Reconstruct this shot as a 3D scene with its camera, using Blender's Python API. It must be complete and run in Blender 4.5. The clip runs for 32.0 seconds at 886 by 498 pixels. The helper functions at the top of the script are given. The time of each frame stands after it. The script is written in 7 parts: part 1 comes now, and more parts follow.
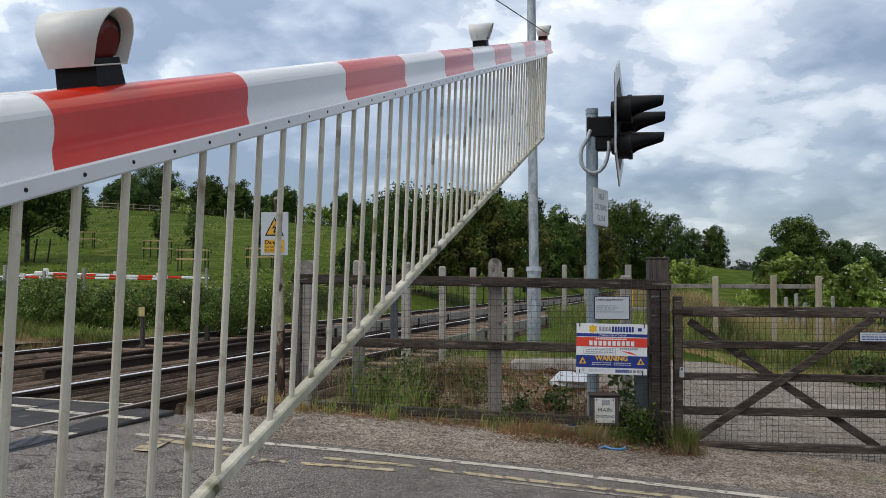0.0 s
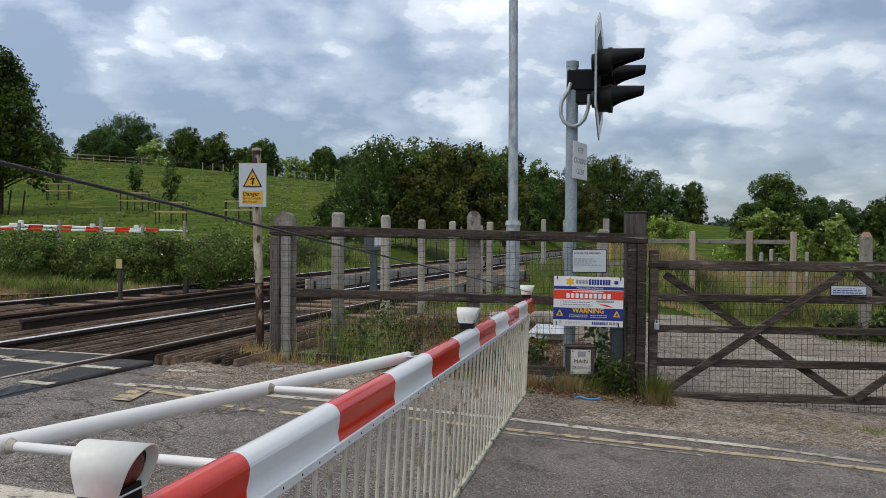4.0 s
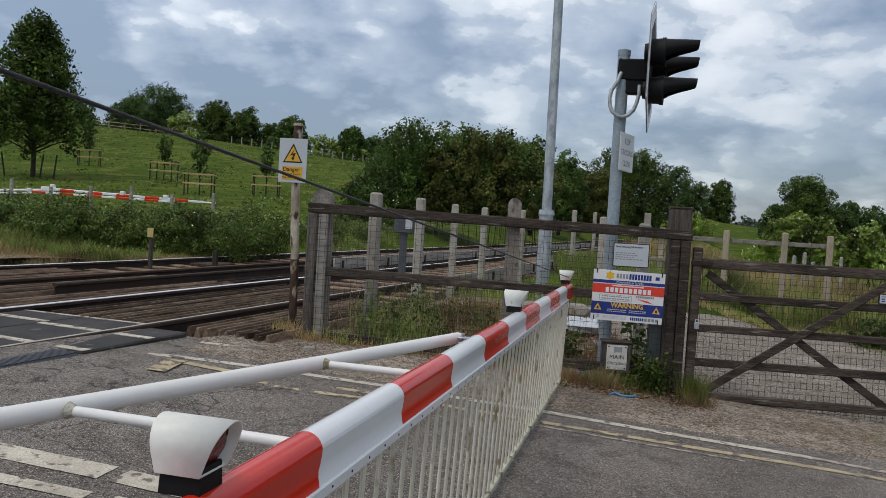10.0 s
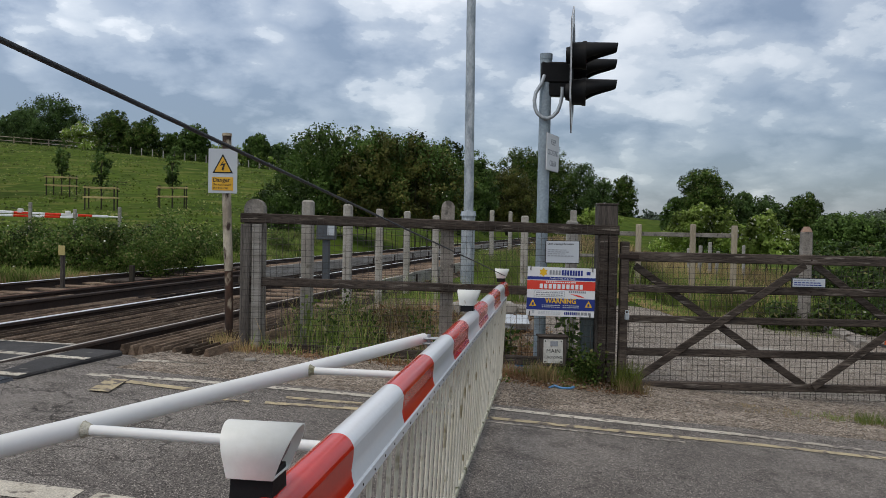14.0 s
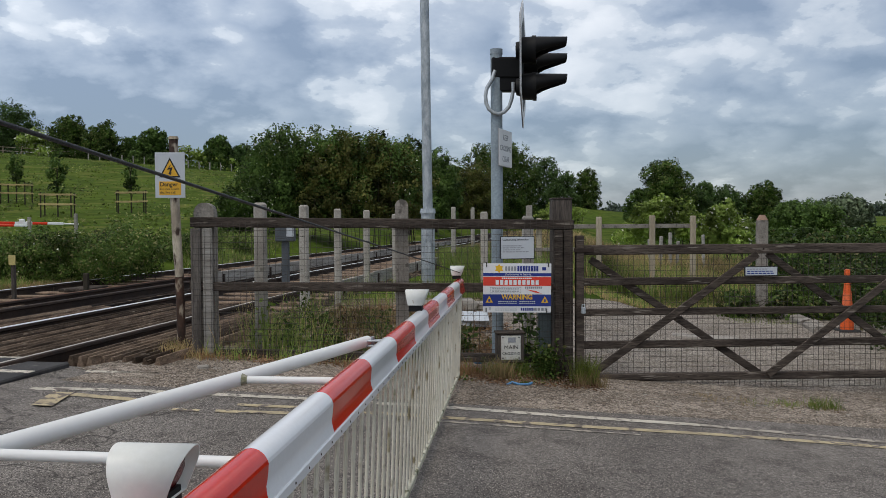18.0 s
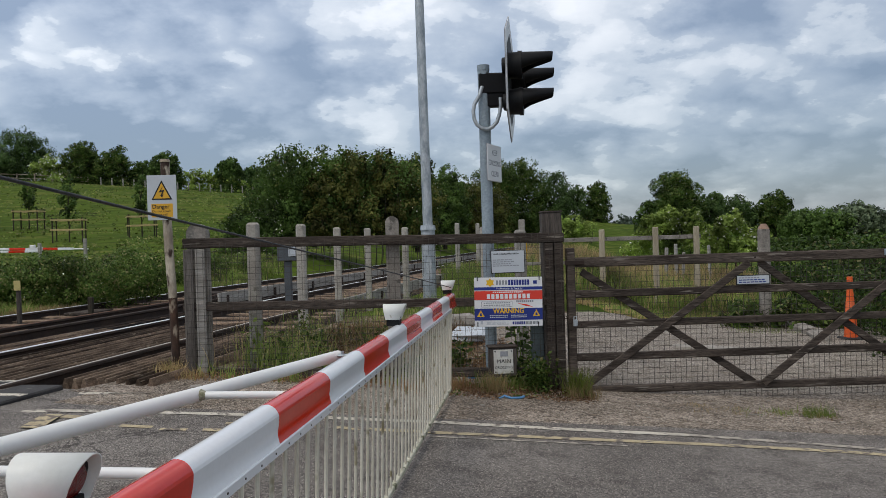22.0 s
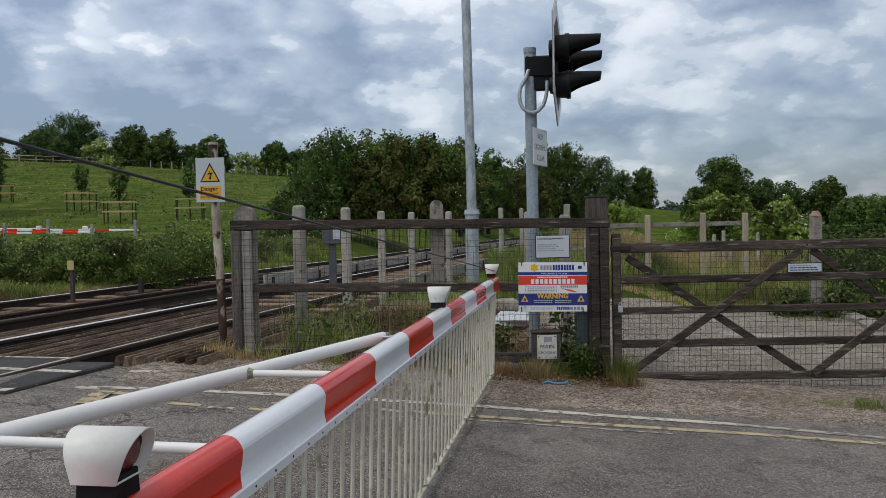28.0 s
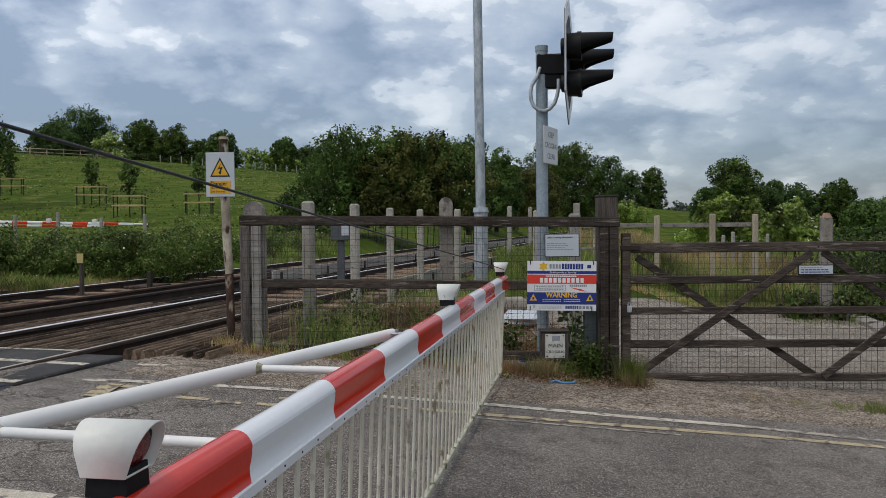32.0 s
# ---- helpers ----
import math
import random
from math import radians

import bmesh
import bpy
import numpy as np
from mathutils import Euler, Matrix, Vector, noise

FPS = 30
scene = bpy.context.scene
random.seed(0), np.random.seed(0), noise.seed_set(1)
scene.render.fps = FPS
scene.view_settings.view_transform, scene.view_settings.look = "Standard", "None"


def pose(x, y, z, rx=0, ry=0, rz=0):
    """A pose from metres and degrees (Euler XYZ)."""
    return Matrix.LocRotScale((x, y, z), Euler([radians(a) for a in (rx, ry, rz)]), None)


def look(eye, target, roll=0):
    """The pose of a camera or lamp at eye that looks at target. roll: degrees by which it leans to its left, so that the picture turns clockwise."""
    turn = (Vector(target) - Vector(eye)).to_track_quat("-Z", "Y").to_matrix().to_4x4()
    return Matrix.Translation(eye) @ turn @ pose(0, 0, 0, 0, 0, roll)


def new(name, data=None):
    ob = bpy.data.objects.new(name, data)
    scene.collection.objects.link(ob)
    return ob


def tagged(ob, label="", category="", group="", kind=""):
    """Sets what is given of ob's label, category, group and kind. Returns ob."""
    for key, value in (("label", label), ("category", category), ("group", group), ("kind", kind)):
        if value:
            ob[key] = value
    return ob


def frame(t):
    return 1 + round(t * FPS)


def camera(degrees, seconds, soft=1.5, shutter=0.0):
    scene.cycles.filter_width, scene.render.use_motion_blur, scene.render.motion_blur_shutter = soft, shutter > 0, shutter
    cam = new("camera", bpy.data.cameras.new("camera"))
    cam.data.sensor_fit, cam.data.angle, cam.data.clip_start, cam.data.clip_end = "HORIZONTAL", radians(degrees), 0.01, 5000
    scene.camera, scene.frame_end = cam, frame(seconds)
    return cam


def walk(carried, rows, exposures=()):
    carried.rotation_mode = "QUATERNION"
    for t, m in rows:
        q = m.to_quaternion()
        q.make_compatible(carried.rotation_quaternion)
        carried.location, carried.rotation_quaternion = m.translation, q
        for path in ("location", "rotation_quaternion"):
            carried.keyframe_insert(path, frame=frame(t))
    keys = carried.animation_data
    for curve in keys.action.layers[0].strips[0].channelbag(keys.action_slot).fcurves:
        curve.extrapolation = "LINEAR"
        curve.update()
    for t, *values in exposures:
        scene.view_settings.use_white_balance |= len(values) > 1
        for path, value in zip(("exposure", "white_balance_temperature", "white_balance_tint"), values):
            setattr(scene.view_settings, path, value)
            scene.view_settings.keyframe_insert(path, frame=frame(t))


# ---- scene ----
cam = camera(57.0, 32.0, soft=0.6)
PATH = [
    (0, (0.308, 0.77, 1.510), (0.103, 2.758, 1.5876), 0.2),
    (0.2, (0.29, 0.852, 1.522), (0.156, 2.847, 1.5784), 0.2),
    (0.5, (0.36, 0.788, 1.506), (0.226, 2.783, 1.5444), 0.5),
    (1, (0.359, 0.788, 1.501), (0.229, 2.784, 1.5084), 0.8),
    (1.5, (0.351, 0.801, 1.497), (0.22, 2.796, 1.4974), 0.8),
    (2, (0.339, 0.793, 1.497), (0.202, 2.788, 1.4904), 0.6),
    (2.5, (0.341, 0.803, 1.497), (0.204, 2.798, 1.4864), 0.7),
    (3, (0.331, 0.775, 1.494), (0.18, 2.769, 1.4714), 0.6),
    (3.5, (0.318, 0.767, 1.492), (0.159, 2.76, 1.4624), 0.6),
    (5.5, (0.325, 0.724, 1.495), (0.205, 2.72, 1.4574), -0.3),
    (6, (0.323, 0.728, 1.489), (0.226, 2.725, 1.4574), -0.1),
    (6.5, (0.321, 0.729, 1.49), (0.226, 2.727, 1.4604), 0.2),
    (7, (0.323, 0.724, 1.489), (0.236, 2.722, 1.4644), 0.5),
    (7.5, (0.297, 0.727, 1.487), (0.226, 2.725, 1.4669), 0.6),
    (8, (0.261, 0.725, 1.481), (0.207, 2.724, 1.455), 1.1),
    (8.5, (0.221, 0.73, 1.474), (0.171, 2.729, 1.439), 2.2),
    (9, (0.193, 0.77, 1.474), (0.104, 2.767, 1.422), 4.1),
    (9.5, (0.19, 0.839, 1.487), (0.041, 2.832, 1.419), 3.9),
    (10, (0.161, 0.858, 1.487), (-0.047, 2.846, 1.415), 3.5),
    (10.5, (0.096, 0.822, 1.501), (-0.143, 2.807, 1.433), 1.8),
    (11, (0.033, 0.765, 1.496), (-0.169, 2.755, 1.445), 0.9),
    (11.5, (-0.039, 0.735, 1.497), (-0.183, 2.729, 1.445), 0.5),
    (12, (-0.054, 0.743, 1.491), (-0.123, 2.741, 1.441), 0.4),
    (12.5, (-0.064, 0.749, 1.491), (-0.097, 2.748, 1.441), 0.6),
    (13, (-0.057, 0.758, 1.487), (-0.067, 2.758, 1.438), 0.8),
    (13.5, (-0.055, 0.757, 1.484), (-0.051, 2.756, 1.432), 1.2),
    (14, (-0.058, 0.755, 1.482), (-0.049, 2.754, 1.427), 1.2),
    (14.5, (-0.059, 0.766, 1.481), (-0.048, 2.765, 1.424), 1.2),
    (16.5, (-0.055, 0.791, 1.485), (-0.027, 2.789, 1.412), 0.5),
    (17, (-0.034, 0.798, 1.488), (0.011, 2.796, 1.415), 0.1),
    (17.5, (0.003, 0.803, 1.492), (0.075, 2.801, 1.425), -0.3),
    (18, (0.054, 0.811, 1.496), (0.144, 2.808, 1.434), -0.4),
    (18.5, (0.113, 0.822, 1.497), (0.238, 2.817, 1.44), -0.5),
    (19, (0.172, 0.825, 1.5), (0.321, 2.819, 1.452), -0.4),
    (19.5, (0.225, 0.817, 1.505), (0.394, 2.809, 1.463), -0.2),
    (20, (0.238, 0.804, 1.498), (0.413, 2.796, 1.467), -0.2),
    (20.5, (0.241, 0.787, 1.487), (0.406, 2.78, 1.462), -0.6),
    (21, (0.251, 0.779, 1.486), (0.394, 2.774, 1.466), -1.0),
    (21.5, (0.252, 0.778, 1.485), (0.362, 2.775, 1.47), -1.4),
    (22, (0.252, 0.768, 1.48), (0.312, 2.767, 1.46), -1.7),
    (22.5, (0.247, 0.774, 1.488), (0.267, 2.774, 1.461), -2.1),
    (23, (0.252, 0.777, 1.49), (0.237, 2.777, 1.46), -2.2),
    (23.5, (0.253, 0.781, 1.485), (0.23, 2.781, 1.451), -2.4),
    (24, (0.25, 0.777, 1.485), (0.221, 2.776, 1.448), -2.5),
    (24.5, (0.244, 0.773, 1.483), (0.209, 2.773, 1.443), -2.5),
    (25, (0.252, 0.776, 1.482), (0.208, 2.775, 1.438), -2.5),
    (25.5, (0.248, 0.779, 1.476), (0.204, 2.778, 1.431), -2.3),
    (27.5, (0.244, 0.776, 1.476), (0.195, 2.775, 1.421), -1.3),
    (28, (0.24, 0.779, 1.475), (0.194, 2.778, 1.42), -1.2),
    (28.5, (0.242, 0.785, 1.474), (0.193, 2.783, 1.417), -1.1),
    (29, (0.242, 0.792, 1.476), (0.193, 2.79, 1.421), -0.9),
    (29.5, (0.245, 0.798, 1.473), (0.199, 2.797, 1.42), -0.9),
    (30, (0.247, 0.797, 1.48), (0.204, 2.796, 1.427), -0.9),
    (30.5, (0.253, 0.793, 1.478), (0.214, 2.792, 1.425), -0.9),
    (31, (0.255, 0.792, 1.474), (0.216, 2.791, 1.421), -0.8),
    (31.5, (0.257, 0.795, 1.471), (0.214, 2.794, 1.417), -0.7),
    (32, (0.228, 0.794, 1.471), (0.163, 2.792, 1.411), -0.5),
]
# the film's own brightness on the way, in stops
BRIGHTNESS = ((0.0, 0.06), (0.5, -0.06), (1.0, -0.24), (2.0, -0.1), (3.5, 0.04), (5.5, 0.13), (6.0, 0.13), (8.0, 0.12), (9.0, 0.05), (10.0, -0.1), (13.0, -0.1), (18.0, -0.08), (19.0, 0.04), (20.0, 0.14), (21.0, 0.0), (22.0, -0.06), (25.0, -0.1), (32.0, -0.1))
BASE_EXPOSURE = 0.0
walk(cam, [(t, look(eye, target, roll)) for t, eye, target, roll in PATH], [(t, BASE_EXPOSURE + s) for t, s in BRIGHTNESS])

# ---------------------------------------------------------------- light
SUN_EL, SUN_AZ = radians(58), radians(222)
world = bpy.data.worlds.new("sky")
scene.world = world
world.use_nodes = True
wn, wl = world.node_tree.nodes, world.node_tree.links
wn.clear()


def wnode(kind, **values):
    n = wn.new(kind)
    for k, v in values.items():
        n.inputs[k].default_value = v
    return n


def wmath(op, a, b=None):
    n = wn.new("ShaderNodeMath")
    n.operation = op
    for i, v in enumerate((a, b)):
        if v is None:
            continue
        if isinstance(v, (int, float)):
            n.inputs[i].default_value = v
        else:
            wl.new(v, n.inputs[i])
    return n.outputs[0]


def wramp(src, stops):
    n = wn.new("ShaderNodeValToRGB")
    wl.new(src, n.inputs[0])
    els = n.color_ramp.elements
    while len(els) < len(stops):
        els.new(0.5)
    for e, (p, c) in zip(els, stops):
        e.position, e.color = p, (*c, 1)
    return n.outputs[0]


def build_sky():
    """Blue sky almost closed by layers of cloud, seen on a flat cloud ceiling."""
    sky = wn.new("ShaderNodeTexSky")
    sky.sky_type, sky.sun_disc = "NISHITA", False
    sky.sun_elevation, sky.sun_rotation = SUN_EL, SUN_AZ
    coord = wn.new("ShaderNodeTexCoord")
    sep = wn.new("ShaderNodeSeparateXYZ")
    wl.new(coord.outputs["Generated"], sep.inputs[0])
    height = wmath("MAXIMUM", sep.outputs[2], 0.0)
    up = wmath("ADD", height, 0.36)
    comb = wn.new("ShaderNodeCombineXYZ")
    wl.new(wmath("DIVIDE", sep.outputs[0], up), comb.inputs[0])
    wl.new(wmath("DIVIDE", sep.outputs[1], up), comb.inputs[1])
    comb.inputs[2].default_value = 8.3
    big = wnode("ShaderNodeTexNoise", Scale=1.15, Detail=3.0, Roughness=0.5, Distortion=0.2)
    warp = wnode("ShaderNodeTexNoise", Scale=3.8, Detail=8.0, Roughness=0.57)
    for n in (big, warp):
        wl.new(comb.outputs[0], n.inputs["Vector"])
    bent = wn.new("ShaderNodeVectorMath")
    bent.operation = "MULTIPLY_ADD"
    wl.new(warp.outputs["Color"], bent.inputs[0])
    bent.inputs[1].default_value = (0.36, 0.36, 0.36)
    wl.new(comb.outputs[0], bent.inputs[2])
    puff = wnode("ShaderNodeTexVoronoi", Scale=3.1)
    small = wnode("ShaderNodeTexVoronoi", Scale=8.5)
    for n in (puff, small):
        n.feature = "SMOOTH_F1"
        n.inputs["Smoothness"].default_value = 0.35
        wl.new(bent.outputs[0], n.inputs["Vector"])
    lump = wmath("ADD", wmath("ADD", wmath("MULTIPLY", big.outputs[0], 0.36), 0.03), wmath("MULTIPLY", warp.outputs[0], 0.55))
    lump = wmath("SUBTRACT", lump, wmath("MULTIPLY", puff.outputs["Distance"], 0.30))
    lump = wmath("SUBTRACT", lump, wmath("MULTIPLY", small.outputs["Distance"], 0.22))
    grey = wramp(wmath("ADD", lump, 0.25), ((0.36, SKY_DARK), (0.45, SKY_MID), (0.525, tuple(0.5 * a + 0.5 * b for a, b in zip(SKY_MID, SKY_LIGHT))), (0.54, SKY_LIGHT), (0.585, tuple(0.72 * a + 0.28 * b for a, b in zip(SKY_LIGHT, SKY_WHITE))), (0.60, tuple(0.45 * a + 0.55 * b for a, b in zip(SKY_LIGHT, SKY_WHITE))), (0.70, SKY_WHITE)))
    # the cloud base is dimmer and bluer towards the horizon
    low = wmath("MINIMUM", height, 0.42)
    side = wmath("SUBTRACT", 1.0, wmath("MULTIPLY", sep.outputs[0], 0.30))
    veil = wn.new("ShaderNodeCombineXYZ")
    # and pale and neutral overhead, where the cloud is thin
    over = wmath("MAXIMUM", wmath("SUBTRACT", height, 0.42), 0.0)
    for k, (at_rim, gain, top) in enumerate(((0.54, 2.5, 0.95), (0.59, 2.36, 0.52), (0.67, 2.14, 0.0))):
        level = wmath("ADD", wmath("ADD", wmath("MULTIPLY", low, gain), at_rim), wmath("MULTIPLY", over, top))
        wl.new(wmath("MULTIPLY", level, side), veil.inputs[k])
    mix = wn.new("ShaderNodeVectorMath")
    mix.operation = "MULTIPLY"
    wl.new(grey, mix.inputs[0])
    wl.new(veil.outputs[0], mix.inputs[1])
    back = wnode("ShaderNodeBackground", Strength=0.04)
    wl.new(sky.outputs[0], back.inputs[0])
    cloud = wnode("ShaderNodeBackground", Strength=SKY_STRENGTH)
    wl.new(mix.outputs[0], cloud.inputs[0])
    add = wn.new("ShaderNodeAddShader")
    wl.new(back.outputs[0], add.inputs[0])
    wl.new(cloud.outputs[0], add.inputs[1])
    out = wn.new("ShaderNodeOutputWorld")
    wl.new(add.outputs[0], out.inputs[0])


SKY_DARK, SKY_MID, SKY_LIGHT, SKY_WHITE = (0.245, 0.30, 0.395), (0.39, 0.445, 0.535), (0.64, 0.68, 0.73), (1.0, 1.0, 1.0)
SKY_STRENGTH = 0.76
build_sky()
sun = new("sun", bpy.data.lights.new("sun", "SUN"))
sun.data.energy, sun.data.angle, sun.data.color = 0.95, radians(16), (1.0, 0.93, 0.83)
sun.matrix_world = look((0, 0, 50), Vector((0, 0, 50)) - Vector((math.sin(SUN_AZ) * math.cos(SUN_EL), math.cos(SUN_AZ) * math.cos(SUN_EL), math.sin(SUN_EL))))

# ---------------------------------------------------------------- materials


def mat(name, a, b=None, scale=6.0, rough=0.7, metal=0.0, bump=0.2, fine=60.0, spots=None, stretch=(1, 1, 1), rnd=0.0, spec=0.4, lo=0.35, hi=0.68, spot_at=0.62, spot_scale=None, bump_dist=0.01, coat=0.0, grain=0.18):
    """A surface of two tones mixed by a coarse noise, with a fine grain, optional spots of a third tone, and relief."""
    m = bpy.data.materials.new(name)
    m.use_nodes = True
    nt = m.node_tree
    nd, ln = nt.nodes, nt.links
    p = nd["Principled BSDF"]
    p.inputs["Roughness"].default_value, p.inputs["Metallic"].default_value = rough, metal
    p.inputs["Specular IOR Level"].default_value = spec
    p.inputs["Coat Weight"].default_value = coat
    b = b or tuple(c * 0.75 for c in a)
    tc, mp = nd.new("ShaderNodeTexCoord"), nd.new("ShaderNodeMapping")
    ln.new(tc.outputs["Object"], mp.inputs[0])
    mp.inputs["Scale"].default_value = stretch
    info = nd.new("ShaderNodeObjectInfo")
    shift = nd.new("ShaderNodeVectorMath")
    shift.operation = "SCALE"
    shift.inputs[0].default_value = (7.3, 3.1, 5.7)
    ln.new(info.outputs["Random"], shift.inputs["Scale"])
    ln.new(shift.outputs[0], mp.inputs["Location"])
    n1, n2 = nd.new("ShaderNodeTexNoise"), nd.new("ShaderNodeTexNoise")
    for n, s, d in ((n1, scale, 5.0), (n2, fine, 3.0)):
        n.inputs["Scale"].default_value, n.inputs["Detail"].default_value, n.inputs["Roughness"].default_value = s, d, 0.62
        ln.new(mp.outputs[0], n.inputs["Vector"])
    r = nd.new("ShaderNodeMapRange")
    r.inputs[1].default_value, r.inputs[2].default_value = lo, hi
    ln.new(n1.outputs[0], r.inputs[0])
    mx = nd.new("ShaderNodeMixRGB")
    mx.inputs[1].default_value, mx.inputs[2].default_value = (*a, 1), (*b, 1)
    ln.new(r.outputs[0], mx.inputs[0])
    col = mx.outputs[0]
    g = nd.new("ShaderNodeMapRange")
    g.inputs[1].default_value, g.inputs[2].default_value, g.inputs[3].default_value, g.inputs[4].default_value = 0.3, 0.7, 1 - grain, 1 + grain
    ln.new(n2.outputs[0], g.inputs[0])
    gm = nd.new("ShaderNodeVectorMath")
    gm.operation = "SCALE"
    ln.new(col, gm.inputs[0])
    ln.new(g.outputs[0], gm.inputs["Scale"])
    col = gm.outputs[0]
    if rnd:
        rr = nd.new("ShaderNodeMapRange")
        rr.inputs[3].default_value, rr.inputs[4].default_value = 1 - rnd, 1 + rnd
        ln.new(info.outputs["Random"], rr.inputs[0])
        rm = nd.new("ShaderNodeVectorMath")
        rm.operation = "SCALE"
        ln.new(col, rm.inputs[0])
        ln.new(rr.outputs[0], rm.inputs["Scale"])
        col = rm.outputs[0]
    if spots:
        n3 = nd.new("ShaderNodeTexNoise")
        n3.inputs["Scale"].default_value, n3.inputs["Detail"].default_value = spot_scale or scale * 2.3, 6.0
        ln.new(mp.outputs[0], n3.inputs["Vector"])
        sr = nd.new("ShaderNodeMapRange")
        sr.inputs[1].default_value, sr.inputs[2].default_value = spot_at, spot_at + 0.08
        ln.new(n3.outputs[0], sr.inputs[0])
        sm = nd.new("ShaderNodeMixRGB")
        ln.new(sr.outputs[0], sm.inputs[0])
        ln.new(col, sm.inputs[1])
        sm.inputs[2].default_value = (*spots, 1)
        col = sm.outputs[0]
    ln.new(col, p.inputs["Base Color"])
    if bump:
        bp = nd.new("ShaderNodeBump")
        bp.inputs["Strength"].default_value, bp.inputs["Distance"].default_value = bump, bump_dist
        ln.new(n2.outputs[0], bp.inputs["Height"])
        ln.new(bp.outputs[0], p.inputs["Normal"])
    return m


def leaf_mat(name, a, b, c=None, rough=0.55):
    """Leaves: each clump takes its own tone between a and b (c: a rarer third one), and light shines through a little."""
    m = bpy.data.materials.new(name)
    m.use_nodes = True
    nd, ln = m.node_tree.nodes, m.node_tree.links
    p = nd["Principled BSDF"]
    p.inputs["Roughness"].default_value = rough
    p.inputs["Specular IOR Level"].default_value = 0.12
    geo = nd.new("ShaderNodeNewGeometry")
    rp = nd.new("ShaderNodeValToRGB")
    els = rp.color_ramp.elements
    els[0].color, els[1].color = (*a, 1), (*b, 1)
    if c:
        els[1].position = 0.86
        e = els.new(0.93)
        e.color = (*c, 1)
    tc = nd.new("ShaderNodeTexCoord")
    n = nd.new("ShaderNodeTexNoise")
    n.inputs["Scale"].default_value, n.inputs["Detail"].default_value = 0.8, 4.0
    ln.new(tc.outputs["Object"], n.inputs["Vector"])
    mr = nd.new("ShaderNodeMapRange")
    mr.inputs[1].default_value, mr.inputs[2].default_value, mr.inputs[3].default_value, mr.inputs[4].default_value = 0.34, 0.66, 0.28, 1.68
    ln.new(n.outputs[0], mr.inputs[0])
    ln.new(geo.outputs["Random Per Island"], rp.inputs[0])
    sc = nd.new("ShaderNodeVectorMath")
    sc.operation = "SCALE"
    ln.new(rp.outputs[0], sc.inputs[0])
    ln.new(mr.outputs[0], sc.inputs["Scale"])
    ln.new(sc.outputs[0], p.inputs["Base Color"])
    tr = nd.new("ShaderNodeBsdfTranslucent")
    ln.new(sc.outputs[0], tr.inputs[0])
    ms = nd.new("ShaderNodeMixShader")
    ms.inputs[0].default_value = 0.2
    ln.new(p.outputs[0], ms.inputs[1])
    ln.new(tr.outputs[0], ms.inputs[2])
    ln.new(ms.outputs[0], nd["Material Output"].inputs[0])
    return m



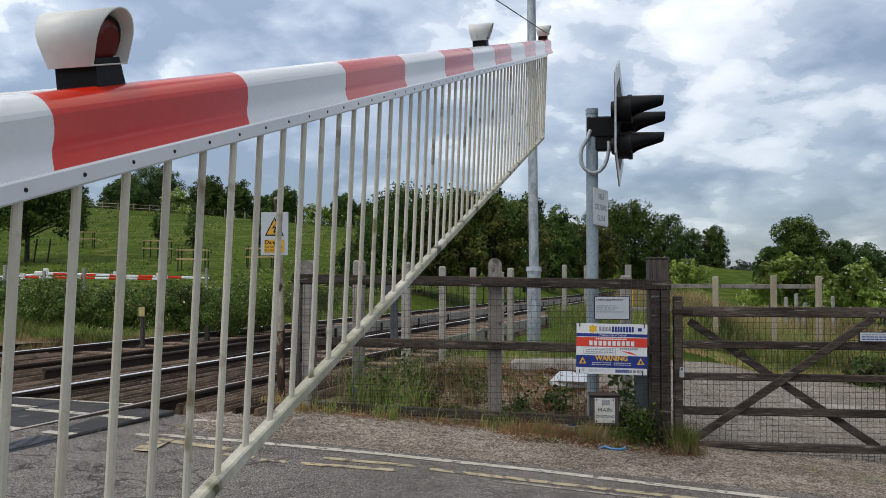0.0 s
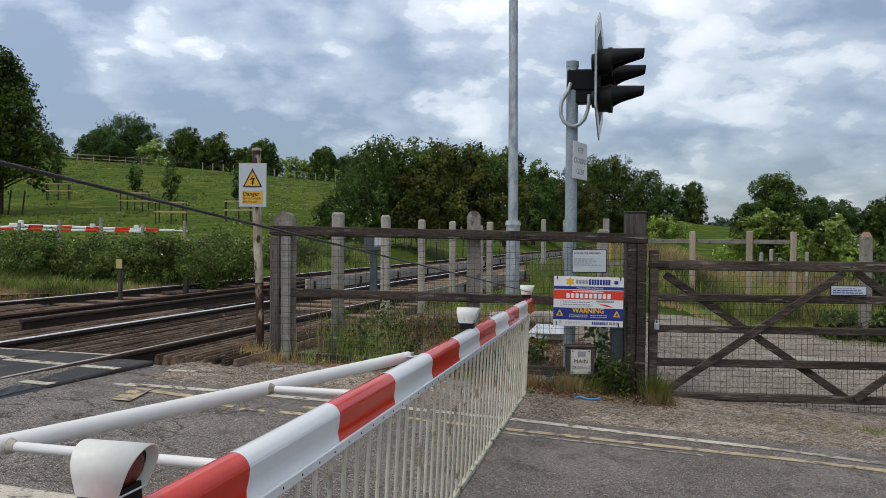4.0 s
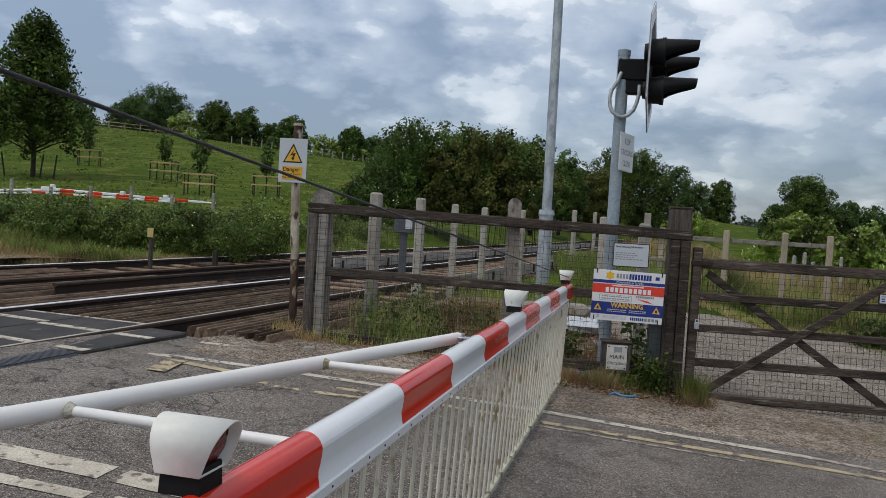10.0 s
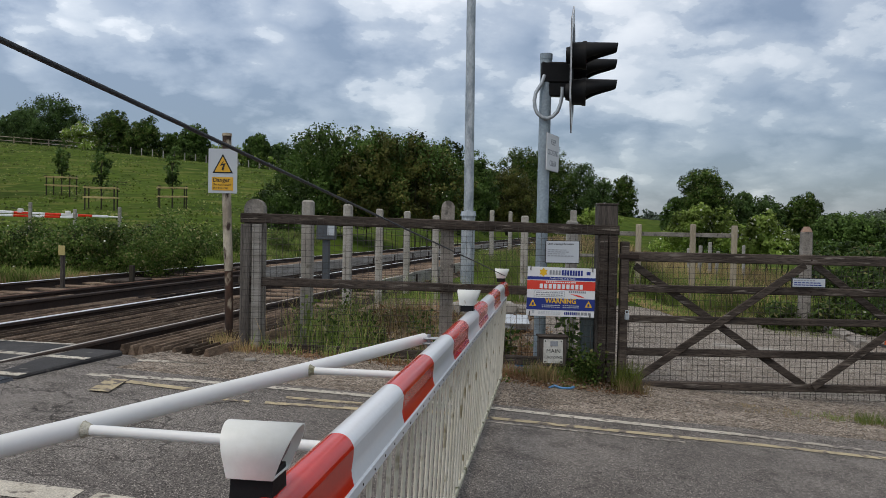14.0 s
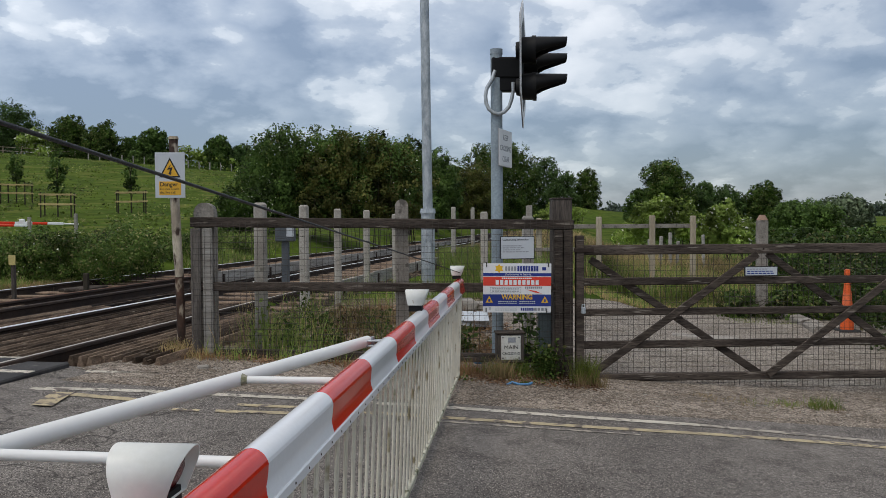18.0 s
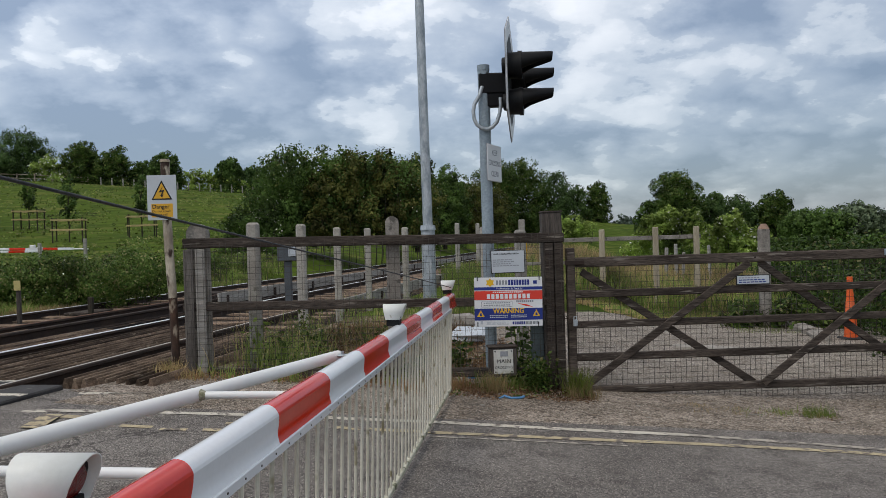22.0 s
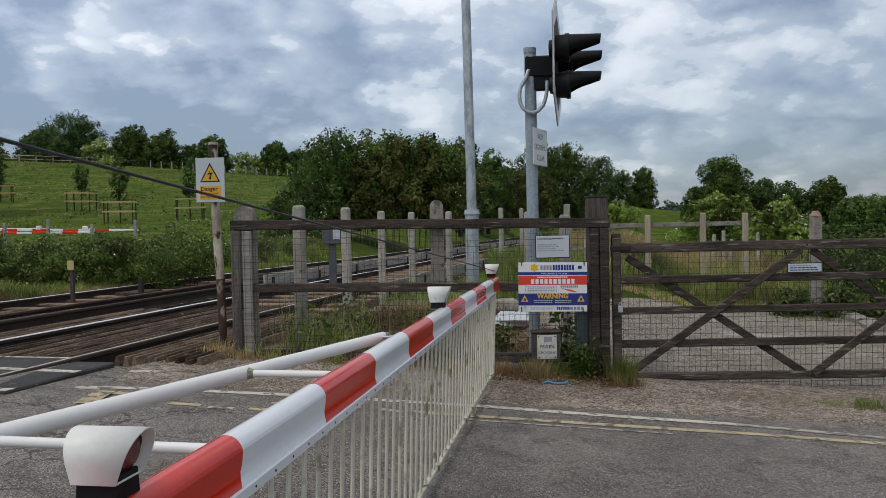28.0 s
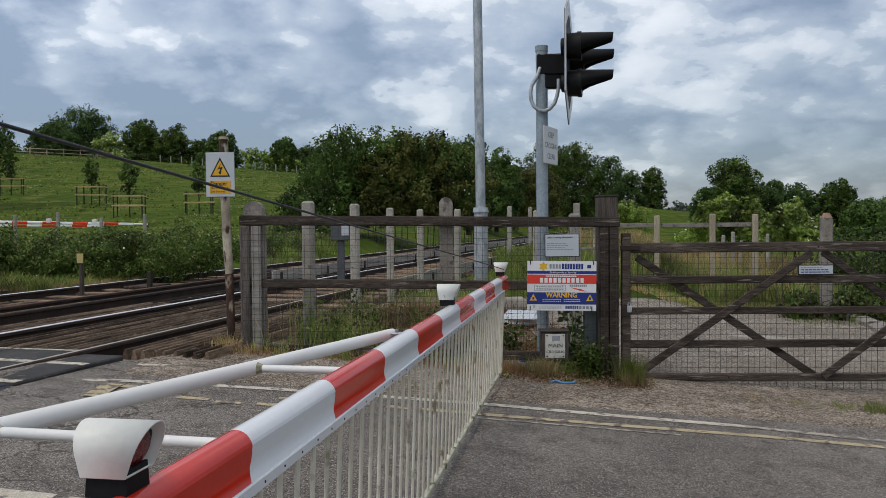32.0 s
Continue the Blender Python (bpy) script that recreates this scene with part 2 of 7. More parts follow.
def stony(name, dark, light, cell, spread=0.45, rough=0.92, patch=0.7, tint=None, bump=0.8, cracks=0.0, pale=None, pale_at=0.62):
    """Loose or bound stones: every stone its own tone, over patches of dirt, with optional cracks."""
    m = bpy.data.materials.new(name)
    m.use_nodes = True
    nd, ln = m.node_tree.nodes, m.node_tree.links
    p = nd["Principled BSDF"]
    p.inputs["Roughness"].default_value, p.inputs["Specular IOR Level"].default_value = rough, 0.12
    tc = nd.new("ShaderNodeTexCoord")

    def tex(kind, scale, detail=None):
        n = nd.new(kind)
        n.inputs["Scale"].default_value = scale
        if detail is not None:
            n.inputs["Detail"].default_value = detail
        ln.new(tc.outputs["Object"], n.inputs["Vector"])
        return n

    def ranged(src, a, b, c, d):
        n = nd.new("ShaderNodeMapRange")
        for k, v in zip((1, 2, 3, 4), (a, b, c, d)):
            n.inputs[k].default_value = v
        ln.new(src, n.inputs[0])
        return n.outputs[0]

    def blend(fac, c1, c2):
        n = nd.new("ShaderNodeMixRGB")
        for k, v in ((0, fac), (1, c1), (2, c2)):
            if isinstance(v, tuple):
                n.inputs[k].default_value = (*v, 1)
            elif isinstance(v, float):
                n.inputs[k].default_value = v
            else:
                ln.new(v, n.inputs[k])
        return n.outputs[0]

    def scaled(col, fac):
        n = nd.new("ShaderNodeVectorMath")
        n.operation = "SCALE"
        ln.new(col, n.inputs[0])
        ln.new(fac, n.inputs["Scale"])
        return n.outputs[0]

    big, mid = tex("ShaderNodeTexNoise", patch, 6.0), tex("ShaderNodeTexNoise", patch * 9, 6.0)
    vor, vor2 = tex("ShaderNodeTexVoronoi", cell), tex("ShaderNodeTexVoronoi", cell * 0.37)
    col = blend(ranged(big.outputs[0], 0.38, 0.62, 0, 1), dark, light)
    if tint:
        col = blend(ranged(mid.outputs[0], 0.5, 0.62, 0, 0.8), col, tint)
    sep = nd.new("ShaderNodeSeparateColor")
    ln.new(vor.outputs["Color"], sep.inputs[0])
    sep2 = nd.new("ShaderNodeSeparateColor")
    ln.new(vor2.outputs["Color"], sep2.inputs[0])
    col = scaled(col, ranged(sep.outputs[0], 0, 1, 1 - spread, 1 + spread))
    col = scaled(col, ranged(sep2.outputs[1], 0, 1, 1 - spread * 0.3, 1 + spread * 0.3))
    if pale:
        col = blend(ranged(sep.outputs[1], 0.93, 0.95, 0, 0.8), col, pale)
        col = blend(ranged(mid.outputs[0], pale_at, pale_at + 0.1, 0, 0.5), col, pale)
    if cracks:
        warp = nd.new("ShaderNodeVectorMath")
        warp.operation = "MULTIPLY_ADD"
        ln.new(mid.outputs["Color"], warp.inputs[0])
        warp.inputs[1].default_value = (0.35, 0.35, 0.35)
        ln.new(tc.outputs["Object"], warp.inputs[2])
        edge = nd.new("ShaderNodeTexVoronoi")
        edge.feature = "DISTANCE_TO_EDGE"
        edge.inputs["Scale"].default_value = cracks
        ln.new(warp.outputs[0], edge.inputs["Vector"])
        where = nd.new("ShaderNodeSeparateXYZ")
        ln.new(tc.outputs["Object"], where.inputs[0])
        old = nd.new("ShaderNodeMath")
        old.operation = "MULTIPLY"
        ln.new(ranged(big.outputs[0], 0.44, 0.56, 0, 1), old.inputs[0])
        ln.new(ranged(where.outputs[0], -0.2, 0.6, 1, 0.12), old.inputs[1])
        gate = old.outputs[0]
        line = ranged(edge.outputs["Distance"], 0.006, 0.02, 0.75, 0)
        mul = nd.new("ShaderNodeMath")
        mul.operation = "MULTIPLY"
        ln.new(line, mul.inputs[0])
        ln.new(gate, mul.inputs[1])
        col = blend(mul.outputs[0], col, tuple(c * 0.3 for c in dark))
    ln.new(col, p.inputs["Base Color"])
    bp = nd.new("ShaderNodeBump")
    bp.inputs["Strength"].default_value, bp.inputs["Distance"].default_value = bump, 0.35 / cell
    ln.new(vor.outputs["Distance"], bp.inputs["Height"])
    bp.invert = True
    ln.new(bp.outputs[0], p.inputs["Normal"])
    return m

ASPHALT = stony("asphalt", (0.124, 0.111, 0.100), (0.182, 0.164, 0.147), 190, 0.7, patch=0.5, tint=(0.108, 0.096, 0.086), bump=0.35, cracks=1.9, pale=(0.50, 0.45, 0.39), pale_at=0.71)
GRAVEL = stony("gravel", (0.172, 0.142, 0.113), (0.285, 0.240, 0.196), 100, 0.8, patch=1.3, tint=(0.128, 0.098, 0.073), bump=0.6, pale=(0.50, 0.44, 0.37), pale_at=0.67)
YARD_STONE = stony("yard_tarmac", (0.196, 0.168, 0.140), (0.285, 0.250, 0.212), 110, 0.7, patch=0.9, tint=(0.150, 0.122, 0.095), bump=0.5, pale=(0.46, 0.41, 0.35), pale_at=0.69)
GRASS = mat("grass_field", (0.080, 0.114, 0.017), (0.042, 0.072, 0.011), 0.16, 0.95, bump=0.5, fine=0.9, stretch=(1, 1, 1), spots=(0.120, 0.132, 0.031), spot_at=0.56, spot_scale=0.4, bump_dist=0.12, grain=0.3, spec=0.02)
BALLAST = stony("ballast", (0.016, 0.011, 0.008), (0.060, 0.041, 0.028), 13, 0.95, patch=0.8, tint=(0.010, 0.0075, 0.006), bump=1.0, pale=(0.26, 0.20, 0.145), pale_at=0.69)
WHITE_LINE = mat("road_paint_white", (0.62, 0.57, 0.48), (0.42, 0.38, 0.31), 5, 0.9, bump=0.3, fine=120, grain=0.3, spots=(0.18, 0.156, 0.135), spot_at=0.55, spot_scale=16, spec=0.1)
FADED_LINE = mat("road_paint_faded", (0.46, 0.41, 0.34), (0.32, 0.285, 0.24), 5, 0.9, bump=0.3, fine=120, grain=0.3, spots=(0.195, 0.175, 0.155), spot_at=0.47, spot_scale=14, spec=0.1)
YELLOW_LINE = mat("road_paint_yellow", (0.53, 0.44, 0.28), (0.36, 0.30, 0.20), 5, 0.9, bump=0.3, fine=120, grain=0.3, spots=(0.175, 0.150, 0.128), spot_at=0.52, spot_scale=14, spec=0.1)
OLD_WOOD = mat("weathered_timber", (0.098, 0.078, 0.064), (0.030, 0.024, 0.020), 5, 0.9, bump=0.9, fine=40, stretch=(0.35, 3, 3), spots=(0.22, 0.19, 0.16), spot_at=0.61, rnd=0.22, bump_dist=0.008, grain=0.6, spec=0.12)
POST_WOOD = mat("weathered_post", (0.10, 0.082, 0.068), (0.042, 0.035, 0.03), 5, 0.9, bump=0.7, fine=34, stretch=(3, 3, 0.35), spots=(0.18, 0.16, 0.14), spot_at=0.63, rnd=0.15, bump_dist=0.006, grain=0.4)
GREY_WOOD = mat("grey_timber", (0.42, 0.395, 0.355), (0.24, 0.22, 0.19), 4, 0.9, bump=0.5, fine=30, stretch=(0.3, 3, 3), rnd=0.15, spots=(0.14, 0.125, 0.105), spot_at=0.63)
PALE_WOOD = mat("pale_timber", (0.47, 0.40, 0.29), (0.33, 0.27, 0.19), 4, 0.85, bump=0.4, fine=30, stretch=(3, 3, 0.4), rnd=0.1)
CONCRETE = mat("old_concrete", (0.42, 0.39, 0.34), (0.27, 0.245, 0.21), 4, 0.92, bump=0.5, fine=50, spots=(0.17, 0.16, 0.13), spot_at=0.62, rnd=0.1)
WEATHERED_CONCRETE = mat("dark_concrete", (0.30, 0.27, 0.235), (0.18, 0.16, 0.135), 5, 0.92, bump=0.5, fine=50, spots=(0.11, 0.10, 0.085), spot_at=0.6, rnd=0.1, grain=0.25)
GALV = mat("galvanised_steel", (0.50, 0.53, 0.55), (0.30, 0.335, 0.365), 11, 0.5, metal=0.35, bump=0.05, fine=50, stretch=(1, 1, 0.4), lo=0.38, hi=0.62, grain=0.14)
GREY_PAINT = mat("grey_paint", (0.30, 0.36, 0.40), (0.24, 0.29, 0.33), 3, 0.55, bump=0.05, fine=40)
BLACK_PLASTIC = mat("black_plastic", (0.006, 0.006, 0.007), (0.009, 0.009, 0.009), 5, 0.55, bump=0.05, fine=80, spec=0.2)
RUBBER = mat("black_rubber", (0.022, 0.022, 0.022), (0.035, 0.034, 0.033), 5, 0.75, bump=0.2, fine=80)
CABLE = mat("steel_cable", (0.03, 0.03, 0.032), (0.05, 0.05, 0.05), 20, 0.6, metal=0.2, bump=0.3, fine=200)
WHITE_PAINT = mat("white_paint", (0.80, 0.80, 0.78), (0.76, 0.76, 0.73), 2, 0.36, bump=0.02, fine=40, grain=0.015, spots=(0.60, 0.58, 0.48), spot_at=0.74, spot_scale=7)
SKIRT_PAINT = mat("aged_white_paint", (0.68, 0.635, 0.53), (0.56, 0.51, 0.40), 2.5, 0.5, bump=0.05, fine=40, grain=0.08, spots=(0.26, 0.215, 0.125), spot_at=0.60, spot_scale=8, rnd=0.09)
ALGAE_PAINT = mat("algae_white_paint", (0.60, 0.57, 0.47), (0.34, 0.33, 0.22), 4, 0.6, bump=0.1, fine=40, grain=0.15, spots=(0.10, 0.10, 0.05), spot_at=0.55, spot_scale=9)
WHITE_FILM = mat("white_reflective", (0.80, 0.81, 0.82), (0.75, 0.76, 0.78), 1.2, 0.16, bump=0.015, fine=60, grain=0.02, spec=0.5, spots=(0.55, 0.54, 0.50), spot_at=0.76, spot_scale=9)
RED_FILM = mat("red_reflective", (0.70, 0.026, 0.006), (0.60, 0.021, 0.006), 1.2, 0.14, bump=0.015, fine=60, grain=0.04, spec=0.5, spots=(0.48, 0.03, 0.015), spot_at=0.70, spot_scale=14)
RED_LENS = mat("red_lens", (0.18, 0.012, 0.010), (0.12, 0.01, 0.01), 30, 0.2, bump=0.2, fine=120)
RAIL_RUST = mat("rusty_rail", (0.05, 0.03, 0.02), (0.022, 0.015, 0.012), 3, 0.85, bump=0.4, fine=30)
RAIL_BRIGHT = mat("polished_rail", (0.88, 0.87, 0.85), (0.78, 0.77, 0.75), 3, 0.4, metal=0.35, bump=0.02, fine=30, grain=0.05)
RAIL_DULL = mat("dull_rail_top", (0.55, 0.49, 0.42), (0.40, 0.34, 0.28), 3, 0.5, metal=0.3, bump=0.05, fine=30, grain=0.1)
RAIL_ORANGE = mat("red_rust_rail", (0.17, 0.085, 0.05), (0.11, 0.06, 0.04), 3, 0.85, bump=0.4, fine=30)
SLEEPER = mat("timber_guard", (0.225, 0.162, 0.115), (0.060, 0.042, 0.030), 2.0, 0.92, bump=0.8, fine=30, rnd=0.6, stretch=(1.5, 7, 7), grain=0.5, spots=(0.34, 0.27, 0.20), spot_at=0.63, spec=0.1)
DECK = mat("rubber_deck", (0.070, 0.067, 0.066), (0.040, 0.039, 0.039), 2, 0.85, bump=0.4, fine=60, spec=0.15, spots=(0.13, 0.12, 0.11), spot_at=0.63, spot_scale=9)
DECK_RIB = mat("ribbed_deck", (0.060, 0.066, 0.078), (0.038, 0.042, 0.050), 2, 0.6, bump=0.3, fine=60, spec=0.3)
SIGN_WHITE = mat("sign_white", (0.80, 0.80, 0.80), (0.76, 0.76, 0.76), 2, 0.4, bump=0.0, grain=0.02)
SIGN_YELLOW = mat("sign_yellow", (0.72, 0.40, 0.03), (0.66, 0.36, 0.03), 2, 0.45, bump=0.0, grain=0.02)
SIGN_BLUE = mat("sign_blue", (0.018, 0.035, 0.21), (0.02, 0.04, 0.23), 2, 0.4, bump=0.0, grain=0.02)
SIGN_RED = mat("sign_red", (0.72, 0.06, 0.035), (0.68, 0.05, 0.03), 2, 0.4, bump=0.0, grain=0.02)
SIGN_BLACK = mat("sign_black", (0.01, 0.01, 0.01), (0.015, 0.015, 0.015), 2, 0.5, bump=0.0)
SIGN_GREY = mat("sign_grey", (0.30, 0.31, 0.33), (0.26, 0.27, 0.29), 2, 0.5, bump=0.0)
SIGN_WORN = mat("worn_lettering", (0.16, 0.165, 0.175), (0.30, 0.31, 0.32), 30, 0.6, bump=0.0)
SIGN_PALE = mat("sign_pale", (0.52, 0.55, 0.58), (0.48, 0.51, 0.54), 2, 0.5, bump=0.0, grain=0.02)
SIGN_GOLD = mat("sign_gold", (0.80, 0.48, 0.02), (0.76, 0.45, 0.02), 2, 0.45, bump=0.0, grain=0.02)
CONE_ORANGE = mat("cone_orange", (0.80, 0.13, 0.025), (0.66, 0.10, 0.02), 5, 0.55, bump=0.05)
BARK = mat("bark", (0.060, 0.052, 0.040), (0.032, 0.028, 0.022), 6, 0.95, bump=0.8, fine=25, stretch=(3, 3, 0.5), spec=0.05)
WIRE = mat("mesh_wire", (0.075, 0.062, 0.052), (0.04, 0.034, 0.03), 9, 0.8, metal=0.0, bump=0.0)
OLD_GREEN = mat("green_grey_metal", (0.12, 0.15, 0.15), (0.09, 0.115, 0.115), 4, 0.6, bump=0.1)
LEAF_DARK = leaf_mat("hawthorn_leaves", (0.034, 0.066, 0.013), (0.085, 0.132, 0.026), (0.150, 0.160, 0.050))
LEAF_BROWN = leaf_mat("bronze_leaves", (0.070, 0.078, 0.018), (0.132, 0.128, 0.034), (0.064, 0.104, 0.022))
LEAF_MID = leaf_mat("ash_leaves", (0.049, 0.090, 0.020), (0.108, 0.170, 0.040))
LEAF_LIGHT = leaf_mat("elder_leaves", (0.170, 0.250, 0.045), (0.300, 0.385, 0.090))
LEAF_FAR = leaf_mat("far_leaves", (0.048, 0.088, 0.026), (0.092, 0.145, 0.042))
LEAF_GREY = leaf_mat("willow_leaves", (0.101, 0.137, 0.072), (0.158, 0.194, 0.115))
BLOSSOM = leaf_mat("blossom", (0.62, 0.62, 0.48), (0.78, 0.77, 0.66))
BRAMBLE = leaf_mat("bramble_leaves", (0.036, 0.072, 0.014), (0.108, 0.152, 0.034), (0.205, 0.195, 0.082))
HEDGE_LEAF = leaf_mat("hedge_leaves", (0.022, 0.046, 0.010), (0.062, 0.095, 0.022), (0.130, 0.122, 0.050))
BLADE = leaf_mat("grass_blades", (0.105, 0.165, 0.030), (0.215, 0.265, 0.070), (0.36, 0.29, 0.13))
TUFT = leaf_mat("pasture_tuft", (0.066, 0.102, 0.014), (0.115, 0.155, 0.025))
TUFT_PALE = leaf_mat("pasture_seed_heads", (0.14, 0.165, 0.045), (0.22, 0.225, 0.075))
TUFT_GREEN = leaf_mat("fresh_tuft", (0.17, 0.235, 0.035), (0.30, 0.35, 0.075))
STRAW = leaf_mat("dry_grass", (0.293, 0.215, 0.098), (0.411, 0.304, 0.156), (0.156, 0.196, 0.049))
DEAD_LEAF = leaf_mat("dead_leaves", (0.13, 0.070, 0.038), (0.27, 0.165, 0.095), (0.36, 0.27, 0.17))
DRY_WEED = leaf_mat("dry_weeds", (0.17, 0.095, 0.045), (0.28, 0.17, 0.085), (0.11, 0.13, 0.04))
SOIL = stony("weedy_soil", (0.13, 0.092, 0.062), (0.25, 0.188, 0.133), 30, 0.55, patch=1.3, tint=(0.10, 0.088, 0.04), bump=1.0, pale=(0.42, 0.37, 0.30), pale_at=0.63)
BLUE_PLASTIC = mat("blue_plastic", (0.10, 0.25, 0.45), (0.08, 0.2, 0.38), 9, 0.4, bump=0.1)
STONE = mat("pale_stone", (0.34, 0.31, 0.27), (0.22, 0.20, 0.17), 5, 0.9, bump=0.5, fine=40)
# distance haze is mixed into this leaf colour
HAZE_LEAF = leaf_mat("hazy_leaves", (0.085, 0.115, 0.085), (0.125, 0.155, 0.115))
WORN_WOOD = mat("worn_grey_timber", (0.19, 0.17, 0.15), (0.09, 0.078, 0.068), 5, 0.9, bump=0.7, fine=40, stretch=(3, 3, 0.35), grain=0.4, rnd=0.1, spec=0.2)
CONE_SLEEVE = mat("faded_cone_sleeve", (0.80, 0.17, 0.06), (0.62, 0.12, 0.04), 5, 0.6, bump=0.05)

# ---------------------------------------------------------------- mesh tools


class Geo:
    """Collects faces of one mesh: boxes with chamfered edges, tubes, prisms and sheets."""

    def __init__(self):
        self.v, self.f, self.s = [], [], []

    def add(self, verts, faces, smooth=False, m=None):
        n = len(self.v)
        self.v += [tuple(m @ Vector(p)) for p in verts] if m is not None else [tuple(p) for p in verts]
        self.f += [tuple(n + i for i in f) for f in faces]
        self.s += [smooth] * len(faces)
        return self

    def box(self, x0, x1, y0, y1, z0, z1, b=0.004, m=None):
        c, h = ((x0 + x1) / 2, (y0 + y1) / 2, (z0 + z1) / 2), (abs(x1 - x0) / 2, abs(y1 - y0) / 2, abs(z1 - z0) / 2)
        b = min(b, min(h) * 0.8)
        if b <= 0:
            vs = [(c[0] + sx * h[0], c[1] + sy * h[1], c[2] + sz * h[2]) for sx in (-1, 1) for sy in (-1, 1) for sz in (-1, 1)]
            return self.add(vs, [(0, 1, 3, 2), (4, 6, 7, 5), (0, 4, 5, 1), (2, 3, 7, 6), (0, 2, 6, 4), (1, 5, 7, 3)], m=m)
        vs, at = [], {}
        for sx in (-1, 1):
            for sy in (-1, 1):
                for sz in (-1, 1):
                    for ax in range(3):
                        d = [h[i] - (0 if i == ax else b) for i in range(3)]
                        at[sx, sy, sz, ax] = len(vs)
                        vs.append((c[0] + sx * d[0], c[1] + sy * d[1], c[2] + sz * d[2]))
        fs = []
        for ax in range(3):
            for s in (-1, 1):
                q = []
                for p, r in ((-1, -1), (1, -1), (1, 1), (-1, 1)):
                    k = [0, 0, 0]
                    k[ax], k[(ax + 1) % 3], k[(ax + 2) % 3] = s, p, r
                    q.append(at[(*k, ax)])
                fs.append(q if s > 0 else q[::-1])
            for p in (-1, 1):
                for r in (-1, 1):
                    a1, a2 = (ax + 1) % 3, (ax + 2) % 3
                    k0, k1 = [0, 0, 0], [0, 0, 0]
                    k0[ax], k0[a1], k0[a2] = -1, p, r
                    k1[ax], k1[a1], k1[a2] = 1, p, r
                    q = [at[(*k0, a1)], at[(*k1, a1)], at[(*k1, a2)], at[(*k0, a2)]]
                    fs.append(q if p * r > 0 else q[::-1])
        for sx in (-1, 1):
            for sy in (-1, 1):
                for sz in (-1, 1):
                    q = [at[sx, sy, sz, i] for i in range(3)]
                    fs.append(q if sx * sy * sz > 0 else q[::-1])
        return self.add(vs, fs, m=m)

    def tube(self, p, q, r, r2=None, n=10, caps=True, smooth=True):
        p, q = Vector(p), Vector(q)
        r2 = r if r2 is None else r2
        d = (q - p).normalized()
        a = d.orthogonal().normalized()
        b = d.cross(a)
        vs = [c + (a * math.cos(2 * math.pi * i / n) + b * math.sin(2 * math.pi * i / n)) * w for c, w in ((p, r), (q, r2)) for i in range(n)]
        self.add(vs, [(i, (i + 1) % n, n + (i + 1) % n, n + i) for i in range(n)], smooth)
        if caps:
            self.add(vs, [tuple(range(n - 1, -1, -1)), tuple(range(n, 2 * n))])
        return self

    def path(self, pts, r, n=8):
        """A bent tube through pts; r: one radius or one for each point."""
        pts = [Vector(p) for p in pts]
        rs = r if isinstance(r, (list, tuple)) else [r] * len(pts)
        vs = []
        a = (pts[1] - pts[0]).orthogonal().normalized()
        for i, p in enumerate(pts):
            d = (pts[min(i + 1, len(pts) - 1)] - pts[max(i - 1, 0)]).normalized()
            a = (a - d * a.dot(d)).normalized()
            b = d.cross(a)
            vs += [p + (a * math.cos(2 * math.pi * k / n) + b * math.sin(2 * math.pi * k / n)) * rs[i] for k in range(n)]
        fs = [(i * n + k, i * n + (k + 1) % n, (i + 1) * n + (k + 1) % n, (i + 1) * n + k) for i in range(len(pts) - 1) for k in range(n)]
        self.add(vs, fs, True)
        return self.add(vs, [tuple(range(n - 1, -1, -1)), tuple(range((len(pts) - 1) * n, len(pts) * n))])

    def prism(self, outline, a, b, m=None, smooth=False):
        """An outline in (y, z), pushed along x from a to b."""
        n = len(outline)
        vs = [(x, y, z) for x in (a, b) for y, z in outline]
        fs = [(i, (i + 1) % n, n + (i + 1) % n, n + i) for i in range(n)]
        self.add(vs, fs, smooth, m)
        return self.add(vs, [tuple(range(n - 1, -1, -1)), tuple(range(n, 2 * n))], m=m)

    def mesh(self, name, material):
        me = bpy.data.meshes.new(name)
        me.from_pydata(self.v, [], self.f)
        me.polygons.foreach_set("use_smooth", self.s)
        me.materials.append(material)
        me.update()
        return me


def part(name, geo, material, parent=None, label="", m=None):
    """One mesh object, under a thing or a part where one is given."""
    ob = new(name, geo if isinstance(geo, bpy.types.Mesh) else geo.mesh(name, material))
    if parent is not None:
        ob.parent = parent
    if m is not None:
        ob.matrix_basis = m
    return tagged(ob, label) if label else ob


def thing(name, label, category, m=None, group="", kind=""):
    ob = new(name)
    if m is not None:
        ob.matrix_basis = m
    return tagged(ob, label, category, group, kind)


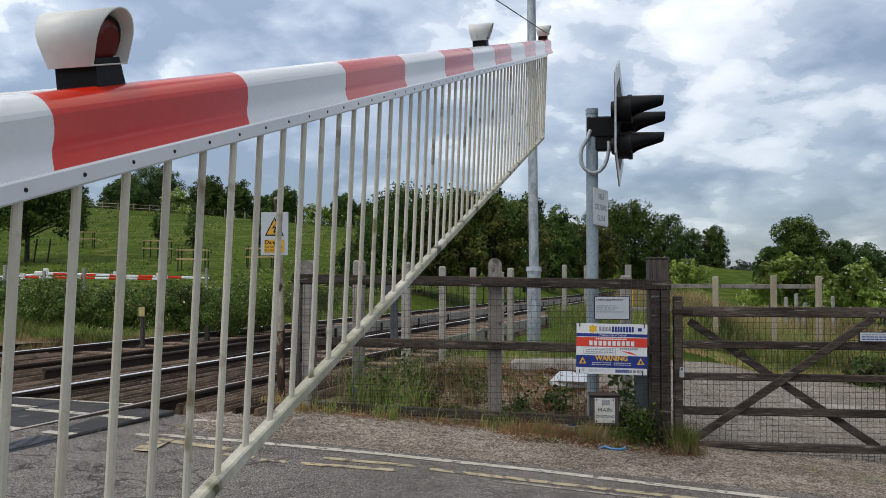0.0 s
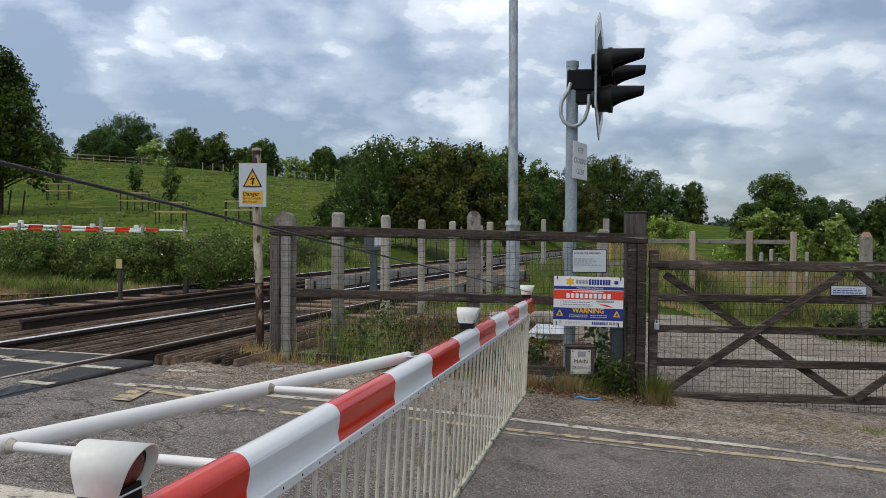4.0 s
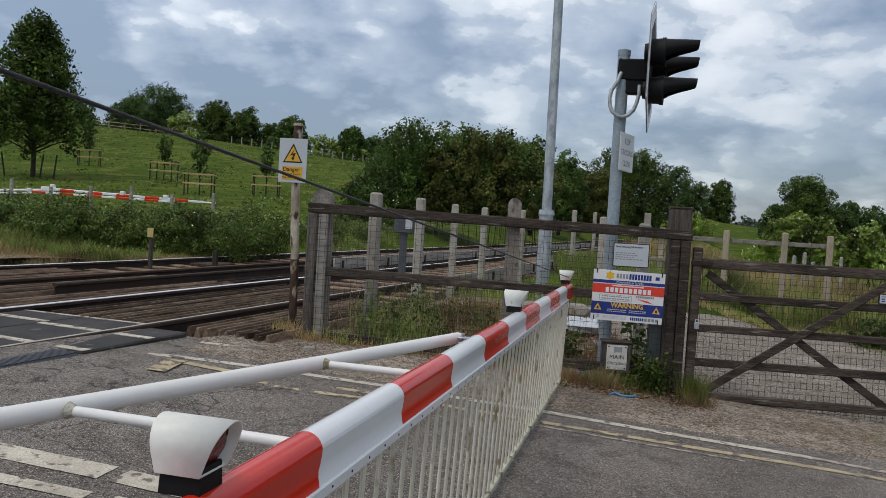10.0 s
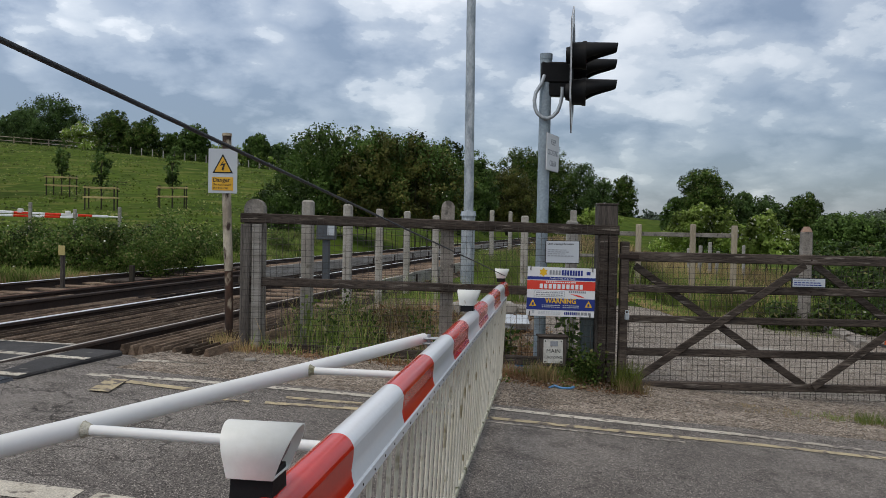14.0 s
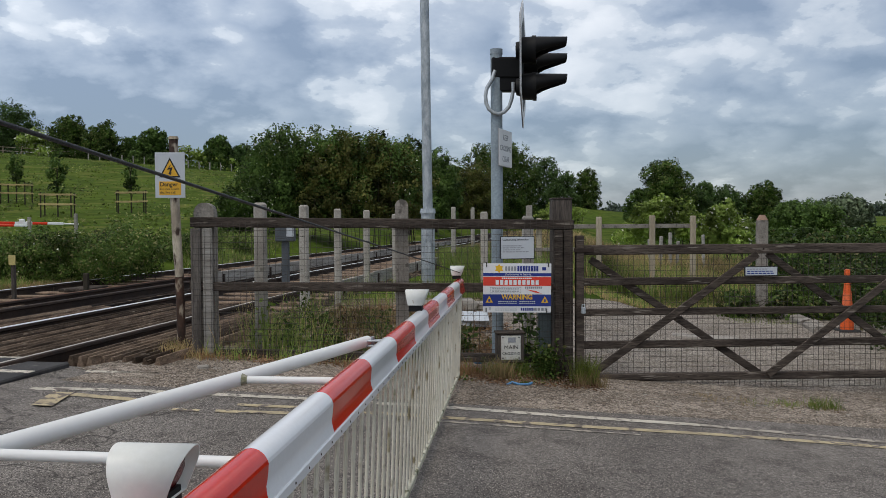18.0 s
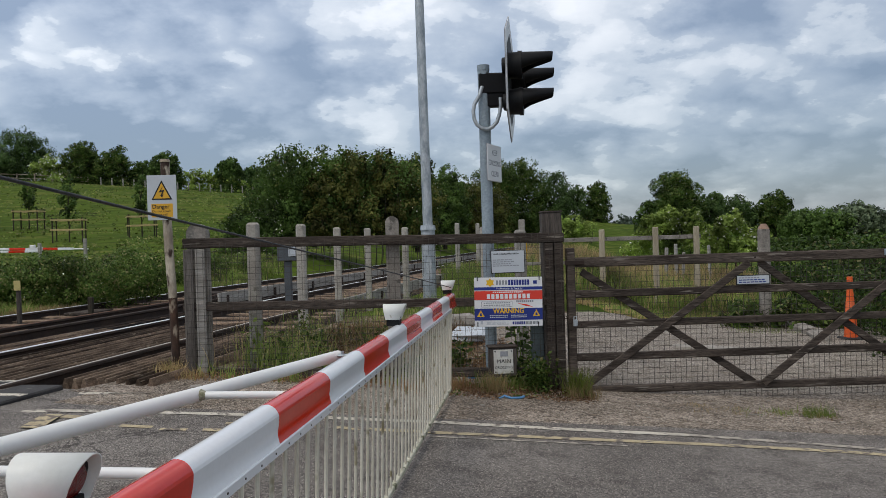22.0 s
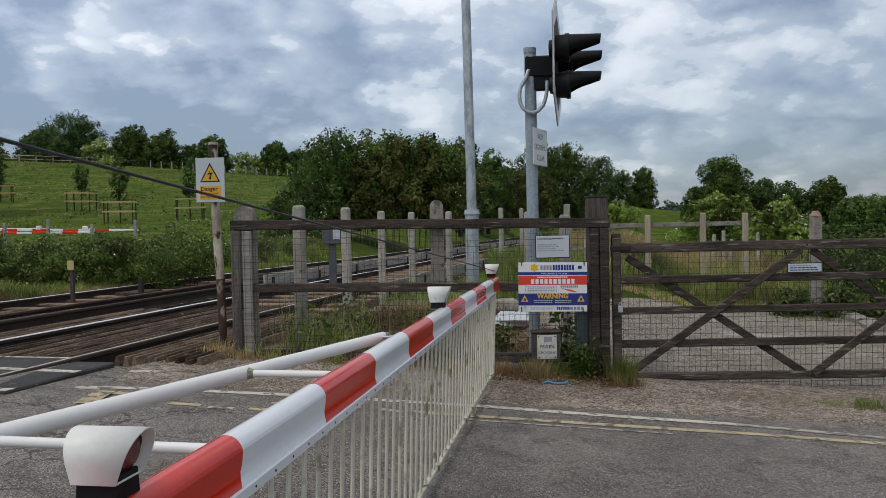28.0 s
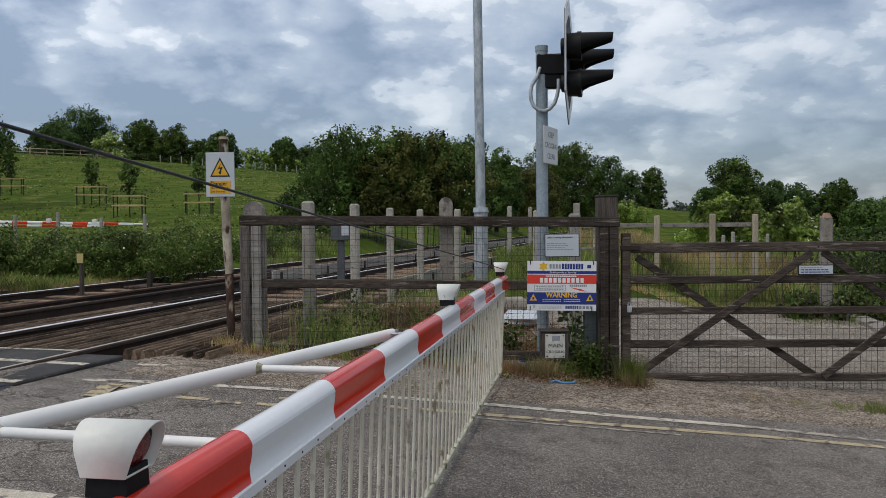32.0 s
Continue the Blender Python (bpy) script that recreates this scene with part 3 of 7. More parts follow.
def leaves(name, pts, size, material, parent=None, seed=1, flat=0.0, long=1.5, up=0.0, face=None):
    """Many small four-cornered leaves, one at each point, turned at random (flat: how far they lie level; up: how far they stand; face: the ways that they lean towards)."""
    rng = np.random.default_rng(seed)
    n = len(pts)
    d = rng.normal(size=(n, 3))
    d[:, 2] = d[:, 2] * (1 - flat) + up * 3
    if face is not None:
        w = face + rng.normal(scale=0.42, size=(n, 3))
        d = np.cross(w / (np.linalg.norm(w, axis=1)[:, None] + 1e-9), d)
    d /= np.linalg.norm(d, axis=1)[:, None] + 1e-9
    e = np.cross(d, rng.normal(size=(n, 3)) if face is None else w)
    e /= np.linalg.norm(e, axis=1)[:, None] + 1e-9
    s = (size * rng.uniform(0.55, 1.35, n))[:, None]
    d, e = d * s * long * 0.5, e * s * 0.5
    p = np.asarray(pts)
    v = np.stack((p - d, p + e * 0.9 + d * 0.1, p + d, p - e * 0.9 + d * 0.1), 1).reshape(-1, 3)
    return sheet_mesh(name, v, 4, material, parent)


def sheet_mesh(name, v, k, material, parent=None):
    n = len(v) // k
    me = bpy.data.meshes.new(name)
    me.vertices.add(n * k)
    me.vertices.foreach_set("co", np.asarray(v, dtype=np.float32).ravel())
    me.loops.add(n * k)
    me.loops.foreach_set("vertex_index", np.arange(n * k, dtype=np.int32))
    me.polygons.add(n)
    me.polygons.foreach_set("loop_start", np.arange(0, n * k, k, dtype=np.int32))
    me.update(calc_edges=True)
    me.materials.append(material)
    ob = new(name, me)
    if parent is not None:
        ob.parent = parent
    return ob


def lobes_points(lobes, n, seed, shell=0.55):
    """n points in the outer shell of a set of lobes (x, y, z, rx, ry, rz), clumped, with gaps, and the way out of the lobe at each."""
    rng = np.random.default_rng(seed)
    lob = np.array(lobes, float)
    area = (lob[:, 3] * lob[:, 5]) ** 1.0
    k = rng.choice(len(lob), n, p=area / area.sum())
    clump = rng.normal(size=(len(lob), 34, 3))
    clump /= np.linalg.norm(clump, axis=2)[:, :, None]
    reach = rng.uniform(0.86, 1.14, size=(len(lob), 34))
    c = rng.integers(0, 34, n)
    pick = clump[k, c] + rng.normal(scale=0.15, size=(n, 3))
    pick /= np.linalg.norm(pick, axis=1)[:, None]
    r = (shell + (1.08 - shell) * rng.uniform(0, 1, n) ** 0.6) * reach[k, c]
    out = pick * 0.7 / lob[k, 3:] * lob[k, 3:].mean(axis=1)[:, None] + (pick - clump[k, c]) * 2.2
    out /= np.linalg.norm(out, axis=1)[:, None] + 1e-9
    return lob[k, :3] + pick * r[:, None] * lob[k, 3:], out


def words(name, text, size, material, parent, m, align="CENTER", stretch=1.0, bold=0.0):
    """Flat lettering in the built-in font, facing the local -y side."""
    cu = bpy.data.curves.new(name, "FONT")
    cu.body, cu.size, cu.align_x, cu.align_y, cu.extrude, cu.offset, cu.resolution_u = text, size, align, "CENTER", 0.0006, bold, 2
    tmp = bpy.data.objects.new(name, cu)
    scene.collection.objects.link(tmp)
    me = bpy.data.meshes.new_from_object(tmp.evaluated_get(bpy.context.evaluated_depsgraph_get()))
    bpy.data.objects.remove(tmp)
    me.transform(Matrix.Rotation(radians(90), 4, "X") @ Matrix.Diagonal((stretch, 1, 1, 1)))
    me.materials.clear()
    me.materials.append(material)
    ob = new(name, me)
    ob.parent, ob.matrix_basis = parent, m
    return ob


def clamp(v, a, b):
    return max(a, min(b, v))


def step(a, b, v):
    t = clamp((v - a) / (b - a), 0, 1)
    return t * t * (3 - 2 * t)


# ---------------------------------------------------------------- lie of the land
RAIL_TOP, BED = 0.46, 0.33
RAIL_O, RAIL_U, RAIL_V = Vector((-2.75, 8.5, 0)), Vector((0.2079, 0.9781, 0)), Vector((-0.9781, 0.2079, 0))
CREST = ((-3.0, 16.0), (-0.6, 12.5), (-0.45, 11.4), (-0.2, 8.6), (0.0, 6.8), (0.27, 3.2), (0.5, 2.4), (0.8, 2.0), (3.0, 2.0))


def ramp(x):
    """The road falls from the railway to the gate side."""
    if x < -3.3:
        return 0.43
    if x < 4.2:
        return 0.172 - 0.0755 * x if x > -2.6 else 0.43 - 0.062 * step(-3.3, -2.6, x)
    return -0.145 - 0.03 * min(x - 4.2, 8)


def crest(b):
    for (b0, h0), (b1, h1) in zip(CREST, CREST[1:]):
        if b <= b1:
            return h0 + (h1 - h0) * clamp((b - b0) / (b1 - b0), 0, 1)
    return CREST[-1][1]


def land(x, y):
    z = ramp(x)
    p = Vector((x, y, 0)) - RAIL_O
    v = p.dot(RAIL_V)
    k = step(8.5, 11.0, y) * (1 - step(0.6, 2.4, x - 0.2126 * (y - 8.2) - 0.6))
    z = z + (BED - 0.03 - z) * max(k, step(-0.9, -0.2, v) * step(-13, -12, -abs(p.dot(RAIL_U)) - 11))
    if v > -0.7 and y < 8.5:
        z = min(z, BED - 0.04)
    clear = 1 - step(-2.4, -1.2, v) * (1 - step(6.4, 7.6, v))
    if y > 14:
        z += 0.35 * step(14, 30, y) * clear
    if v > 6.5:
        z += 0.25 * step(6.5, 9, v)
    if y > 24 and v > 7 or y > 60:
        far = math.hypot(x, y)
        rise = step(24, 135, y) * min(1, step(7, 16, v) + step(60, 135, y))
        z += rise * crest(x / max(y, 1)) * (1 + 0.15 * step(150, 600, far)) * (clear if y < 115 else max(clear, step(115, 150, y)))
    return z


def build_ground():
    xs = sorted({round(v, 2) for v in [-12 + 0.5 * i for i in range(53)] + [s * (14 + 1.5 * i + 0.28 * i * i) for i in range(70) for s in (-1, 1)]})
    ys = sorted({round(v, 2) for v in [-10 + 0.5 * i for i in range(61)] + [21 + 1.2 * i + 0.3 * i * i for i in range(70)] + [-(11 + 2 * i * i) for i in range(24)]})
    vs = [(x, y, land(x, y)) for y in ys for x in xs]
    n = len(xs)
    fs = [(j * n + i, j * n + i + 1, (j + 1) * n + i + 1, (j + 1) * n + i) for j in range(len(ys) - 1) for i in range(n - 1)]
    g = Geo().add(vs, fs, True)
    ob = part("ground", g, GRASS)
    return tagged(ob, "grassy ground rising to a pasture hill behind the railway", "ground", kind="structure")


def strip(name, label, category, material, outline, lift, thick=0.03, kind="structure", step_len=0.5):
    """A surfaced area over the land: rows of (y, x0, x1), cut fine enough to follow the slope."""
    g = Geo()
    vs, n = [], 0
    for j, (y, x0, x1) in enumerate(outline):
        cols = 34
        sunk = 0.05 if j in (0, len(outline) - 1) else 0.0
        for i in range(cols + 1):
            x = x0 + (x1 - x0) * i / cols
            vs.append((x, y, max(ramp(x), land(x, y) if y > 8.6 else -9) + lift - sunk))
    w = 35
    fs = [(j * w + i, j * w + i + 1, (j + 1) * w + i + 1, (j + 1) * w + i) for j in range(len(outline) - 1) for i in range(w - 1)]
    g.add(vs, fs, True)
    ob = part(name, g, material)
    return tagged(ob, label, category, kind=kind)


build_ground()
strip("road", "grey worn asphalt road climbing to the level crossing", "road", ASPHALT, [(y, -2.72 - 0.2126 * (8.5 - y), 26) for y in (-30, -18, -12, -6, -4, -2, 0, 1.5, 3, 4.5, 5.5, 6.3, 6.8, 7.3, 7.5)], 0.03)
strip("pavement", "gravelly verge between the road and the gate", "verge", GRAVEL, [(y, -2.0 - 0.4 * (8.5 - y), 9) for y in (6.6, 6.78, 7.3, 7.8, 8.3, 8.7, 8.95)], 0.034)
strip("yard", "gravel farm track behind the gate", "track", YARD_STONE, [(8.3 if i == 0 else 8.0 + 0.5 * i, 1.3 - 0.1 * min(i, 4) + 0.55 * max(0, i - 5) * 0.55, 7.0 + 0.32 * max(0, i - 6)) for i in range(17)], 0.044)
strip("rubble_ground", "brown weedy rubble behind the timber fence", "ground", SOIL, [(y, -1.95 + 0.2126 * (y - 8.2), 1.42 + 0.1 * (y - 8.2) + 0.9 * step(11, 14, y)) for y in (8.2, 8.4, 8.7, 9.2, 9.6, 10, 10.5, 11, 11.5, 12, 12.5, 13, 13.6, 14.2)], 0.034)
strip("track_cess", "dry stony grass edge beyond the far rail", "ground", SOIL, [(y, -8.0 - 7.0 + 0.2126 * (y - 8.5) * 0.3, -8.9 + 0.2126 * (y - 8.5)) for y in (8, 10, 12, 13.4, 14.6)], 0.03)


def marking(name, label, material, rows, width, lift=0.034):
    """A painted line on the road through points (x, y)."""
    g = Geo()
    pts = []
    for (x0, y0), (x1, y1) in zip(rows, rows[1:]):
        k = max(1, int(math.hypot(x1 - x0, y1 - y0) / 0.35))
        pts += [(x0 + (x1 - x0) * i / k, y0 + (y1 - y0) * i / k) for i in range(k)]
    pts.append(rows[-1])
    vs = []
    for i, (x, y) in enumerate(pts):
        (xa, ya), (xb, yb) = pts[max(i - 1, 0)], pts[min(i + 1, len(pts) - 1)]
        l = math.hypot(xb - xa, yb - ya)
        nx, ny = -(yb - ya) / l * width / 2, (xb - xa) / l * width / 2
        vs += [(x + nx, y + ny, ramp(x + nx) + lift), (x - nx, y - ny, ramp(x - nx) + lift)]
    g.add(vs, [(2 * i, 2 * i + 1, 2 * i + 3, 2 * i + 2) for i in range(len(pts) - 1)])
    return tagged(part(name, g, material), label, "road marking", kind="structure")


# edge line in worn lengths, two broken yellow ones inside it
EDGE = [(-2.83, 6.38), (-2.26, 6.52), (-1.77, 6.58), (-0.8, 6.63), (0.37, 6.62), (1.2, 6.56), (2.14, 6.52), (3.17, 6.36), (4.2, 6.14)]
marking("road_line", "worn white edge line", WHITE_LINE, EDGE[:7], 0.085)
marking("road_line", "faded white edge line breaking up", FADED_LINE, EDGE[6:], 0.07)
marking("road_line", "worn cream double line", YELLOW_LINE, [(-0.35, 6.33), (0.36, 6.30), (1.4, 6.27), (2.17, 6.26), (3.1, 6.2), (4.1, 6.02)], 0.075)
marking("road_line", "almost worn away second cream line", FADED_LINE, [(0.1, 6.19), (0.95, 6.16), (1.6, 6.13)], 0.032)
for x0, x1, y0, y1, w in ((-1.73, -1.52, 6.15, 6.15, 0.07), (-1.46, -1.29, 6.1, 6.11, 0.06), (-1.19, -0.55, 6.12, 6.2, 0.075), (-1.09, -0.45, 6.33, 6.37, 0.07)):
    marking("road_line", "worn yellow dash", YELLOW_LINE, [(x0, y0), (x1, y1)], w)
marking("road_line", "worn yellow corner mark", YELLOW_LINE, [(-2.23, 5.98), (-2.26, 6.38)], 0.13, 0.04)
marking("road_line", "worn yellow bar from the corner mark", YELLOW_LINE, [(-2.19, 6.36), (-1.9, 6.32), (-1.72, 6.30)], 0.09)
marking("road_line", "worn white line over the crossing", WHITE_LINE, [(-2.74, 7.08), (-2.32, 7.16), (-1.88, 7.24)], 0.075)
for x0, x1, y, w in ((-3.7, -2.55, 4.28, 0.17), (-2.45, -1.56, 4.2, 0.17), (-1.5, -1.0, 4.13, 0.16), (-2.6, -1.5, 3.93, 0.09), (-1.4, -0.7, 3.88, 0.08), (-0.85, -0.3, 4.08, 0.15)):
    marking("road_line", "thick cracked white centre line", WHITE_LINE, [(x0, y), (x1, y - 0.06)], w)


# ---------------------------------------------------------------- railway
def rail_m(u, v, z=0.0):
    return Matrix.Translation(RAIL_O + RAIL_U * u + RAIL_V * v + Vector((0, 0, z))) @ Matrix.Rotation(math.atan2(RAIL_U.y, RAIL_U.x), 4, "Z")


def build_bed():
    g = Geo()
    us = [-14, -6, -0.85, 1, 3, 6, 10, 16, 24, 36, 60, 100, 160]
    vs = [-0.9, -0.6, 0, 1.5, 2.5, 3.5, 5, 6.2, 6.6]
    pts = [tuple(rail_m(u, v, BED + (0 if 0 < i < 8 else -0.08)) @ Vector((0, 0, 0))) for u in us for i, v in enumerate(vs)]
    n = len(vs)
    g.add(pts, [(j * n + i, (j + 1) * n + i, (j + 1) * n + i + 1, j * n + i + 1) for j in range(len(us) - 1) for i in range(n - 1)], True)
    return tagged(part("track_bed", g, BALLAST), "brown stone ballast under two railway tracks", "track bed", kind="structure")


build_bed()
SHINE = [(-0.024, 0.0025), (0.024, 0.0025), (0.027, -0.003), (-0.027, -0.003)]
HEAD = [(-0.022, 0.0), (0.022, 0.0), (0.033, -0.008), (0.037, -0.03), (-0.037, -0.03), (-0.033, -0.008)]
WEB = [(-0.033, -0.03), (0.033, -0.03), (0.009, -0.045), (0.009, -0.12), (0.065, -0.135), (0.065, -0.15), (-0.065, -0.15), (-0.065, -0.135), (-0.009, -0.12), (-0.009, -0.045)]
for v, top, web, z, label in ((0, RAIL_DULL, RAIL_RUST, 0, "running rail with a dull worn head and rusty web"), (1.505, RAIL_BRIGHT, RAIL_RUST, 0, "running rail with a polished head and rusty web"),
                              (2.42, RAIL_RUST, RAIL_RUST, 0.06, "dark rusty conductor rail on insulators"), (3.47, RAIL_ORANGE, RAIL_RUST, 0, "rusty running rail of the far track"),
                              (4.97, RAIL_BRIGHT, RAIL_RUST, 0.0, "running rail of the far track with a polished head")):
    rail = thing("rail", label, "rail", rail_m(0, v, RAIL_TOP + z), group="rails of the two tracks")
    a = -14 if z == 0 else 0.4
    part("head", Geo().prism(HEAD, a, 160), web, rail)
    if top is not web:
        part("running_surface", Geo().prism([(y * (0.6 if top is RAIL_DULL else 1.0), z) for y, z in SHINE], a, 160), top, rail, "worn bright running surface")
    part("web", Geo().prism(WEB, a, 160), web, rail)

g = Geo()
for i in range(64):
    for v in (0.75, 4.22):
        m = rail_m(0.2 + i * 0.72, v, BED + 0.0)
        g.box(-0.12, 0.12, -1.25, 1.25, -0.1, 0.025, 0.01, m)
tagged(part("sleepers", g, SLEEPER), "dark sleepers half sunk in ballast", "sleepers", kind="stuff")


def shear_y(k):
    """Slants along x by k for every metre along y."""
    m = Matrix.Identity(4)
    m[0][1] = -k
    return m


def guard_panel(v0, v1, u0, u1, n):
    """A trespass guard: ridged timber strips along the rails."""
    t = thing("trespass_guard", "brown ridged timber trespass guard beside the rail", "trespass guard", rail_m(0, 0, BED), group="trespass guards")
    w = (v1 - v0) / n
    for i in range(n):
        v = v0 + w * (i + 0.5)
        part("ridge", Geo().prism([(v - w * 0.31, -0.03), (v + w * 0.31, -0.03), (v + w * 0.30, 0.02), (v + w * 0.10, 0.088), (v - w * 0.10, 0.088), (v - w * 0.30, 0.02)], u0 + random.uniform(-0.03, 0.03), u1 + random.uniform(-0.1, 0.1)), SLEEPER, t)


guard_panel(-1.0, -0.12, -0.8, 2.6, 9)
guard_panel(0.14, 1.38, -0.8, 3.6, 11)
guard_panel(1.65, 2.3, -0.8, 3.2, 4)
guard_panel(2.55, 3.3, -0.8, 3.2, 5)
guard_panel(3.62, 4.85, -0.8, 3.0, 9)

for v0, v1, u1 in ((-0.44, -0.07, -1.17), (0.09, 0.74, -1.0), (0.75, 1.40, -1.0), (1.6, 2.4, -0.95), (2.41, 3.38, -0.9), (3.56, 4.2, -0.9), (4.21, 4.88, -0.9), (5.05, 6.0, -0.9)):
    deck = thing("crossing_deck", "dark rubber deck panels flush with the rails", "crossing deck", rail_m(0, 0, RAIL_TOP - 0.02), group="crossing deck panels")
    for k in range(7):
        rib = k >= 1 and v0 < 0 or k == 2 and v0 < 1
        a, b = u1 - 1.2 * (k + 1) + 0.01, u1 - 1.2 * k - 0.01
        panel = part("panel", Geo().box(a, b, v0, v1, -0.1, -0.008 if rib else 0.0, 0.012), DECK_RIB if rib else DECK, deck)
        if rib:
            ribs = Geo()
            for i in range(int((b - a) / 0.03)):
                ribs.box(a + 0.015 + 0.03 * i, a + 0.031 + 0.03 * i, v0 + 0.015, v1 - 0.015, -0.009, 0.0, 0)
            tagged(part("ribs", ribs, DECK_RIB, panel), kind="stuff")
    for u in () if v0 > 5 else (-1.585, -2.27) if v0 < 0.4 else (-1.5, -2.17):
        part("painted_line", Geo().box(u - 0.04, u + 0.04, v0 + 0.01, v1 - 0.01, 0.0, 0.004, 0.0, m=shear_y(-0.08)), WHITE_LINE, deck, "worn white painted line")
    if 0 < v0 < 1:
        part("painted_line", Geo().box(u1 - 0.05, u1 - 0.015, v0 + 0.01, v1 - 0.01, 0.0, 0.004, 0.0), WHITE_LINE, deck, "worn white painted edge")

for v, u0, u1, z0, z1 in ((2.28, 7.2, 44, 0.08, 0.29), (-0.42, 6.0, 26, 0.0, 0.24)):
    gb = thing("rail_guard_board", "pale grey timber guard boards along the conductor rail", "guard board", rail_m(0, v, BED))
    u = u0
    while u < u1:
        l = random.uniform(1.9, 2.5)
        part("board", Geo().box(u, u + l - 0.03, -0.02, 0.02, z0, z1 + random.uniform(-0.015, 0.015), 0.005), GREY_WOOD, gb)
        part("bracket", Geo().box(u + 0.3, u + 0.36, -0.05, 0.05, -0.1, z1 - 0.04, 0.004), RAIL_RUST, gb)
        u += l

# ---------------------------------------------------------------- near barrier
PIVOT, REST, BACK = Vector((-0.691, -0.5, 0.998)), -0.24, 0.0
BOOM_YAW, BOOM_L = 8.144, 8.66
FIRST_CUT, STRIPE, PICKET, FIRST_PICKET, SKIRT_END = 3.016, 0.573, 0.1158, 2.352, 8.20


def boom_pose(angle):
    """The boom's own space: y along it, z up; it turns about a pivot BACK metres behind its zero."""
    turn = Matrix.Rotation(radians(-BOOM_YAW), 4, "Z") @ Matrix.Rotation(radians(REST + angle), 4, "X")
    return Matrix.Translation(PIVOT) @ turn @ Matrix.Translation((0, BACK, 0))


HANGING, HINGE, DROP_Z = [], -0.058, -0.725
# the skirt hangs a little inwards, towards the track
SWAY = Matrix(((1, 0, 0.0375, 0), (0, 1, 0, 0), (0, 0, 1, 0), (0, 0, 0, 1)))


def on_boom(x, y, z):
    """A place in the world, with the boom down, in the boom's space."""
    return boom_pose(0).inverted() @ Vector((x, y, z))


def lamp_head(boom, s, l, r):
    """A boom lamp: a white hood, cut slanting at its open end, over a red lens, on a black foot."""
    lamp = part("boom_lamp", Geo().prism([(s - 0.036, 0.052), (s + 0.036, 0.052), (s + 0.03, 0.098), (s - 0.03, 0.098)], -0.066, 0.006), BLACK_PLASTIC, boom, "black lamp foot")
    n, zc, deep = 28, 0.124, 0.038
    x0, x1 = -0.086, -0.086 + l

    def section(q, rr):
        """The hood's upright section: a round top over straight, slightly leaning sides."""
        out = []
        for i in range(n):
            a = 2 * math.pi * i / n
            c, w = math.cos(a), math.sin(a)
            z = rr * w if w > 0 else -deep * min(1.0, -w * 1.25) * rr / r
            y = rr * c if w > 0 else rr * (math.copysign(min(1.0, abs(c) * 3.0), c)) * (1 + 0.06 * z / deep)
            out.append((y, z))
        return out

    vs = []
    for end in (0, 1):
        for rr in (r, r - 0.003):
            for y, z in section(0, rr):
                k = (z + deep) / (r + deep)
                x = x1 - 0.034 * (1 - k) if end else x0 + 0.017 * (1 - k)
                vs.append((x, s + y, zc + z))
    fs = []
    for i in range(n):
        j = (i + 1) % n
        fs += [(i, j, 2 * n + j, 2 * n + i), (n + j, n + i, 3 * n + i, 3 * n + j), (2 * n + i, 2 * n + j, 3 * n + j, 3 * n + i)]
    g = Geo()
    g.add(vs, fs, True)
    g.add(vs, [tuple(range(n - 1, -1, -1))])
    part("hood", g, HOOD_PAINT, lamp, "white lamp hood with rust along its lower edge")
    part("chin_plate", Geo().box(x1 - 0.05, x1 - 0.044, s - r * 0.8, s + r * 0.8, zc - deep, zc - deep + 0.014, 0.002), HOOD_PAINT, lamp)
    tilt = Matrix.Translation((x1 - 0.045, s, zc - 0.003)) @ Matrix.Rotation(radians(25), 4, "Y")
    ring, lens = Geo(), Geo()
    ring.tube((-0.012, 0, 0), (0.004, 0, 0), r * 0.93, r * 0.93, n=24)
    lens.tube((0.004, 0, 0), (0.012, 0, 0), r * 0.80, r * 0.62, n=24)
    part("bezel", ring, BLACK_PLASTIC, lamp, m=tilt)
    part("lens", lens, RED_LENS, lamp, "dark red lens", m=tilt)


HOOD_PAINT = mat("rust_stained_white", (0.80, 0.80, 0.76), (0.72, 0.71, 0.64), 9, 0.35, bump=0.03, fine=60, grain=0.03, spots=(0.36, 0.25, 0.14), spot_at=0.66, spot_scale=26)


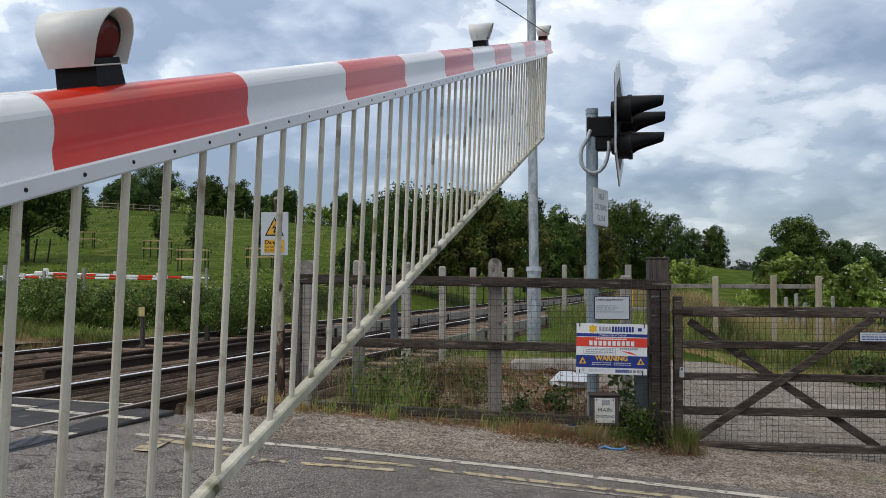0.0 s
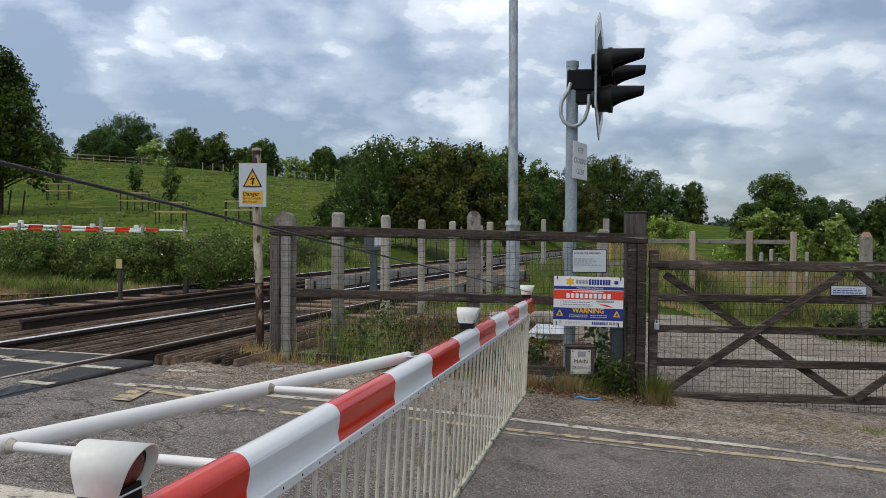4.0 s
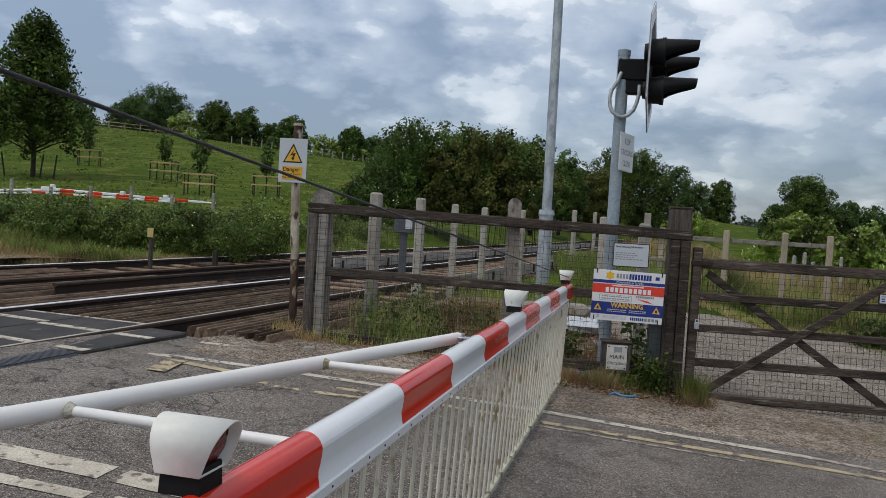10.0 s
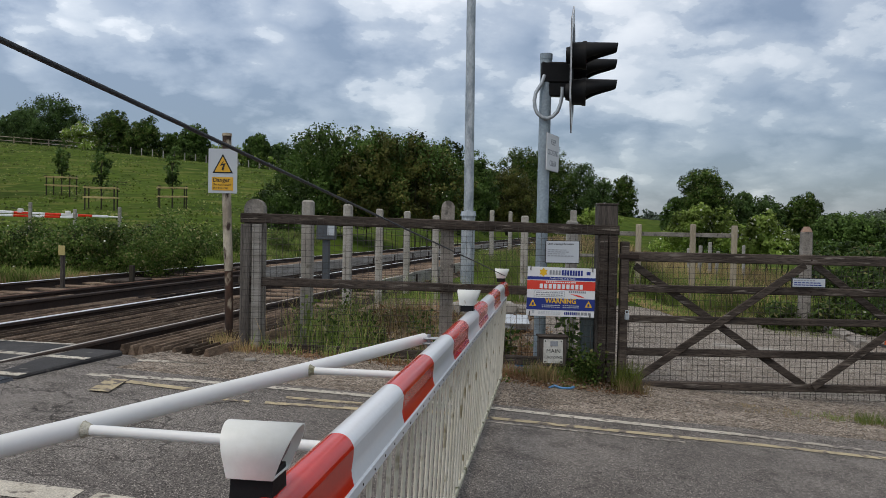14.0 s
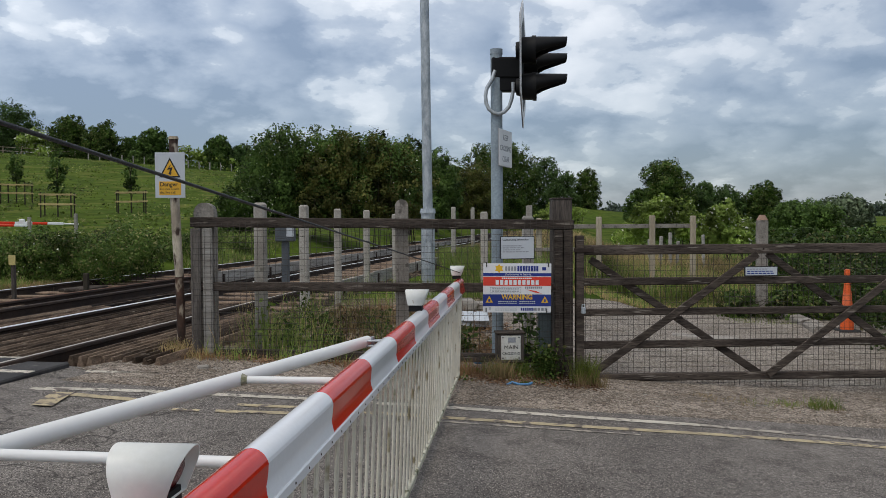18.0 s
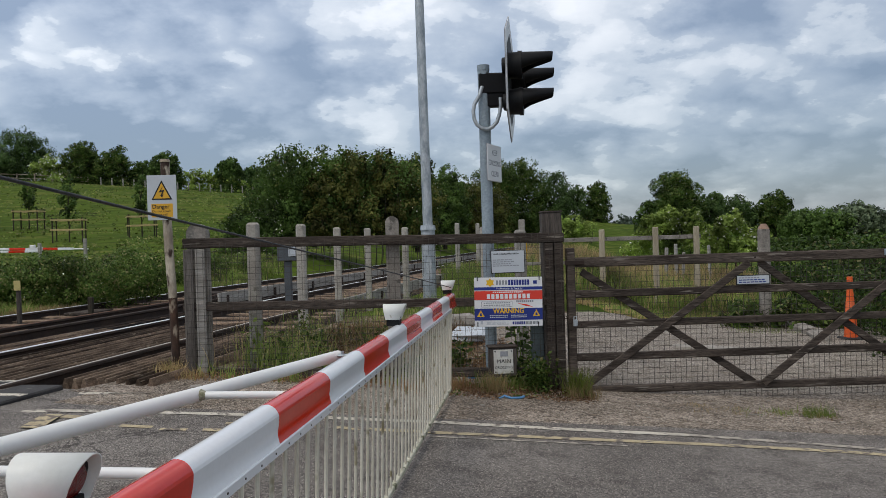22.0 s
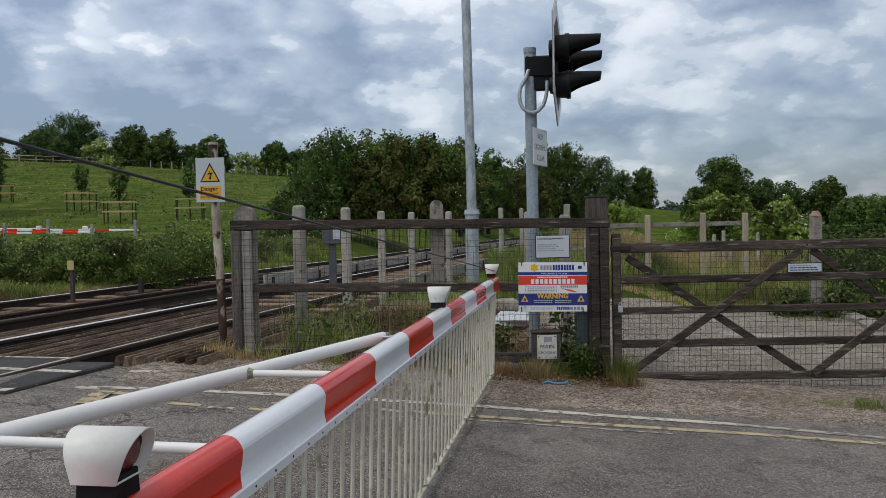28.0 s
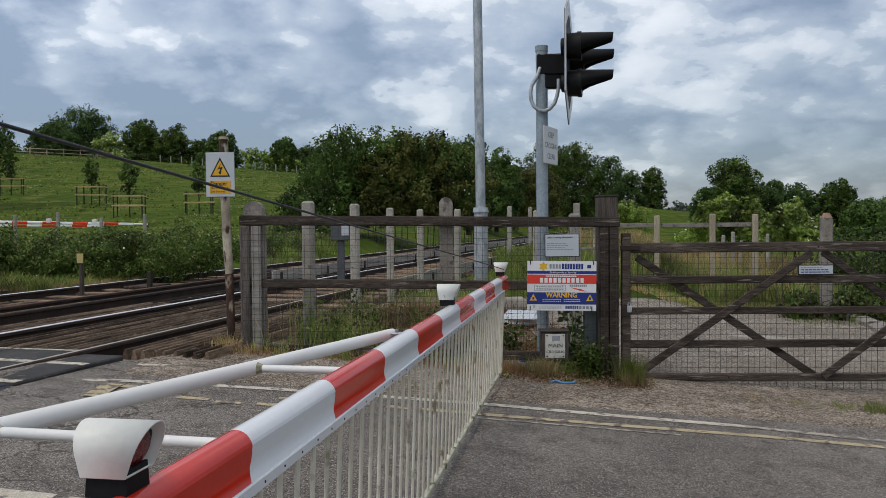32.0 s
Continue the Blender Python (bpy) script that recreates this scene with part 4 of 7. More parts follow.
def build_boom():
    boom = thing("barrier_boom", "red and white striped barrier boom with a white picket skirt", "barrier", boom_pose(0))
    arc = [(-0.004 + 0.037 * math.cos(radians(a)), 0.02 + 0.037 * math.sin(radians(a))) for a in range(180, 29, -10)]
    face = [(0.031, 0.033), (0.0335, 0.026), (0.0325, 0.010), (0.0315, -0.006), (0.0312, -0.018), (0.0345, -0.030), (0.040, -0.042), (0.046, -0.056)]
    outline = [(-0.036, -0.06), (-0.041, 0.0)] + arc + face + [(0.042, -0.062)]
    slant = [clamp((0.0 - z) / 0.06, 0, 1) * -0.035 for x, z in outline]
    first = [FIRST_CUT + STRIPE * i for i in range(-6, 12)]
    cuts = [-0.6] + [k for k in first if 0.8 < k < BOOM_L - 0.1] + [BOOM_L]
    n = len(outline)
    for i, (a, b) in enumerate(zip(cuts, cuts[1:])):
        red = round((a - FIRST_CUT) / STRIPE) % 2 == 1 if i else True
        g = Geo()
        vs = [(x, s + (sl if 0.5 < s < BOOM_L - 0.01 else 0), z) for s in (a, b) for (x, z), sl in zip(outline, slant)]
        quads = [(k, n + k, n + (k + 1) % n, (k + 1) % n) for k in range(n)]
        k = len(arc) + 1
        g.add(vs, quads[1:k + 1], True)
        g.add(vs, quads[k + 1:k + 2])
        g.add(vs, quads[k + 2:n - 2], True)
        g.add(vs, quads[:1] + quads[n - 2:])
        g.add(vs, [tuple(range(n)), tuple(range(2 * n - 1, n - 1, -1))])
        part("stripe", g, RED_FILM if red else WHITE_FILM, boom)
    s0, drop = 0.75, DROP_Z
    top = part("skirt_rail", Geo().box(0.026, 0.0475, s0, SKIRT_END + 0.02, -0.074, -0.046, 0.003), WHITE_FILM, boom, "white riveted skirt rail")
    rivet = Geo().tube((0.047, 0, -0.060), (0.049, 0, -0.060), 0.0036, 0.0028, n=8).mesh("rivet", RAIL_RUST)
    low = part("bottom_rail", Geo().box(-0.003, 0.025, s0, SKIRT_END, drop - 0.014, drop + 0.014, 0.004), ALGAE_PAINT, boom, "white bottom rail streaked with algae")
    HANGING.append((low, None))
    pk = Geo().box(0.031, 0.042, -0.008, 0.008, drop + 0.01 - HINGE, 0.008, 0.004, m=SWAY).mesh("picket", SKIRT_PAINT)
    k = FIRST_PICKET - PICKET * 13
    while k < SKIRT_END - 0.05:
        HANGING.append((part("picket", pk, None, boom, m=Matrix.Translation((0, k, HINGE))), k))
        part("rivet", rivet, None, top, m=Matrix.Translation((0, k, 0)))
        k += PICKET
    HANGING.append((part("end_bar", Geo().box(0.024, 0.049, -0.012, 0.012, drop - 0.014 - HINGE, 0.008, 0.004, m=SWAY), SKIRT_PAINT, boom, m=Matrix.Translation((0, SKIRT_END - 0.012, HINGE))), SKIRT_END - 0.012))
    ends = [on_boom(-0.12, 4.41, 0.985), on_boom(-0.494, 3.54, 0.992), on_boom(-0.862, 2.70, 1.002), on_boom(-1.36, 1.58, 1.02), on_boom(-1.62, 0.9, 1.02), on_boom(-1.75, 0.3, 1.02), on_boom(-1.45, -0.5, 1.0), on_boom(-1.2, -0.9, 1.0)]
    part("brace_tube", Geo().path(ends, 0.0245, n=18), WHITE_PAINT, boom, "thick white brace tube")
    e = ends[0]
    lug = part("brace_lug", Geo().box(e.x - 0.01, -0.03, e.y - 0.06, e.y - 0.02, e.z - 0.018, e.z - 0.010, 0.003).box(e.x - 0.01, -0.03, e.y - 0.06, e.y - 0.02, e.z + 0.004, e.z + 0.012, 0.003), GALV, boom, "forked steel lug")
    part("bolt", Geo().tube((e.x + 0.03, e.y - 0.04, e.z - 0.03), (e.x + 0.03, e.y - 0.04, e.z + 0.026), 0.008, n=8), GALV, lug)
    part("tube_end", Geo().path([e, e + (e - ends[1]).normalized() * 0.012, e + (e - ends[1]).normalized() * 0.02], [0.0245, 0.020, 0.008], n=18), WHITE_PAINT, lug)
    for p, q in (((-0.505, 3.51, 0.992), (-0.14, 3.49, 0.985)), ((-0.885, 2.63, 1.002), (-0.27, 2.56, 0.99))):
        p, q = on_boom(*p), on_boom(*q)
        cross = part("cross_tube", Geo().tube(p, q, 0.0125, n=14), WHITE_PAINT, boom, "thin white cross tube")
        part("clamp", Geo().box(q.x - 0.035, q.x + 0.02, q.y - 0.04, q.y + 0.12, q.z - 0.02, q.z + 0.025, 0.006), WHITE_PAINT, cross)
        d = (q - p).normalized()
        part("weld", Geo().path([p + d * 0.016, p + d * 0.024, p + d * 0.034], [0.021, 0.0175, 0.0135], n=12), WELD, cross, "mossy weld collar")
    for s in (2.62, 5.825, 8.60):
        lamp_head(boom, s, 0.129, 0.0465)
    part("stay_cable", Geo().path([on_boom(*p) for p in ((-0.824, -1.0, 1.856), (-0.493, 1.2, 1.667), (-0.072, 4, 1.423), (0.229, 6, 1.248), (0.545, 8.1, 1.06))], 0.0032, n=8), CABLE, boom, "dark steel stay cable")
    q = on_boom(0.545, 8.1, 1.055)
    part("cable_shackle", Geo().tube(q + Vector((-0.02, -0.06, 0.03)), q + Vector((0.0, 0.0, 0.01)), 0.009, 0.014, n=10), BLACK_PLASTIC, boom)
    part("mast", Geo().box(-0.12, -0.02, -0.6, -0.45, -0.1, 0.95, 0.01), GALV, boom, "steel mast that holds the stay cable")
    return boom


WELD = mat("mossy_weld", (0.52, 0.50, 0.42), (0.22, 0.22, 0.13), 40, 0.9, bump=0.6, fine=120)
BOOM = build_boom()
ped = thing("barrier_machine", "grey steel barrier machine on the verge", "barrier machine")
part("cabinet", Geo().box(-1.4, -0.45, -1.45, -0.72, 0.22, 1.2, 0.03), GREY_PAINT, ped)
part("plinth", Geo().box(-1.6, -0.3, -1.6, -0.55, -0.1, 0.24, 0.02), CONCRETE, ped)

# ---------------------------------------------------------------- timber fence and gate
FY = 8.2


def post(x0, x1, top, base, round_top, material, y0=FY + 0.03, d=0.14):
    g = Geo()
    if round_top:
        c, r = (x0 + x1) / 2, (x1 - x0) / 2
        pts = [(x0, base), (x1, base)] + [(c + r * math.cos(radians(a)), top - r + r * math.sin(radians(a))) for a in range(0, 181, 20)]
        g.prism(pts, y0, y0 + d, Matrix(((0, 1, 0, 0), (1, 0, 0, 0), (0, 0, 1, 0), (0, 0, 0, 1))))
        g.f = [f[::-1] for f in g.f]
    else:
        g.box(x0, x1, y0, y0 + d, base, top, 0.01)
    return g


def build_fence():
    fence = thing("timber_fence", "weathered dark timber fence with three rails and wire mesh", "fence")
    part("post", post(-1.85, -1.67, 1.70, 0.1, True, POST_WOOD), WEATHERED_CONCRETE, fence, "wide round-topped concrete post")
    part("post", post(-0.045, 0.075, 1.72, 0.0, True, POST_WOOD), WEATHERED_CONCRETE, fence, "round-topped post")
    part("rail", Geo().box(-1.87, 1.58, FY - 0.03, FY + 0.03, 1.455, 1.545, 0.008, m=shear(-0.0135)), OLD_WOOD, fence)
    part("rail", Geo().box(-1.88, 1.45, FY - 0.03, FY + 0.03, 0.885, 0.965, 0.008, m=shear(-0.014)), OLD_WOOD, fence)
    part("rail", Geo().box(-1.89, 1.45, FY - 0.03, FY + 0.03, 0.255, 0.335, 0.008, m=shear(-0.031)), OLD_WOOD, fence)
    for x in (-1.86, -1.755):
        part("batten", Geo().box(x, x + 0.085, FY - 0.055, FY - 0.032, 0.33, 1.47, 0.004), WORN_WOOD if x < -1.8 else GREY_WOOD, fence)
    wire_mesh(fence, -1.84, 1.56, FY - 0.062, 0.25, 1.52, 0.052, 0.052)
    return fence


def shear(k):
    m = Matrix.Identity(4)
    m[2][0] = k
    return m


def wire_mesh(owner, x0, x1, y, z0, z1, dx, dz, r=0.0014):
    g = Geo()
    n = int((x1 - x0) / dx)
    for i in range(n + 1):
        x = x0 + i * dx
        g.box(x - r, x + r, y - r, y + r, z0, z1, 0)
    n = int((z1 - z0) / dz)
    for i in range(n + 1):
        z = z0 + i * dz
        g.box(x0, x1, y - r, y + r, z - r, z + r, 0)
    return tagged(part("wire_mesh", g, WIRE, owner), "rusty welded wire mesh", kind="stuff")


build_fence()
gp = thing("gate_post", "heavy square timber gate post", "gate post")
part("shaft", Geo().box(1.39, 1.57, FY + 0.0, FY + 0.18, -0.1, 1.71, 0.012), POST_WOOD, gp)
part("cladding", Geo().box(1.40, 1.475, FY - 0.05, FY - 0.002, 0.05, 1.43, 0.006).box(1.485, 1.565, FY - 0.05, FY - 0.002, 0.05, 1.43, 0.006), OLD_WOOD, gp)
part("cap", Geo().box(1.385, 1.575, FY - 0.005, FY + 0.185, 1.71, 1.725, 0.004), POST_WOOD, gp)


def bar(x0, z0, x1, z1, w, y0, y1):
    """A plank in the gate's plane from one point to another."""
    l, a = math.hypot(x1 - x0, z1 - z0), math.atan2(z1 - z0, x1 - x0)
    return Geo().box(0, l, y0, y1, -w / 2, w / 2, 0.006, m=Matrix.Translation((x0, 0, z0)) @ Matrix.Rotation(-a, 4, "Y"))


def build_gate():
    gate = thing("field_gate", "closed weathered timber field gate backed with wire mesh", "gate")
    a, b = 1.60, 5.06
    part("stile", Geo().box(a, a + 0.075, FY - 0.03, FY + 0.05, 0.03, 1.38, 0.008), OLD_WOOD, gate)
    part("stile", Geo().box(b - 0.09, b, FY - 0.03, FY + 0.05, 0.0, 1.34, 0.008), OLD_WOOD, gate)
    for z, w, k in ((1.245, 0.09, 0.0), (0.955, 0.07, 0.0), (0.675, 0.065, 0.0), (0.375, 0.07, 0.0), (0.075, 0.07, -0.002)):
        part("bar", Geo().box(a + 0.07, b - 0.08, FY - 0.02, FY + 0.02, z - w / 2, z + w / 2, 0.008, m=shear(k)), OLD_WOOD, gate)
    for x0, z0, x1, z1 in ((1.74, 1.16, 3.33, 0.08), (1.68, 0.07, 3.28, 1.2), (3.40, 1.2, 4.95, 0.06), (3.38, 0.08, 4.85, 1.18)):
        up = z1 > z0
        part("brace", bar(x0, z0, x1, z1, 0.068, FY - 0.045 if up else FY + 0.022, FY - 0.022 if up else FY + 0.045), OLD_WOOD, gate)
    strap = part("hinge_strap", Geo().box(4.55, 5.1, FY - 0.035, FY - 0.021, 1.225, 1.285, 0.003), GREY_PAINT, gate, "grey steel hinge strap")
    for x in (4.62, 4.8, 4.98):
        part("bolt", Geo().tube((x, FY - 0.035, 1.255), (x, FY - 0.045, 1.255), 0.012, n=8), GALV, strap)
    for z in (1.245, 0.955, 0.675, 0.375, 0.075):
        for x in (1.72, 2.55, 3.34, 4.1, 4.86):
            part("bolt", Geo().tube((x, FY - 0.02, z), (x, FY - 0.026, z), 0.009, n=6), RAIL_RUST, gate)
    part("latch", Geo().box(1.58, 1.76, FY - 0.04, FY - 0.021, 1.225, 1.265, 0.003), RAIL_RUST, gate, "rusty latch")
    wire_mesh(gate, a + 0.05, b - 0.05, FY + 0.048, -0.05, 1.24, 0.05, 0.05)
    return gate


build_gate()
hp = thing("gate_post", "dark timber hinge post in the hedge", "gate post")
part("shaft", Geo().box(5.10, 5.27, FY - 0.05, FY + 0.13, -0.3, 1.42, 0.012), POST_WOOD, hp)

# ---------------------------------------------------------------- signal, poles and signs


def disc_prism(g, pts, y0, y1):
    """An outline in (x, z), pushed along y."""
    n = len(pts)
    vs = [(x, y, z) for y in (y0, y1) for x, z in pts]
    g.add(vs, [(i, (i + 1) % n, n + (i + 1) % n, n + i) for i in range(n)])
    return g.add(vs, [tuple(range(n)), tuple(range(2 * n - 1, n - 1, -1))])


def build_signal():
    """Road signal facing along the road, its lamps on the far side of a thin backboard seen edge-on."""
    sig = thing("road_signal", "black wig-wag road signal on a grey steel post", "traffic signal", pose(0.92, 8.55, 0))
    part("post", Geo().tube((0, 0, 0.0), (0, 0, 3.10), 0.056, n=18), GREY_PAINT, sig, "grey galvanised post")
    part("cap", Geo().tube((0, 0, 3.09), (0, 0, 3.14), 0.060, n=18), GREY_PAINT, sig)
    part("bracket", Geo().box(-0.05, 0.24, -0.06, 0.06, 2.86, 3.06, 0.015).box(0.02, 0.22, -0.05, 0.05, 2.74, 2.87, 0.01), BLACK_PLASTIC, sig, "black mounting bracket")
    loop = [(-0.02, -0.05, 2.93), (-0.045, -0.07, 2.85), (-0.10, -0.075, 2.76), (-0.112, -0.075, 2.69), (-0.105, -0.075, 2.62), (-0.08, -0.075, 2.565), (-0.035, -0.08, 2.53), (0.015, -0.08, 2.52), (0.065, -0.08, 2.54), (0.11, -0.075, 2.59), (0.135, -0.07, 2.66), (0.15, -0.065, 2.74), (0.15, -0.06, 2.82)]
    part("conduit", Geo().path(loop, 0.018, n=10), GALV, sig, "grey flexible conduit loop")
    shape = [(-0.42, 0.0), (-0.42, 0.42), (0.0, 0.64), (0.42, 0.42), (0.42, 0.0), (0.42, -0.30), (0.0, -0.56), (-0.42, -0.30)]
    board = part("backboard", disc_prism(Geo(), shape, -0.005, 0.005), SIGN_GREY, sig, "thin grey backboard", pose(0.25, 0.0, 2.96, 0, 0, 78.8))
    part("border", disc_prism(Geo(), [(x * 1.005, z * 1.005) for x, z in shape], -0.008, -0.0052), SIGN_WHITE, board, "white border plate")
    part("face", disc_prism(Geo(), [(x * 0.74, z * 0.74) for x, z in shape], -0.0105, -0.0082), BLACK_PLASTIC, board, "black face plate")
    for x, z in ((-0.20, 0.13), (0.20, 0.06), (-0.16, -0.2)):
        n = 28
        head = part("signal_head", Geo().tube((x, -0.005, z), (x, -0.10, z), 0.118, 0.122, n=n), BLACK_PLASTIC, board)
        part("collar", Geo().tube((x, -0.10, z), (x, -0.135, z), 0.13, 0.13, n=n), BLACK_PLASTIC, head)
        part("rear_can", Geo().tube((x, 0.007, z), (x, 0.05, z), 0.085, 0.075, n=n), BLACK_PLASTIC, head)
        g = Geo()
        vs = []
        for i in range(n + 1):
            a = radians(-35 + 250 * i / n)
            c, s = math.cos(a), math.sin(a)
            l = 0.06 + 0.225 * clamp((s + 0.57) / 0.78, 0, 1) + 0.015 * s
            vs += [(x + 0.12 * c, -0.12, z + 0.12 * s), (x + 0.09 * c, -0.12 - l, z + 0.09 * s + 0.018), (x + 0.115 * c, -0.12, z + 0.115 * s), (x + 0.086 * c, -0.12 - l, z + 0.086 * s + 0.018)]
        fs = []
        for i in range(n):
            k = 4 * i
            fs += [(k, k + 1, k + 5, k + 4), (k + 2, k + 6, k + 7, k + 3), (k + 1, k + 3, k + 7, k + 5)]
        g.add(vs, fs, True)
        part("hood", g, BLACK_PLASTIC, head, "long black hood")
        part("lens", Geo().tube((x, -0.125, z), (x, -0.135, z), 0.10, n=16), RED_LENS, head)
    keep = part("warning_plate", Geo().box(-0.20, 0.20, -0.004, 0.004, -0.17, 0.17, 0.002), SIGN_WHITE, sig, "white plate reading keep crossing clear", pose(0.075, -0.06, 2.20, 0, 0, 66))
    part("rim", Geo().box(-0.205, 0.205, 0.004, 0.009, -0.175, 0.175, 0.002), SIGN_GREY, keep)
    for i, w in enumerate(("KEEP", "CROSSING", "CLEAR")):
        words("lettering", w, 0.074, SIGN_WORN, keep, pose(0, -0.0045, 0.095 - 0.1 * i))
    return sig


build_signal()
lp = thing("lamp_post", "tall galvanised steel pole beyond the fence", "pole", pose(0.42, 14.5, 0.25))
part("base_tube", Geo().tube((0, 0, -0.1), (0, 0, 1.42), 0.115, n=18), GALV, lp)
part("collar", Geo().tube((0, 0, 1.42), (0, 0, 1.50), 0.135, 0.12, n=18), GALV, lp)
part("shaft", Geo().tube((0, 0, 1.5), (-0.05, 0, 7.5), 0.082, 0.07, n=18), GALV, lp)
lb = part("inspection_door", Geo().box(-0.05, 0.05, -0.124, -0.11, 0.5, 1.0, 0.004), GALV, lp)


def build_danger():
    d = thing("danger_sign", "electric danger sign on a peeling timber post", "warning sign", pose(-1.985, FY - 0.06, 0))
    part("post_foot", Geo().path([(0.03, 0.03, 0.1), (0.026, 0.03, 0.6), (0.018, 0.03, 1.05)], [0.036, 0.037, 0.038], n=12), BARE_POST, d, "lower post worn to dark red-brown wood")
    part("post", Geo().path([(0.018, 0.03, 1.04), (0.0, 0.03, 1.4), (-0.01, 0.03, 1.7), (-0.015, 0.03, 2.27)], [0.0385, 0.040, 0.040, 0.040], n=12), DANGER_POST, d, "upper post with peeling grey-white paint")
    part("post_cap", Geo().tube((-0.015, 0.03, 2.26), (-0.015, 0.03, 2.285), 0.047, 0.04, n=12), PALE_WOOD, d)
    p = part("plate", Geo().box(-0.13, 0.13, -0.022, -0.016, -0.20, 0.20, 0.002), SIGN_PALE, d, "grey-white sign plate", pose(-0.035, -0.0, 1.94))
    g = disc_prism(Geo(), [(-0.092, -0.02), (0.092, -0.02), (0.0, 0.155)], -0.024, -0.0225)
    part("triangle_border", g, SIGN_BLACK, p)
    part("triangle", disc_prism(Geo(), [(-0.073, -0.008), (0.073, -0.008), (0.0, 0.13)], -0.0255, -0.0243), SIGN_YELLOW, p)
    part("bolt_symbol", disc_prism(Geo(), [(0.012, 0.098), (-0.026, 0.045), (0.004, 0.052), (-0.008, 0.018), (-0.018, 0.022), (0.004, 0.0), (0.016, 0.028), (0.006, 0.022), (0.026, 0.07), (-0.004, 0.062)], -0.0275, -0.0258), SIGN_BLACK, p)
    q = part("panel", Geo().box(-0.095, 0.095, -0.025, -0.0225, -0.175, -0.055, 0.001), SIGN_YELLOW, p)
    words("lettering", "Danger", 0.052, SIGN_BLACK, q, pose(-0.088, -0.0258, -0.082), "LEFT", bold=0.0008)
    words("lettering", "Do not touch", 0.03, SIGN_BLACK, q, pose(-0.088, -0.0258, -0.122), "LEFT")
    words("lettering", "the live rail", 0.03, SIGN_BLACK, q, pose(-0.088, -0.0258, -0.153), "LEFT")
    return d


DANGER_POST = mat("peeling_post", (0.50, 0.44, 0.34), (0.30, 0.25, 0.19), 9, 0.9, bump=0.5, fine=40, spots=(0.055, 0.034, 0.024), spot_at=0.50, spot_scale=11, stretch=(1, 1, 0.45), lo=0.4, hi=0.6)
BARE_POST = mat("bare_post", (0.085, 0.044, 0.028), (0.028, 0.018, 0.013), 9, 0.9, bump=0.5, fine=40, spots=(0.32, 0.26, 0.19), spot_at=0.58, spot_scale=10, stretch=(1, 1, 0.45))
build_danger()


def bars(owner, x0, x1, z, h, y, material, n=1, gap=0.0, name="text_bar"):
    w = (x1 - x0 - gap * (n - 1)) / n
    for i in range(n):
        a = x0 + i * (w + gap)
        part(name, Geo().box(a, a + w, y - 0.001, y, z - h / 2, z + h / 2, 0), material, owner)


